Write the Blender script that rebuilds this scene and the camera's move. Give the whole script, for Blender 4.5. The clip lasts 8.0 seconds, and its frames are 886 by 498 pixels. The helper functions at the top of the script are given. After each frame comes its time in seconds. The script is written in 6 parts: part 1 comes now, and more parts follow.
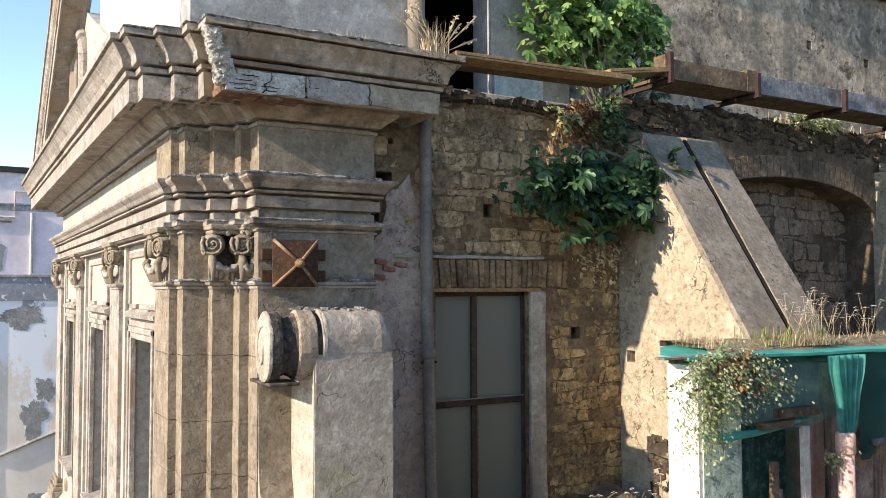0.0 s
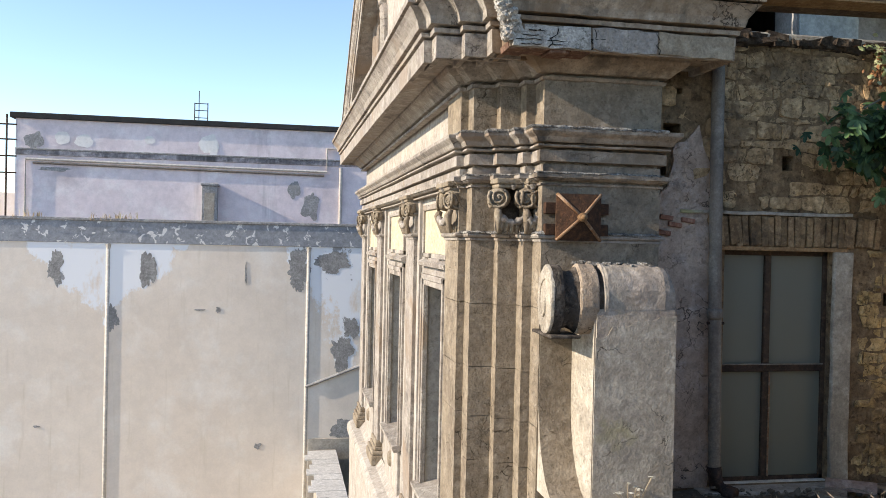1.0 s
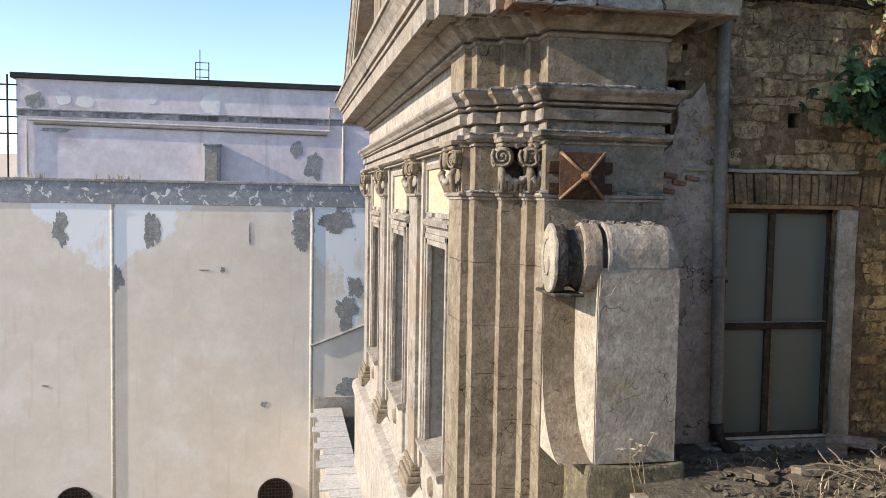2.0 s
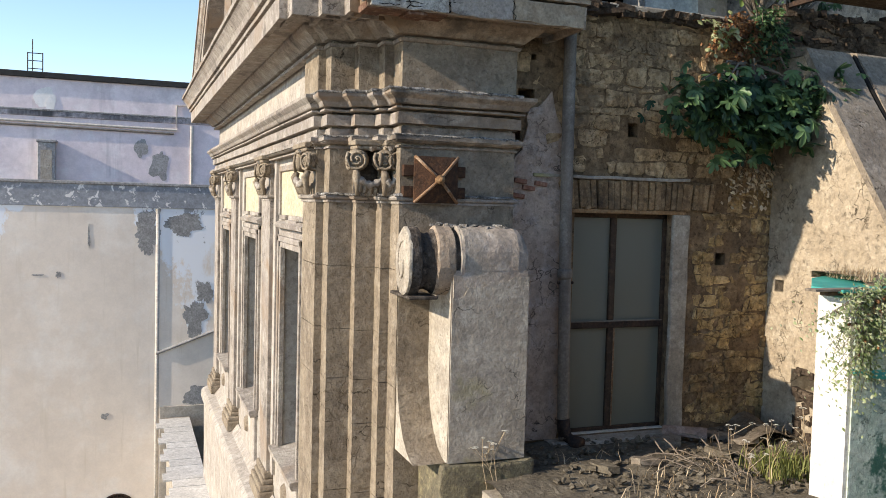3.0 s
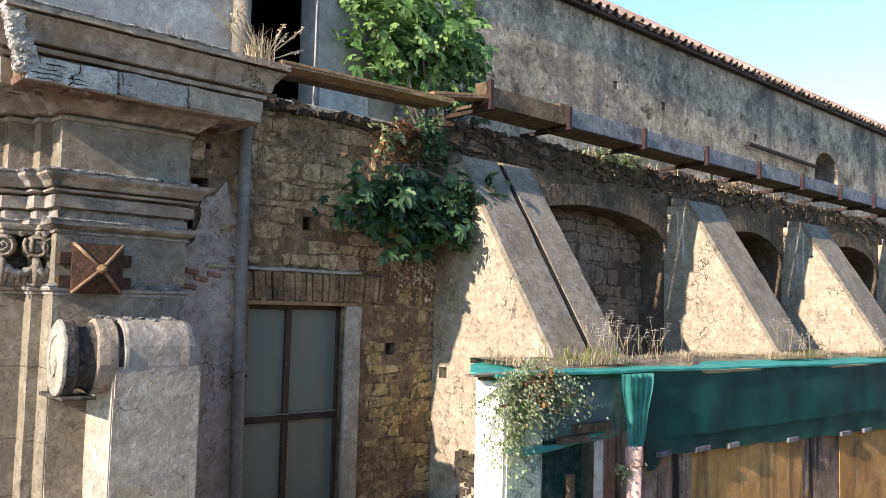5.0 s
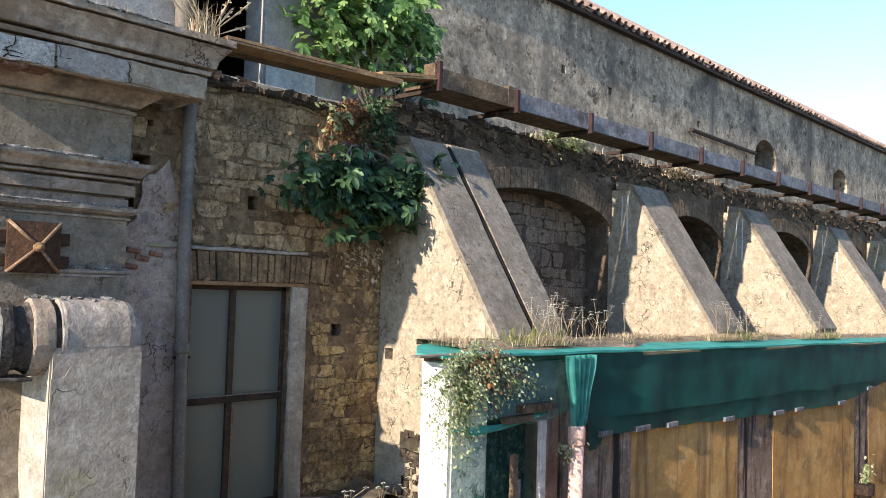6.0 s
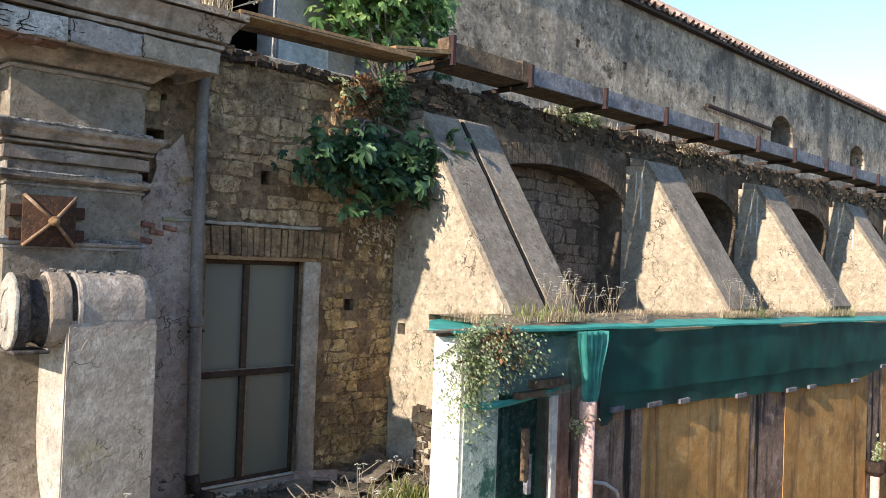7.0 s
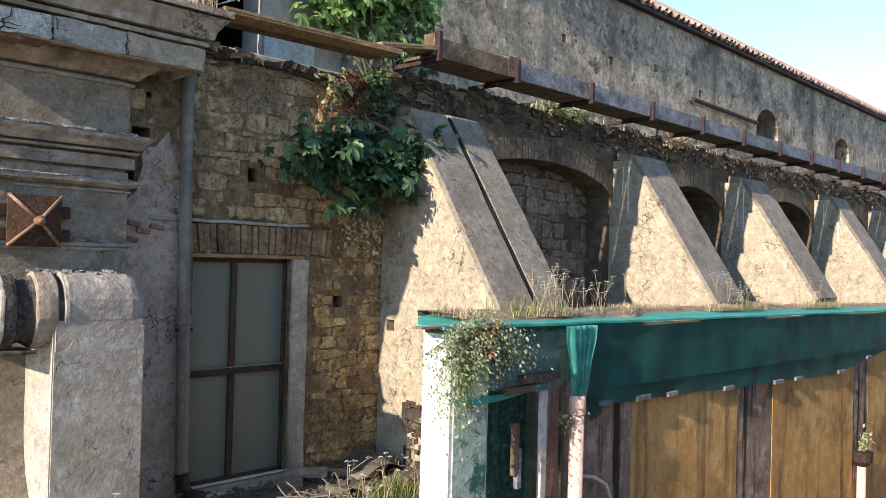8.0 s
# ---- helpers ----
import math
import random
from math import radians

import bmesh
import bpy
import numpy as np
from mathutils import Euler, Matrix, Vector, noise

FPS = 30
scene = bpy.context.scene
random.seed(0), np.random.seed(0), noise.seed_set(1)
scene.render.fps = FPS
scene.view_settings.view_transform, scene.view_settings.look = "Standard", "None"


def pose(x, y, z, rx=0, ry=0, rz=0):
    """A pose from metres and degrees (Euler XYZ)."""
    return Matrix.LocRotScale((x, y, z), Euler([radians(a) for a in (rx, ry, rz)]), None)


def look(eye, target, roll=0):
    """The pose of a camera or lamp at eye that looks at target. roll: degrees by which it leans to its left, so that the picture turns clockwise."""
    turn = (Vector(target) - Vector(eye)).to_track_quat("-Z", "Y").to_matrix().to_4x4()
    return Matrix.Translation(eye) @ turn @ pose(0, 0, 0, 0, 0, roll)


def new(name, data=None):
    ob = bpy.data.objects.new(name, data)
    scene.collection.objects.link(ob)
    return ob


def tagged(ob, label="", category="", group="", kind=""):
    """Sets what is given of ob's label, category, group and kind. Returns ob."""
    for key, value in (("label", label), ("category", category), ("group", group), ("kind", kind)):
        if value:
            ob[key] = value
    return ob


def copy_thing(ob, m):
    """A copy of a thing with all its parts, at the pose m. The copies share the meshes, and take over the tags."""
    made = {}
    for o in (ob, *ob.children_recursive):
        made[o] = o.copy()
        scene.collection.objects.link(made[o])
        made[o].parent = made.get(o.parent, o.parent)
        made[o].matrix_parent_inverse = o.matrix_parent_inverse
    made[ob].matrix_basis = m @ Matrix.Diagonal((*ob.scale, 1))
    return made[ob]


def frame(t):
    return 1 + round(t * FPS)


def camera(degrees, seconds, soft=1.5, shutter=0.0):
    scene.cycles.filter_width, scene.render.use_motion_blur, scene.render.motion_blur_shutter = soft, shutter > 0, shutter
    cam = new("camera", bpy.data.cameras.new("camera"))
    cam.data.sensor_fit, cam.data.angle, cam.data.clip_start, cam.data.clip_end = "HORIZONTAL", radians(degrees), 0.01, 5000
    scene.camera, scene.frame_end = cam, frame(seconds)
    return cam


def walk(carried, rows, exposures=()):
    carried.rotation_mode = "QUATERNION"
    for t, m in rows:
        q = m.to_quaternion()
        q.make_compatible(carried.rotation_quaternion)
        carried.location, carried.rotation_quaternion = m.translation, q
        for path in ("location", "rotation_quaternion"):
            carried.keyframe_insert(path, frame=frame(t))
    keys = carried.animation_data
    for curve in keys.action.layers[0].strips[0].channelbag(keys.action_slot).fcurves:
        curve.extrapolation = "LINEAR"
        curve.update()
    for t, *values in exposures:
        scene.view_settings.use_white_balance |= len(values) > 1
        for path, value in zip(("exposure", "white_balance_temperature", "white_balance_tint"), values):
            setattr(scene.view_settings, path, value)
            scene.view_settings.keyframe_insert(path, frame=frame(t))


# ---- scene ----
# The camera turns where it stands; rows: seconds, yaw, pitch, roll in degrees
cam = camera(56.1, 8.0, soft=0.8)
EYE = Vector((0.0, 0.0, 2.094))
ROWS = [
    (0.0, -30.25, 2.73, -0.21),
    (0.5, -16.97, 1.61, 0.81),
    (1.0, -10.99, -0.60, 1.23),
    (1.2, -8.70, -2.39, 1.81),
    (2.3, -11.33, -3.50, 0.70),
    (2.5, -11.39, -3.62, 0.49),
    (3.0, -20.79, -2.98, 1.49),
    (3.5, -27.06, -1.15, 1.60),
    (4.0, -34.02, 1.42, 1.82),
    (4.5, -40.48, 3.37, 1.89),
    (5.0, -42.71, 3.90, 1.51),
    (5.2, -43.40, 3.82, 1.49),
    (6.3, -46.82, 2.30, 2.01),
    (6.5, -45.87, 1.59, 2.10),
    (7.0, -45.57, 1.02, 2.10),
    (7.5, -48.82, 1.03, 1.71),
    (8.0, -46.39, 0.77, 1.56),
]


def aim(yaw, pitch, roll):
    a, b = radians(yaw), radians(pitch)
    way = Vector((-math.sin(a) * math.cos(b), math.cos(a) * math.cos(b), math.sin(b)))
    return look(EYE, EYE + way, roll)


EXPOSURES = [(t, stops + 0.34, 8200 if t < 4 else 7650, 13) for t, stops in ((0.0, 1.42), (0.5, 1.28), (1.0, 1.15), (2.5, 1.03), (3.0, 1.08), (3.5, 1.24), (4.5, 1.46), (5.2, 1.50), (6.5, 1.44), (8.0, 1.42))]
walk(cam, [(t, aim(yaw, pitch, roll)) for t, yaw, pitch, roll in ROWS], EXPOSURES)

# ---- light: a low sun from the facade's side, clear sky ----
SUN_ELEVATION = radians(25)
world = bpy.data.worlds.new("world")
scene.world = world
world.use_nodes = True
sky = world.node_tree.nodes.new("ShaderNodeTexSky")
sky.sky_type = "NISHITA"
sky.sun_disc = False
sky.sun_elevation = SUN_ELEVATION
sky.sun_rotation = radians(-95)
sky.air_density, sky.dust_density, sky.ozone_density = 0.75, 0.05, 3.0
background = world.node_tree.nodes["Background"]
background.inputs["Strength"].default_value = 0.13
tint = world.node_tree.nodes.new("ShaderNodeHueSaturation")
tint.inputs["Saturation"].default_value, tint.inputs["Value"].default_value = 1.06, 1.0
world.node_tree.links.new(sky.outputs["Color"], tint.inputs["Color"])
world.node_tree.links.new(tint.outputs["Color"], background.inputs["Color"])
sun = new("sun", bpy.data.lights.new("sun", "SUN"))
sun.data.energy, sun.data.angle, sun.data.color = 2.5, radians(0.6), (1.0, 0.985, 0.95)
sun_from = Vector((math.cos(SUN_ELEVATION) * math.cos(radians(185)), math.cos(SUN_ELEVATION) * math.sin(radians(185)), math.sin(SUN_ELEVATION)))
sun.matrix_basis = look(sun_from * 60, (0, 0, 0))


# ---- materials ----
def surface(name, base, dark, light=None, scale=3.0, grain=60.0, rough=0.9, bump=0.3, fine=0.15, stain=None, stain_scale=0.8,
            stain_at=(0.55, 0.72), streak=None, streak_at=(0.55, 0.75), crack=None, metal=0.0, island=0.0, spec=0.15, patch=None, patch_at=(0.6, 0.63), patch_scale=0.7, mottle=0.2, gr=0.26, pit=0.0, pit_scale=26.0, crack_width=0.02, streak_scale=5.0):
    """A weathered surface: mottling, grain, stains, down-streaks, flaked patches and hairline cracks, in object space."""
    m = bpy.data.materials.new(name)
    m.use_nodes = True
    n, l = m.node_tree.nodes, m.node_tree.links
    b = n["Principled BSDF"]
    b.inputs["Roughness"].default_value, b.inputs["Metallic"].default_value = rough, metal
    b.inputs["Specular IOR Level"].default_value = spec
    co = n.new("ShaderNodeNewGeometry").outputs["Position"]

    def noise_of(s, detail=6.0, r=0.6, where=None, dist=0.0):
        t = n.new("ShaderNodeTexNoise")
        t.inputs["Scale"].default_value, t.inputs["Detail"].default_value, t.inputs["Roughness"].default_value = s, detail, r
        t.inputs["Distortion"].default_value = dist
        l.new(where or co, t.inputs["Vector"])
        return t.outputs["Fac"]

    def ramp(v, a, c):
        t = n.new("ShaderNodeMapRange")
        t.inputs["From Min"].default_value, t.inputs["From Max"].default_value = a, c
        l.new(v, t.inputs["Value"])
        return t.outputs["Result"]

    def mix(fac, a, c, mode="MIX"):
        t = n.new("ShaderNodeMix")
        t.data_type, t.blend_type = "RGBA", mode
        for key, v in (("Factor", fac), ("A", a), ("B", c)):
            sock = [s for s in t.inputs if s.name == key and s.type == ("VALUE" if key == "Factor" else "RGBA")][0]
            if isinstance(v, tuple):
                sock.default_value = (*v, 1)
            elif isinstance(v, float):
                sock.default_value = v
            else:
                l.new(v, sock)
        return [s for s in t.outputs if s.type == "RGBA"][0]

    def stretched(sx, sy, sz):
        t = n.new("ShaderNodeMapping")
        t.inputs["Scale"].default_value = (sx, sy, sz)
        l.new(co, t.inputs["Vector"])
        return t.outputs["Vector"]

    big = noise_of(scale)
    col = mix(ramp(big, 0.35, 0.68), dark, base)
    if light:
        col = mix(ramp(noise_of(scale * 2.7, 8.0, 0.65), 0.5, 0.72), col, light)
    grains = noise_of(grain, 5.0, 0.7)
    t = n.new("ShaderNodeMapRange")
    t.inputs["From Min"].default_value, t.inputs["From Max"].default_value = 0.25, 0.75
    t.inputs["To Min"].default_value, t.inputs["To Max"].default_value = 1.0 - gr, 1.0 + gr * 0.8
    l.new(grains, t.inputs["Value"])
    col = mix(1.0, col, t.outputs["Result"], "MULTIPLY")
    height = grains
    middle = n.new("ShaderNodeMapRange")
    middle.inputs["From Min"].default_value, middle.inputs["From Max"].default_value = 0.36, 0.62
    middle.inputs["To Min"].default_value, middle.inputs["To Max"].default_value = 1.0 - mottle, 1.0 + mottle * 0.45
    l.new(noise_of(scale * 7.0, 5.0, 0.7), middle.inputs["Value"])
    col = mix(1.0, col, middle.outputs["Result"], "MULTIPLY")
    if pit:
        holes = n.new("ShaderNodeMath")
        holes.operation = "MAXIMUM"
        l.new(ramp(noise_of(pit_scale, 4.0, 0.7), 0.575, 0.66), holes.inputs[0])
        l.new(ramp(noise_of(pit_scale * 0.3, 7.0, 0.75), 0.575, 0.65), holes.inputs[1])
        depth = n.new("ShaderNodeMath")
        depth.operation = "MULTIPLY"
        depth.inputs[1].default_value = pit
        l.new(holes.outputs[0], depth.inputs[0])
        col = mix(depth.outputs[0], col, tuple(c * 0.3 for c in dark))
        less = n.new("ShaderNodeMath")
        less.operation = "SUBTRACT"
        l.new(grains, less.inputs[0])
        l.new(depth.outputs[0], less.inputs[1])
        height = less.outputs[0]
    if patch:
        where = ramp(noise_of(patch_scale, 7.0, 0.55, None, 0.6), *patch_at)
        col = mix(where, col, patch)
    if stain:
        col = mix(ramp(noise_of(stain_scale, 9.0, 0.7), *stain_at), col, stain)
    if streak:
        col = mix(ramp(noise_of(1.0, 6.0, 0.6, stretched(streak_scale, streak_scale, streak_scale * 0.09)), *streak_at), col, streak)
    if crack:
        v = n.new("ShaderNodeTexVoronoi")
        v.feature = "DISTANCE_TO_EDGE"
        v.inputs["Scale"].default_value = crack
        w = n.new("ShaderNodeVectorMath")
        w.operation = "ADD"
        l.new(co, w.inputs[0])
        q = n.new("ShaderNodeTexNoise")
        q.inputs["Scale"].default_value, q.inputs["Detail"].default_value = 3.5, 6.0
        l.new(co, q.inputs["Vector"])
        l.new(q.outputs["Color"], w.inputs[1])
        l.new(w.outputs["Vector"], v.inputs["Vector"])
        line = ramp(v.outputs["Distance"], crack_width, crack_width * 0.25)
        gate = n.new("ShaderNodeMath")
        gate.operation = "MULTIPLY"
        l.new(line, gate.inputs[0])
        l.new(ramp(noise_of(1.9, 3.0), 0.52, 0.62), gate.inputs[1])
        col = mix(gate.outputs[0], col, tuple(c * 0.3 for c in dark))
        less = n.new("ShaderNodeMath")
        less.operation = "SUBTRACT"
        l.new(height, less.inputs[0])
        l.new(gate.outputs[0], less.inputs[1])
        height = less.outputs[0]
    if island:
        r = n.new("ShaderNodeObjectInfo").outputs["Random"]
        g = n.new("ShaderNodeNewGeometry").outputs["Random Per Island"]
        s = n.new("ShaderNodeMath")
        s.operation = "ADD"
        l.new(r, s.inputs[0])
        l.new(g, s.inputs[1])
        t = n.new("ShaderNodeMapRange")
        t.inputs["From Max"].default_value = 2.0
        t.inputs["To Min"].default_value, t.inputs["To Max"].default_value = 1 - island, 1 + island
        l.new(s.outputs[0], t.inputs["Value"])
        col = mix(1.0, col, t.outputs["Result"], "MULTIPLY")
    l.new(col, b.inputs["Base Color"])
    one = n.new("ShaderNodeBump")
    one.inputs["Strength"].default_value, one.inputs["Distance"].default_value = bump, 0.03
    l.new(noise_of(scale * 6, 8.0, 0.65), one.inputs["Height"])
    two = n.new("ShaderNodeBump")
    two.inputs["Strength"].default_value, two.inputs["Distance"].default_value = fine, 0.01
    l.new(height, two.inputs["Height"])
    l.new(one.outputs["Normal"], two.inputs["Normal"])
    l.new(two.outputs["Normal"], b.inputs["Normal"])
    return m


tufa = surface("tufa", (0.345, 0.283, 0.21), (0.225, 0.18, 0.135), (0.41, 0.35, 0.275), scale=2.2, grain=55, bump=1.0, fine=1.0, stain=(0.10, 0.086, 0.074), stain_at=(0.64, 0.80), streak=(0.20, 0.165, 0.13), streak_at=(0.60, 0.80), pit=0.35, pit_scale=34, gr=0.17, crack=1.4, crack_width=0.010)
frame_stone = surface("frame_stone", (0.40, 0.36, 0.31), (0.28, 0.242, 0.215), (0.50, 0.46, 0.41), patch=(0.29, 0.22, 0.165), patch_scale=1.1, patch_at=(0.56, 0.68), scale=2.5, grain=50, bump=0.8, fine=0.7, stain=(0.095, 0.085, 0.077), stain_scale=1.5, stain_at=(0.56, 0.70), streak=(0.20, 0.17, 0.145), streak_at=(0.58, 0.76), pit=0.36, pit_scale=34, gr=0.17, crack=1.7, crack_width=0.012)
facade_plaster = surface("facade_plaster", (0.44, 0.40, 0.355), (0.33, 0.295, 0.258), (0.50, 0.465, 0.42), scale=1.5, grain=40, bump=0.4, fine=0.4, stain=(0.30, 0.25, 0.19), stain_at=(0.60, 0.78), streak=(0.40, 0.34, 0.26), streak_at=(0.58, 0.76), pit=0.4, pit_scale=18, gr=0.17)
yellow_panel = surface("yellow_panel", (0.51, 0.455, 0.325), (0.43, 0.38, 0.27), (0.56, 0.51, 0.385), scale=2.5, grain=40, bump=0.2, fine=0.1)
cement = surface("cement", (0.44, 0.392, 0.33), (0.305, 0.268, 0.222), (0.51, 0.465, 0.40), scale=2.6, grain=45, bump=0.8, fine=0.8, stain=(0.13, 0.118, 0.108), stain_at=(0.60, 0.76), patch=(0.35, 0.32, 0.17), patch_scale=1.6, patch_at=(0.58, 0.74), pit=0.12, pit_scale=34, crack=1.2, crack_width=0.008, gr=0.17)
# lighter cement for faces towards the sun, sunlight put into the colour
sunlit_cement = surface("sunlit_cement", (0.49, 0.44, 0.365), (0.33, 0.285, 0.23), (0.58, 0.52, 0.44), scale=2.5, grain=60, bump=0.6, fine=0.5, stain=(0.20, 0.17, 0.14), stain_at=(0.58, 0.76), pit=0.5, pit_scale=34, gr=0.17)
rubble_mortar = surface("rubble_mortar", (0.32, 0.212, 0.122), (0.15, 0.10, 0.06), (0.40, 0.28, 0.17), scale=2.2, grain=45, bump=1.0, fine=1.0, stain=(0.06, 0.05, 0.04), stain_scale=1.1, stain_at=(0.55, 0.72), pit=0.6, pit_scale=20, mottle=0.3)
pink_render = surface("pink_render", (0.57, 0.435, 0.345), (0.40, 0.298, 0.232), (0.54, 0.455, 0.41), scale=2.0, grain=50, bump=0.9, fine=0.9, stain=(0.12, 0.094, 0.08), stain_at=(0.56, 0.74), crack=2.6, pit=0.45, crack_width=0.022, gr=0.17)
rubble_stone = surface("rubble_stone", (0.56, 0.385, 0.22), (0.34, 0.228, 0.13), (0.66, 0.49, 0.305), scale=2.2, grain=40, bump=1.0, fine=1.0, island=0.16, stain=(0.13, 0.095, 0.066), stain_scale=0.8, stain_at=(0.53, 0.70), streak=(0.15, 0.112, 0.08), streak_at=(0.60, 0.78), pit=0.6, pit_scale=24, mottle=0.38, gr=0.16, crack=4.5, crack_width=0.02)
buttress_plaster = surface("buttress_plaster", (0.455, 0.378, 0.282), (0.375, 0.305, 0.222), (0.51, 0.44, 0.34), scale=1.8, grain=30, bump=1.0, fine=1.0, stain=(0.42, 0.335, 0.235), stain_at=(0.58, 0.76), crack=3.2, crack_width=0.025, pit=0.4, pit_scale=18)
slab_cement = surface("slab_cement", (0.30, 0.25, 0.195), (0.185, 0.152, 0.12), (0.33, 0.29, 0.24), scale=3.0, grain=50, bump=0.5, fine=0.5, stain=(0.11, 0.10, 0.088), stain_at=(0.57, 0.77), pit=0.5, gr=0.17, crack=1.6, crack_width=0.012)
nave_plaster = surface("nave_plaster", (0.49, 0.392, 0.285), (0.24, 0.192, 0.15), (0.59, 0.495, 0.40), mottle=0.38, scale=1.3, grain=18, bump=1.0, fine=1.0, stain=(0.095, 0.083, 0.07), stain_scale=1.0, stain_at=(0.50, 0.63), streak=(0.14, 0.122, 0.104), streak_at=(0.53, 0.68), pit=0.95, pit_scale=7, streak_scale=1.6, crack=1.3, crack_width=0.012)
back_plaster = surface("back_plaster", (0.84, 0.745, 0.65), (0.79, 0.69, 0.595), (0.88, 0.82, 0.75), mottle=0.06, gr=0.05, scale=0.35, grain=20, bump=0.1, fine=0.08, streak=(0.66, 0.57, 0.46), streak_at=(0.58, 0.8))
pink_plaster = surface("pink_plaster", (0.84, 0.735, 0.735), (0.74, 0.63, 0.64), (0.86, 0.80, 0.79), mottle=0.10, gr=0.06, scale=0.6, grain=20, bump=0.15, fine=0.08, streak=(0.28, 0.245, 0.25), streak_at=(0.575, 0.76), streak_scale=1.1, stain=(0.50, 0.43, 0.44), stain_scale=0.5, stain_at=(0.52, 0.72))
rust = surface("rust", (0.085, 0.043, 0.027), (0.045, 0.028, 0.02), (0.14, 0.068, 0.036), scale=9.0, grain=90, rough=0.85, bump=0.5, fine=0.4, metal=0.1)
dark_iron = surface("dark_iron", (0.075, 0.05, 0.04), (0.035, 0.027, 0.024), (0.13, 0.075, 0.05), scale=8.0, grain=60, rough=0.7, bump=0.3, metal=0.4)
red_steel = surface("red_steel", (0.075, 0.037, 0.034), (0.04, 0.024, 0.023), scale=8.0, grain=60, rough=0.7, bump=0.3, metal=0.2)
pipe_paint = surface("pipe_paint", (0.25, 0.212, 0.172), (0.17, 0.145, 0.12), (0.29, 0.25, 0.21), scale=5.0, grain=60, rough=0.65, bump=0.15, fine=0.1, streak=(0.11, 0.09, 0.08), streak_at=(0.5, 0.75))
pale_pipe = surface("pale_pipe", (0.62, 0.58, 0.52), (0.50, 0.46, 0.41), scale=2.0, grain=20, rough=0.6, bump=0.1)
pink_pipe = surface("pink_pipe", (0.76, 0.50, 0.42), (0.64, 0.40, 0.33), (0.80, 0.59, 0.51), scale=6.0, grain=40, rough=0.55, bump=0.1, stain=(0.35, 0.21, 0.16), stain_scale=5.0, stain_at=(0.66, 0.85))
old_wood = surface("old_wood", (0.18, 0.12, 0.075), (0.09, 0.06, 0.042), (0.26, 0.185, 0.12), scale=5.0, grain=30, rough=0.8, bump=0.6, fine=0.5, stain=(0.04, 0.03, 0.024), stain_scale=3.0, stain_at=(0.55, 0.75), island=0.25)
fresh_plank = surface("fresh_plank", (0.36, 0.22, 0.11), (0.25, 0.14, 0.07), (0.45, 0.30, 0.17), scale=6.0, grain=30, rough=0.8, bump=0.4, fine=0.3, stain=(0.10, 0.06, 0.035), stain_scale=3.0)
grey_plank = surface("grey_plank", (0.215, 0.21, 0.225), (0.115, 0.108, 0.115), (0.29, 0.285, 0.30), scale=5.0, grain=30, rough=0.75, bump=0.5, fine=0.4, stain=(0.055, 0.042, 0.038), stain_scale=2.0, island=0.25)
brick_mat = surface("brick_mat", (0.37, 0.24, 0.13), (0.18, 0.115, 0.068), (0.46, 0.325, 0.195), scale=6.0, grain=60, bump=0.8, fine=0.7, island=0.45, stain=(0.075, 0.055, 0.04), stain_scale=2.2, stain_at=(0.52, 0.68), pit=0.6)
red_brick = surface("red_brick", (0.30, 0.135, 0.09), (0.19, 0.09, 0.062), (0.40, 0.23, 0.16), scale=8.0, grain=60, bump=0.5, fine=0.4, island=0.25)
tile_mat = surface("tile_mat", (0.40, 0.27, 0.215), (0.25, 0.165, 0.13), (0.50, 0.39, 0.33), scale=3.0, grain=40, bump=0.4, fine=0.3, island=0.4, stain=(0.14, 0.12, 0.10), stain_at=(0.56, 0.72))
ochre_plaster = surface("ochre_plaster", (0.68, 0.385, 0.145), (0.50, 0.26, 0.09), (0.72, 0.47, 0.21), scale=0.9, grain=30, bump=0.5, fine=0.25, streak=(0.09, 0.06, 0.042), streak_at=(0.54, 0.70), stain=(0.20, 0.115, 0.06), stain_at=(0.53, 0.68), pit=0.2, mottle=0.16, gr=0.14, streak_scale=3.2)
mould_plaster = surface("mould_plaster", (0.43, 0.295, 0.225), (0.17, 0.115, 0.088), (0.55, 0.41, 0.325), scale=2.0, grain=40, bump=0.7, fine=0.5, streak=(0.03, 0.026, 0.023), streak_at=(0.50, 0.60), pit=0.5, streak_scale=4.0, stain=(0.42, 0.24, 0.10), stain_scale=1.6, stain_at=(0.56, 0.64))
brown_panel = surface("brown_panel", (0.38, 0.235, 0.18), (0.23, 0.138, 0.105), (0.46, 0.315, 0.25), scale=2.0, grain=40, bump=0.4, fine=0.2, streak=(0.07, 0.045, 0.035), streak_at=(0.52, 0.7), streak_scale=3.0)
white_wall = surface("white_wall", (0.70, 0.68, 0.64), (0.62, 0.60, 0.55), (0.74, 0.72, 0.69), scale=2.0, grain=40, bump=0.3, fine=0.15, stain=(0.45, 0.42, 0.36), stain_at=(0.64, 0.8))
blue_sheet = surface("blue_sheet", (0.32, 0.37, 0.38), (0.22, 0.26, 0.27), scale=2.0, grain=30, rough=0.6, bump=0.15)
grey_band = surface("grey_band", (0.34, 0.355, 0.38), (0.28, 0.295, 0.32), scale=1.0, grain=20, bump=0.2, patch=(0.72, 0.71, 0.70), patch_scale=5.5, patch_at=(0.60, 0.62), stain=(0.20, 0.20, 0.20), stain_at=(0.62, 0.8))
bare_cement = surface("bare_cement", (0.38, 0.37, 0.36), (0.27, 0.262, 0.255), (0.47, 0.46, 0.445), scale=3.0, grain=25, bump=0.3, mottle=0.3)
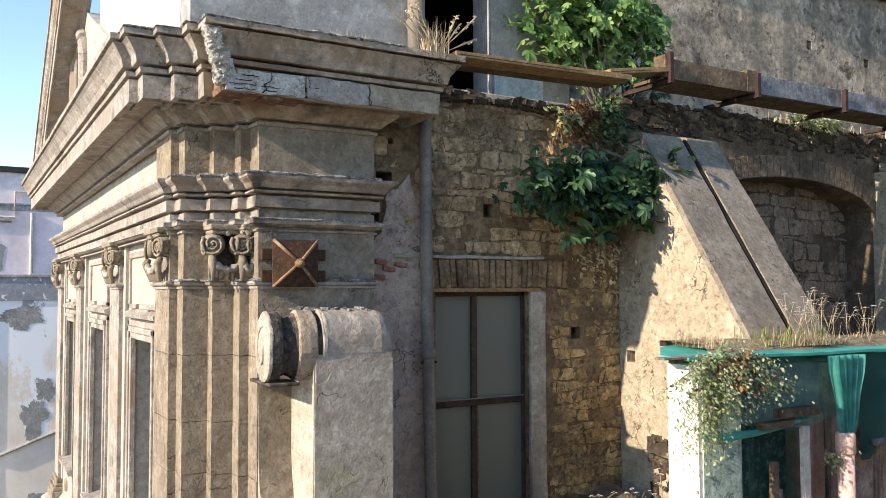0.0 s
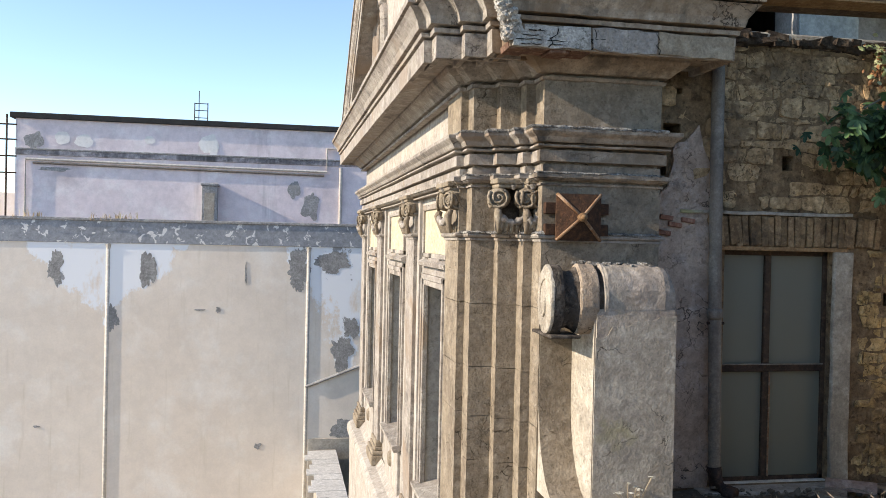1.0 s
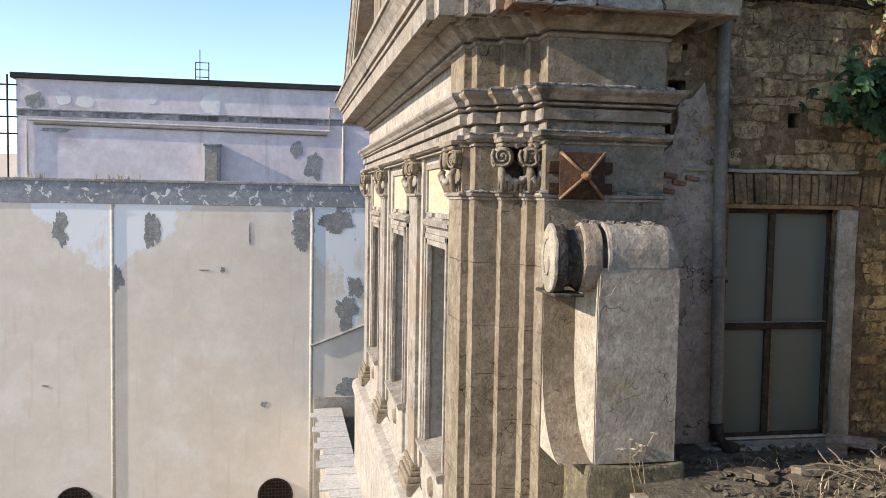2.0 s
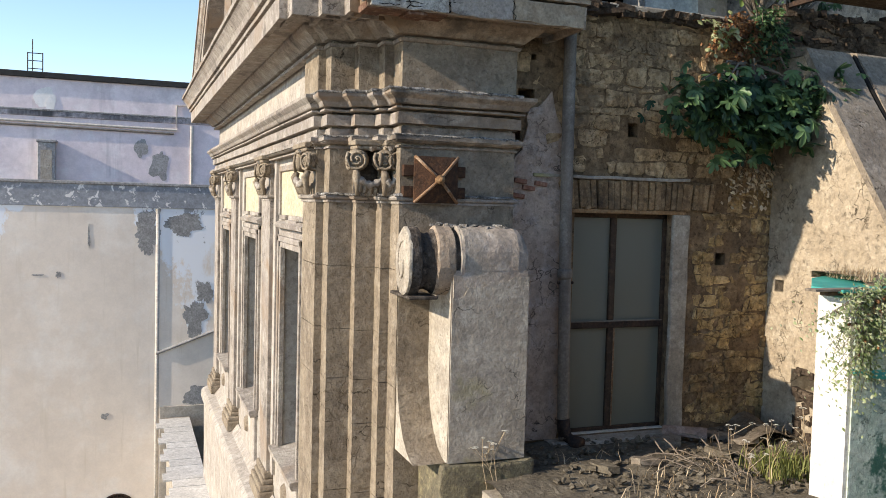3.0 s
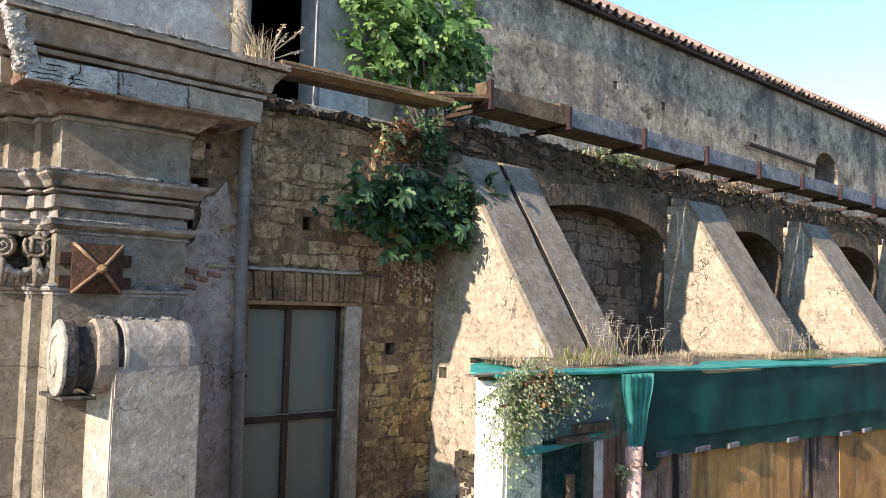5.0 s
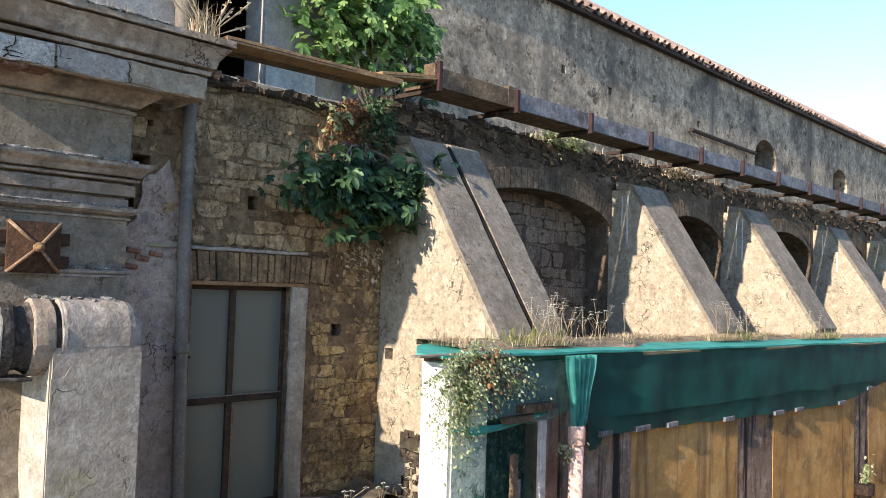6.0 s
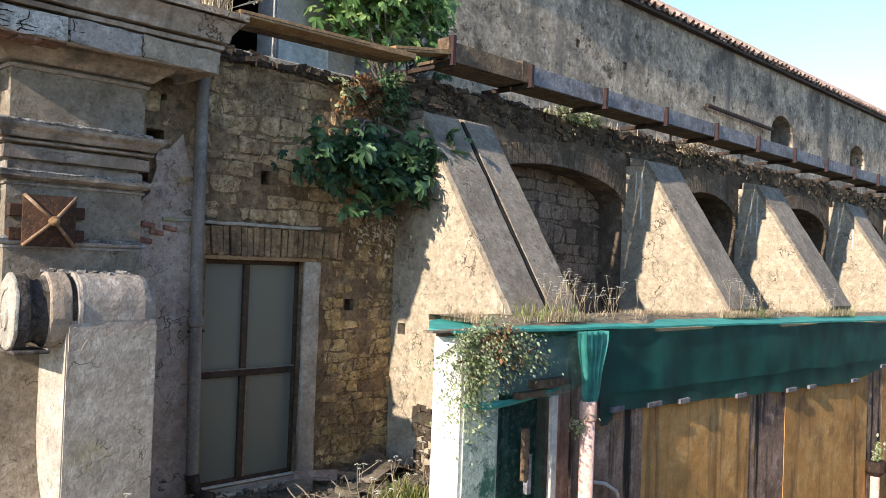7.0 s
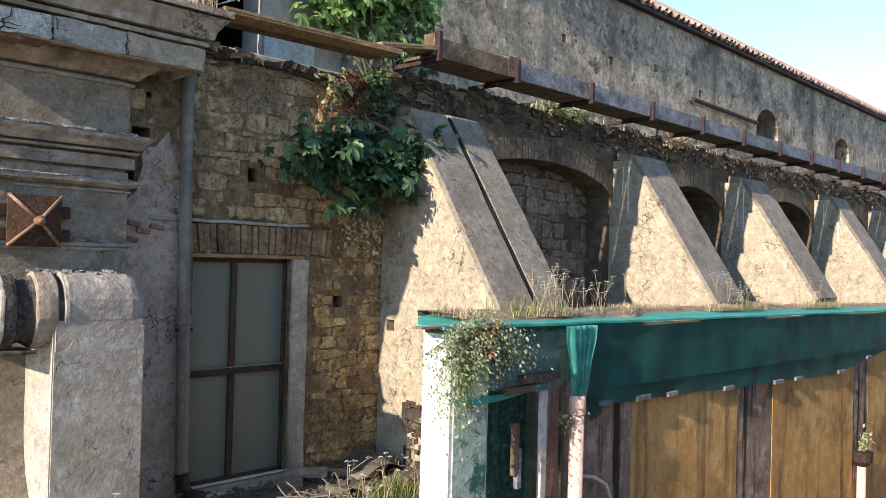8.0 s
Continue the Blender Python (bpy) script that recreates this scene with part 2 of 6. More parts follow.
pale_flake = surface("pale_flake", (0.86, 0.825, 0.785), (0.78, 0.735, 0.69), mottle=0.08, gr=0.06, scale=1.5, grain=20, bump=0.1)
black_roof = surface("black_roof", (0.06, 0.058, 0.055), (0.04, 0.038, 0.036), scale=2.0, grain=20)
tile_white = surface("tile_white", (0.60, 0.585, 0.56), (0.50, 0.485, 0.46), scale=2.0, grain=20, bump=0.15, island=0.08)
# near-black base colour: the shade of rooms, gaps and holes put into paint
void_shade = surface("void_shade", (0.03, 0.027, 0.024), (0.018, 0.016, 0.014), scale=2.0, grain=20)
lime_white = surface("lime_white", (0.62, 0.585, 0.53), (0.40, 0.365, 0.32), (0.72, 0.69, 0.645), scale=8.0, grain=60, bump=0.8, fine=0.7, pit=0.6, crack=9.0, crack_width=0.05)
window_wood = surface("window_wood", (0.075, 0.05, 0.035), (0.045, 0.03, 0.022), (0.12, 0.075, 0.05), scale=6.0, grain=40, rough=0.75, bump=0.2)
ground_mat = surface("ground_mat", (0.38, 0.32, 0.25), (0.30, 0.25, 0.195), scale=1.0, grain=20, bump=0.3)
dark_rubble = surface("dark_rubble", (0.10, 0.073, 0.053), (0.045, 0.034, 0.027), (0.18, 0.14, 0.105), scale=4.0, grain=40, bump=1.0, fine=0.8, island=0.5, mottle=0.45)
terrace_mat = surface("terrace_mat", (0.17, 0.145, 0.11), (0.10, 0.085, 0.065), (0.24, 0.21, 0.165), scale=4.0, grain=40, bump=1.0, fine=0.6)



def peel(m, fans, pale, bare):
    """Coats peeled off below the rain outlets: ragged fans, widening upwards, with bare cement inside them."""
    n, l = m.node_tree.nodes, m.node_tree.links
    b = n["Principled BSDF"]
    co = n.new("ShaderNodeNewGeometry").outputs["Position"]
    xyz = n.new("ShaderNodeSeparateXYZ")
    l.new(co, xyz.inputs[0])

    def math_of(op, a, c):
        t = n.new("ShaderNodeMath")
        t.operation = op
        for sock, v in zip(t.inputs, (a, c)):
            if isinstance(v, (int, float)):
                sock.default_value = v
            else:
                l.new(v, sock)
        return t.outputs[0]

    def noise_at(s, sz=1.0, detail=9.0):
        mp = n.new("ShaderNodeMapping")
        mp.inputs["Scale"].default_value = (s, s, s * sz)
        l.new(co, mp.inputs["Vector"])
        t = n.new("ShaderNodeTexNoise")
        t.inputs["Scale"].default_value, t.inputs["Detail"].default_value, t.inputs["Roughness"].default_value = 1.0, detail, 0.68
        l.new(mp.outputs["Vector"], t.inputs["Vector"])
        return t.outputs["Fac"]

    def step(v, a, c):
        t = n.new("ShaderNodeMapRange")
        t.inputs["From Min"].default_value, t.inputs["From Max"].default_value = a, c
        l.new(v, t.inputs["Value"])
        return t.outputs["Result"]

    where = None
    for x, z, k in fans:
        v = math_of("SUBTRACT", math_of("MULTIPLY", math_of("SUBTRACT", xyz.outputs[2], z), k), math_of("ABSOLUTE", math_of("SUBTRACT", xyz.outputs[0], x), 0.0))
        where = v if where is None else math_of("MAXIMUM", where, v)
    ragged = math_of("ADD", where, math_of("MULTIPLY", math_of("SUBTRACT", noise_at(1.3, 0.6), 0.5), 2.6))
    col = b.inputs["Base Color"].links[0].from_socket
    for fac, tone in ((math_of("MULTIPLY", step(ragged, 0.0, 0.12), step(noise_at(2.2, 0.4), 0.30, 0.44)), pale), (math_of("MULTIPLY", step(ragged, 0.25, 0.32), step(noise_at(1.25, 0.7), 0.60, 0.62)), bare)):
        t = n.new("ShaderNodeMix")
        t.data_type = "RGBA"
        l.new(fac, t.inputs[0])
        l.new(col, t.inputs[6])
        t.inputs[7].default_value = (*tone, 1)
        col = t.outputs[2]
    l.new(col, b.inputs["Base Color"])


peel(back_plaster, ((-4.05, -0.1, 0.95), (0.95, 0.55, 0.85), (1.75, -1.5, 0.35)), (0.87, 0.885, 0.91), (0.36, 0.355, 0.355))


def thin_sheet(name, colour, dark, through_light, alpha=1.0, rough_value=0.6, noise_scale=8.0, island=0.0):
    """Leaves, blades and netting: a diffuse and a translucent share; alpha under 1 lets the weave through."""
    m = bpy.data.materials.new(name)
    m.use_nodes = True
    n, l = m.node_tree.nodes, m.node_tree.links
    b = n["Principled BSDF"]
    b.inputs["Roughness"].default_value = rough_value
    b.inputs["Specular IOR Level"].default_value = 0.35
    t = n.new("ShaderNodeTexNoise")
    t.inputs["Scale"].default_value, t.inputs["Detail"].default_value = noise_scale, 4.0
    l.new(n.new("ShaderNodeNewGeometry").outputs["Position"], t.inputs["Vector"])
    fac = t.outputs["Fac"]
    if island:
        s = n.new("ShaderNodeMath")
        s.operation = "MULTIPLY_ADD"
        s.inputs[1].default_value, s.inputs[2].default_value = island, -island / 2
        l.new(n.new("ShaderNodeNewGeometry").outputs["Random Per Island"], s.inputs[0])
        a = n.new("ShaderNodeMath")
        a.operation = "ADD"
        l.new(s.outputs[0], a.inputs[0])
        l.new(fac, a.inputs[1])
        fac = a.outputs[0]
    r = n.new("ShaderNodeValToRGB")
    r.color_ramp.elements[0].position, r.color_ramp.elements[1].position = 0.32, 0.7
    r.color_ramp.elements[0].color, r.color_ramp.elements[1].color = (*dark, 1), (*colour, 1)
    l.new(fac, r.inputs["Fac"])
    l.new(r.outputs["Color"], b.inputs["Base Color"])
    tr = n.new("ShaderNodeBsdfTranslucent")
    l.new(r.outputs["Color"], tr.inputs["Color"])
    x = n.new("ShaderNodeMixShader")
    x.inputs["Fac"].default_value = through_light
    l.new(b.outputs["BSDF"], x.inputs[1])
    l.new(tr.outputs["BSDF"], x.inputs[2])
    out = x.outputs[0]
    if alpha < 1:
        clear = n.new("ShaderNodeBsdfTransparent")
        y = n.new("ShaderNodeMixShader")
        y.inputs["Fac"].default_value = alpha
        l.new(clear.outputs[0], y.inputs[1])
        l.new(out, y.inputs[2])
        out = y.outputs[0]
    l.new(out, n["Material Output"].inputs["Surface"])
    return m


fig_leaf = thin_sheet("fig_leaf", (0.125, 0.225, 0.095), (0.02, 0.055, 0.028), 0.35, island=0.75, rough_value=0.45)
fig_leaf_young = thin_sheet("fig_leaf_young", (0.27, 0.41, 0.14), (0.07, 0.16, 0.045), 0.42, island=0.7)
vine_leaf = thin_sheet("vine_leaf", (0.60, 0.62, 0.40), (0.24, 0.32, 0.13), 0.48, island=0.6)
dead_leaf = thin_sheet("dead_leaf", (0.30, 0.14, 0.06), (0.11, 0.05, 0.025), 0.25, island=0.6)
dry_grass = thin_sheet("dry_grass", (0.64, 0.52, 0.36), (0.36, 0.26, 0.16), 0.3, island=0.7)
green_grass = thin_sheet("green_grass", (0.32, 0.32, 0.11), (0.13, 0.16, 0.05), 0.35, island=0.6)
petal = thin_sheet("petal", (0.80, 0.78, 0.70), (0.66, 0.63, 0.54), 0.3)
dark_net = thin_sheet("dark_net", (0.014, 0.17, 0.138), (0.006, 0.075, 0.064), 0.4, alpha=0.88, noise_scale=2.0)
pale_net = thin_sheet("pale_net", (0.22, 0.46, 0.37), (0.03, 0.15, 0.11), 0.4, alpha=0.42, noise_scale=5.0)
faint_net = thin_sheet("faint_net", (0.22, 0.46, 0.37), (0.03, 0.15, 0.11), 0.4, alpha=0.16, noise_scale=5.0)
shade_net = thin_sheet("shade_net", (0.010, 0.105, 0.082), (0.004, 0.03, 0.026), 0.4, alpha=0.55, noise_scale=7.0)
tail_net = thin_sheet("tail_net", (0.08, 0.46, 0.40), (0.03, 0.26, 0.23), 0.4, alpha=0.75, noise_scale=9.0)
teal_net = thin_sheet("teal_net", (0.10, 0.60, 0.52), (0.05, 0.42, 0.37), 0.4, alpha=0.95, noise_scale=5.0)
bark = surface("bark", (0.25, 0.21, 0.17), (0.15, 0.12, 0.095), scale=8.0, grain=60, bump=0.5)


def dirty_glass():
    m = bpy.data.materials.new("dirty_glass")
    m.use_nodes = True
    n, l = m.node_tree.nodes, m.node_tree.links
    b = n["Principled BSDF"]
    b.inputs["Base Color"].default_value = (0.25, 0.253, 0.205, 1)
    b.inputs["Transmission Weight"].default_value = 0.45
    b.inputs["IOR"].default_value = 1.45
    t = n.new("ShaderNodeTexNoise")
    t.inputs["Scale"].default_value, t.inputs["Detail"].default_value = 5.0, 6.0
    l.new(n.new("ShaderNodeNewGeometry").outputs["Position"], t.inputs["Vector"])
    r = n.new("ShaderNodeMapRange")
    r.inputs["To Min"].default_value, r.inputs["To Max"].default_value = 0.22, 0.5
    l.new(t.outputs["Fac"], r.inputs["Value"])
    l.new(r.outputs["Result"], b.inputs["Roughness"])
    return m


ochre_stone = surface("ochre_stone", (0.56, 0.37, 0.165), (0.29, 0.195, 0.105), (0.66, 0.485, 0.265), scale=2.6, grain=40, bump=1.0, fine=1.0, island=0.2, stain=(0.13, 0.092, 0.06), stain_scale=1.0, stain_at=(0.52, 0.70), pit=0.6, pit_scale=22, mottle=0.4, gr=0.16, crack=5.0, crack_width=0.02)
crust = surface("crust", (0.50, 0.475, 0.44), (0.085, 0.078, 0.07), (0.62, 0.60, 0.565), scale=9.0, grain=70, bump=1.0, fine=1.0, mottle=0.5, pit=0.7)
mould_trim = surface("mould_trim", (0.50, 0.45, 0.455), (0.16, 0.15, 0.155), (0.60, 0.555, 0.56), scale=1.4, grain=20, bump=0.2, mottle=0.4, streak=(0.10, 0.095, 0.095), streak_at=(0.5, 0.66), streak_scale=1.6)
dark_stone = surface("dark_stone", (0.095, 0.077, 0.063), (0.05, 0.042, 0.036), (0.20, 0.17, 0.145), scale=4.0, grain=50, bump=0.9, fine=0.8, pit=0.6)
return_stone = surface("return_stone", (0.44, 0.343, 0.258), (0.28, 0.214, 0.16), (0.52, 0.432, 0.345), scale=2.5, grain=50, bump=0.9, fine=0.8, patch=(0.22, 0.155, 0.105), patch_scale=1.4, patch_at=(0.54, 0.66), stain=(0.075, 0.066, 0.058), stain_scale=1.7, stain_at=(0.55, 0.70), streak=(0.14, 0.115, 0.092), streak_at=(0.56, 0.74), pit=0.38, pit_scale=30, gr=0.17, crack=2.0, crack_width=0.016)
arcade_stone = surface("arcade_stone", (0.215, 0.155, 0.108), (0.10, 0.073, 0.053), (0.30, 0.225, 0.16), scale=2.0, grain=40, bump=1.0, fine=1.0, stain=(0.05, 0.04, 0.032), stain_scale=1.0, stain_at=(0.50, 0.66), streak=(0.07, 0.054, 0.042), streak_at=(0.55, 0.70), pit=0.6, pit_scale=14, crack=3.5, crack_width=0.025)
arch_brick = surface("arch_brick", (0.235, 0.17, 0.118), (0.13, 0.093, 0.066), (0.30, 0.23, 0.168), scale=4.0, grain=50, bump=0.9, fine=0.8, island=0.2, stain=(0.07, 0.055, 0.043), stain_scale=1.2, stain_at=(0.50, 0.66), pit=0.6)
glass = dirty_glass()


# ---- mesh helpers ----
def mesh_of(name, bm, material, smooth=False):
    me = bpy.data.meshes.new(name)
    bmesh.ops.recalc_face_normals(bm, faces=bm.faces[:])
    bm.to_mesh(me)
    bm.free()
    for m in (material if isinstance(material, (list, tuple)) else (material,)):
        me.materials.append(m)
    if smooth:
        for p in me.polygons:
            p.use_smooth = True
    return me


def part(name, bm, material, parent=None, label="", smooth=False):
    ob = new(name, mesh_of(name, bm, material, smooth))
    if parent:
        ob.parent = parent
    return tagged(ob, label)


def thing(name, label, category, place=(0, 0, 0), group="", kind=""):
    ob = new(name)
    ob.empty_display_size = 0.1
    ob.location = place
    return tagged(ob, label, category, group, kind)


def box(bm, x0, y0, z0, x1, y1, z1, bevel=0.0, m=None):
    """A box between two corners, its edges bevelled."""
    made = bmesh.ops.create_cube(bm, size=1.0)["verts"]
    for v in made:
        v.co = Vector((x0 + (x1 - x0) * (v.co.x + 0.5), y0 + (y1 - y0) * (v.co.y + 0.5), z0 + (z1 - z0) * (v.co.z + 0.5)))
    if bevel:
        edges = {e for v in made for e in v.link_edges}
        out = bmesh.ops.bevel(bm, geom=list(edges), offset=bevel, segments=2, affect="EDGES", profile=0.5)
        made = list({v for f in out["faces"] for v in f.verts} | {v for v in made if v.is_valid})
    if m is not None:
        bmesh.ops.transform(bm, matrix=m, verts=made)
    return made


def boxed(*a, **k):
    bm = bmesh.new()
    box(bm, *a, **k)
    return bm


def prism(bm, outline, axis, a, b):
    """A closed outline of two coordinates, drawn out along an axis from a to b."""
    def at(u, v, w):
        return {"x": (w, u, v), "y": (u, w, v), "z": (u, v, w)}[axis]
    one = [bm.verts.new(at(u, v, a)) for u, v in outline]
    two = [bm.verts.new(at(u, v, b)) for u, v in outline]
    bm.faces.new(one)
    bm.faces.new(two[::-1])
    for i in range(len(one)):
        j = (i + 1) % len(one)
        bm.faces.new((one[i], one[j], two[j], two[i]))
    return one + two


def tube(bm, points, radius, sides=10, ends=True):
    """A round bar along a polyline; radius: one number or one for each point."""
    pts = [Vector(p) for p in points]
    rs = radius if isinstance(radius, (list, tuple)) else [radius] * len(pts)
    rings = []
    for i, p in enumerate(pts):
        d = (pts[min(i + 1, len(pts) - 1)] - pts[max(i - 1, 0)]).normalized()
        u = d.cross(Vector((0.3, 0.8, 0.52)) if abs(d.z) > 0.7 else Vector((0, 0, 1))).normalized()
        w = d.cross(u)
        rings.append([bm.verts.new(p + rs[i] * (math.cos(a) * u + math.sin(a) * w)) for a in (math.tau * k / sides for k in range(sides))])
    for a, b in zip(rings, rings[1:]):
        for k in range(sides):
            bm.faces.new((a[k], a[(k + 1) % sides], b[(k + 1) % sides], b[k]))
    if ends:
        bm.faces.new(rings[0][::-1])
        bm.faces.new(rings[-1])
    return rings


def sweep(bm, path, profile, side=1, caps=True):
    """A moulding: profile of (projection, z) carried along a plan polyline with mitred corners; side: to which hand it projects."""
    pts = [Vector(p) for p in path]
    offs = []
    for i, p in enumerate(pts):
        ns = []
        for a, b in ((i - 1, i), (i, i + 1)):
            if 0 <= a and b < len(pts):
                d = (pts[b] - pts[a]).normalized()
                ns.append(Vector((d.y, -d.x)) * side)
        o = ns[0] if len(ns) == 1 else (ns[0] + ns[1]) / max(0.2, 1 + ns[0].dot(ns[1]))
        offs.append(o)
    rows = [[bm.verts.new((p.x + o.x * q, p.y + o.y * q, z)) for q, z in profile] for p, o in zip(pts, offs)]
    for a, b in zip(rows, rows[1:]):
        for k in range(len(profile) - 1):
            bm.faces.new((a[k], a[k + 1], b[k + 1], b[k]))
    if caps:
        for r in (rows[0], rows[-1]):
            bm.faces.new(r)
    return rows


def rough(bm, amount, scale, seed=0.0):
    for v in bm.verts:
        v.co += noise.noise_vector(v.co * scale + Vector((seed, seed * 2, 0))) * amount


def cut(ob, boxes, bm=None):
    """Cuts boxes (corner to corner) and any other closed shapes in bm out of a mesh for good."""
    bm = bm or bmesh.new()
    for b in boxes:
        box(bm, *b)
    tool = new("tool", mesh_of("tool", bm, ob.data.materials[0]))
    mod = ob.modifiers.new("cut", "BOOLEAN")
    mod.object, mod.operation, mod.solver = tool, "DIFFERENCE", "EXACT"
    bpy.context.view_layer.update()
    me = bpy.data.meshes.new_from_object(ob.evaluated_get(bpy.context.evaluated_depsgraph_get()))
    ob.modifiers.clear()
    ob.data = me
    bpy.data.objects.remove(tool)
    return ob


def dense(path, step, near=9.0, far_step=0.6):
    """A polyline with points added along it, closer together near the corner."""
    out = [path[0]]
    for a, b in zip(path, path[1:]):
        a, b = Vector(a), Vector(b)
        k = 1
        s = step if min(a.y, b.y) < near and (b - a).length < 3 else far_step
        k = max(1, round((b - a).length / s))
        out += [tuple(a.lerp(b, i / k)) for i in range(1, k + 1)]
    return out


def blob(bm, centre, w, h, plane_y, seed, thick=0.006, points=26, ragged=0.35):
    """An irregular flake lying on a wall that faces -y."""
    ring = []
    for i in range(points):
        a = math.tau * i / points
        r = 1 + ragged * (1.3 * noise.noise(Vector((math.cos(a) * 1.2 + seed, math.sin(a) * 1.2, seed * 3.1))) + 0.5 * noise.noise(Vector((math.cos(a) * 3 + seed, math.sin(a) * 3, seed))) + 0.35 * noise.noise(Vector((math.cos(a) * 11 + seed, math.sin(a) * 11, seed))))
        r = max(0.4, r)
        ring.append((centre[0] + w / 2 * r * math.cos(a), centre[1] + h / 2 * r * math.sin(a)))
    prism(bm, ring, "y", plane_y - thick, plane_y + 0.01)


# ---- the large structure ----
YW, YB, XF = 6.642, 6.392, 1.519          # window wall, side face of the corner, front of the facade's pilasters
CORNER = [(3.05, 6.642), (3.05, 6.392), (2.041, 6.392), (2.041, 6.622), (1.963, 6.622), (1.963, 6.791), (1.790, 6.791), (1.790, 6.924), (1.585, 6.924), (1.585, 7.124), (1.519, 7.124)]
FAR = 16.2
FRONT_PATH = CORNER + [(1.519, FAR), (3.0, FAR)]

bm = bmesh.new()
verts = [bm.verts.new((x, y, -7.0)) for x, y in ((-3000, -3000), (3000, -3000), (3000, 3000), (-3000, 3000))]
bm.faces.new(verts)
tagged(part("ground", bm, ground_mat), "grey paved ground far below the church", "ground", kind="structure")

# corner pier of stepped pilasters, in courses of large blocks
PIER = CORNER + [(1.519, 7.70), (3.05, 7.70)]
corner = thing("wall_corner", "stepped corner pier of brown rough tufa pilasters", "wall", kind="structure")
COURSES = [-6.9, -1.62, -1.05, -0.38, 0.22, 0.60, 1.02, 1.56, 2.14, 2.60]
for a, b in zip(COURSES, COURSES[1:]):
    bm = bmesh.new()
    g = 0.0022
    prism(bm, PIER, "z", a + g, b - g)
    bmesh.ops.subdivide_edges(bm, edges=[e for e in bm.edges if abs(e.verts[0].co.z - e.verts[1].co.z) > 0.1], cuts=3)
    rough(bm, 0.005, 5.0, a)
    part("block", bm, tufa, corner)
core = [(x + 0.02, y + 0.02) for x, y in PIER[:-2]] + [(1.54, 7.69), (3.03, 7.69)]
core[0] = (3.03, 6.642)
core[1] = (3.03, 6.412)
bm = bmesh.new()
prism(bm, core, "z", -6.9, 4.02)
part("core", bm, tufa, corner)
bm = bmesh.new()
prism(bm, PIER, "z", 3.0, 3.42)
rough(bm, 0.004, 5.0, 9.0)
part("frieze", bm, tufa, corner)

# facade wall with its three windows
WINDOWS = [(8.05, 9.15), (10.95, 12.15), (13.95, 15.05)]
SILL, HEAD = -0.62, 1.62
facade = tagged(part("wall_facade", boxed(1.60, 7.70, -6.9, 2.10, FAR, 4.02), facade_plaster), "sunlit pale plaster church facade with pilasters", "wall", kind="structure")
cut(facade, [(1.4, a, SILL, 2.4, b, HEAD) for a, b in WINDOWS])

# entablature mouldings round the corner and along the facade
ARCHITRAVE = [(-0.05, 2.555), (0.015, 2.555), (0.015, 2.570), (-0.03, 2.573), (-0.03, 2.588), (0.03, 2.592), (0.052, 2.605), (0.052, 2.612), (0.068, 2.614), (0.068, 2.648), (0.0, 2.662), (0.0, 2.722), (-0.045, 2.724), (-0.045, 2.742), (0.036, 2.744), (0.036, 2.834), (-0.03, 2.837), (-0.03, 2.854), (0.050, 2.856), (0.062, 2.862), (0.062, 2.876), (0.0, 2.879), (0.0, 2.894), (0.066, 2.896), (0.075, 2.905), (0.092, 2.935), (0.122, 2.958), (0.135, 2.972), (0.135, 3.002), (-0.05, 3.03)]
CORNICE = [(-0.05, 3.395), (0.02, 3.40), (0.028, 3.425), (-0.035, 3.430), (-0.035, 3.446), (0.045, 3.455), (0.085, 3.495), (0.145, 3.535), (0.165, 3.565), (0.165, 3.585), (0.355, 3.590), (0.365, 3.545), (0.408, 3.545), (0.412, 3.722), (0.355, 3.724), (0.355, 3.740), (0.432, 3.742), (0.436, 3.775), (0.370, 3.777), (0.370, 3.794), (0.462, 3.80), (0.478, 3.86), (0.528, 3.935), (0.552, 3.96), (0.49, 3.964), (0.49, 3.978), (0.572, 3.979), (0.572, 4.028), (-0.05, 4.09)]
ASTRAGAL = [(-0.03, 2.10), (0.012, 2.10), (0.012, 2.118), (0.004, 2.12), (0.03, 2.13), (0.038, 2.145), (0.03, 2.16), (0.012, 2.168), (-0.03, 2.17)]
trim = thing("entablature", "moulded stone entablature with deep broken cornice", "cornice", kind="structure")
for name, profile, mat in (("architrave", ARCHITRAVE, frame_stone), ("cornice", CORNICE, frame_stone)):
    bm = bmesh.new()
    sweep(bm, dense(FRONT_PATH, 0.045), profile, -1)
    rough(bm, 0.005, 14.0, 3.0)
    rough(bm, 0.004, 2.0, 5.0)
    ob = part(name, bm, [mat, return_stone], trim)
    # the return on the side of the pier takes the browner stone
    for p in ob.data.polygons:
        if p.center.x > 1.62 and p.center.y < 6.45:
            p.material_index = 1
bm = bmesh.new()
sweep(bm, dense(CORNER + [(1.519, 7.72), (1.62, 7.72)], 0.12), ASTRAGAL, -1)
rough(bm, 0.005, 9.0, 2.0)
part("astragal", bm, frame_stone, trim)
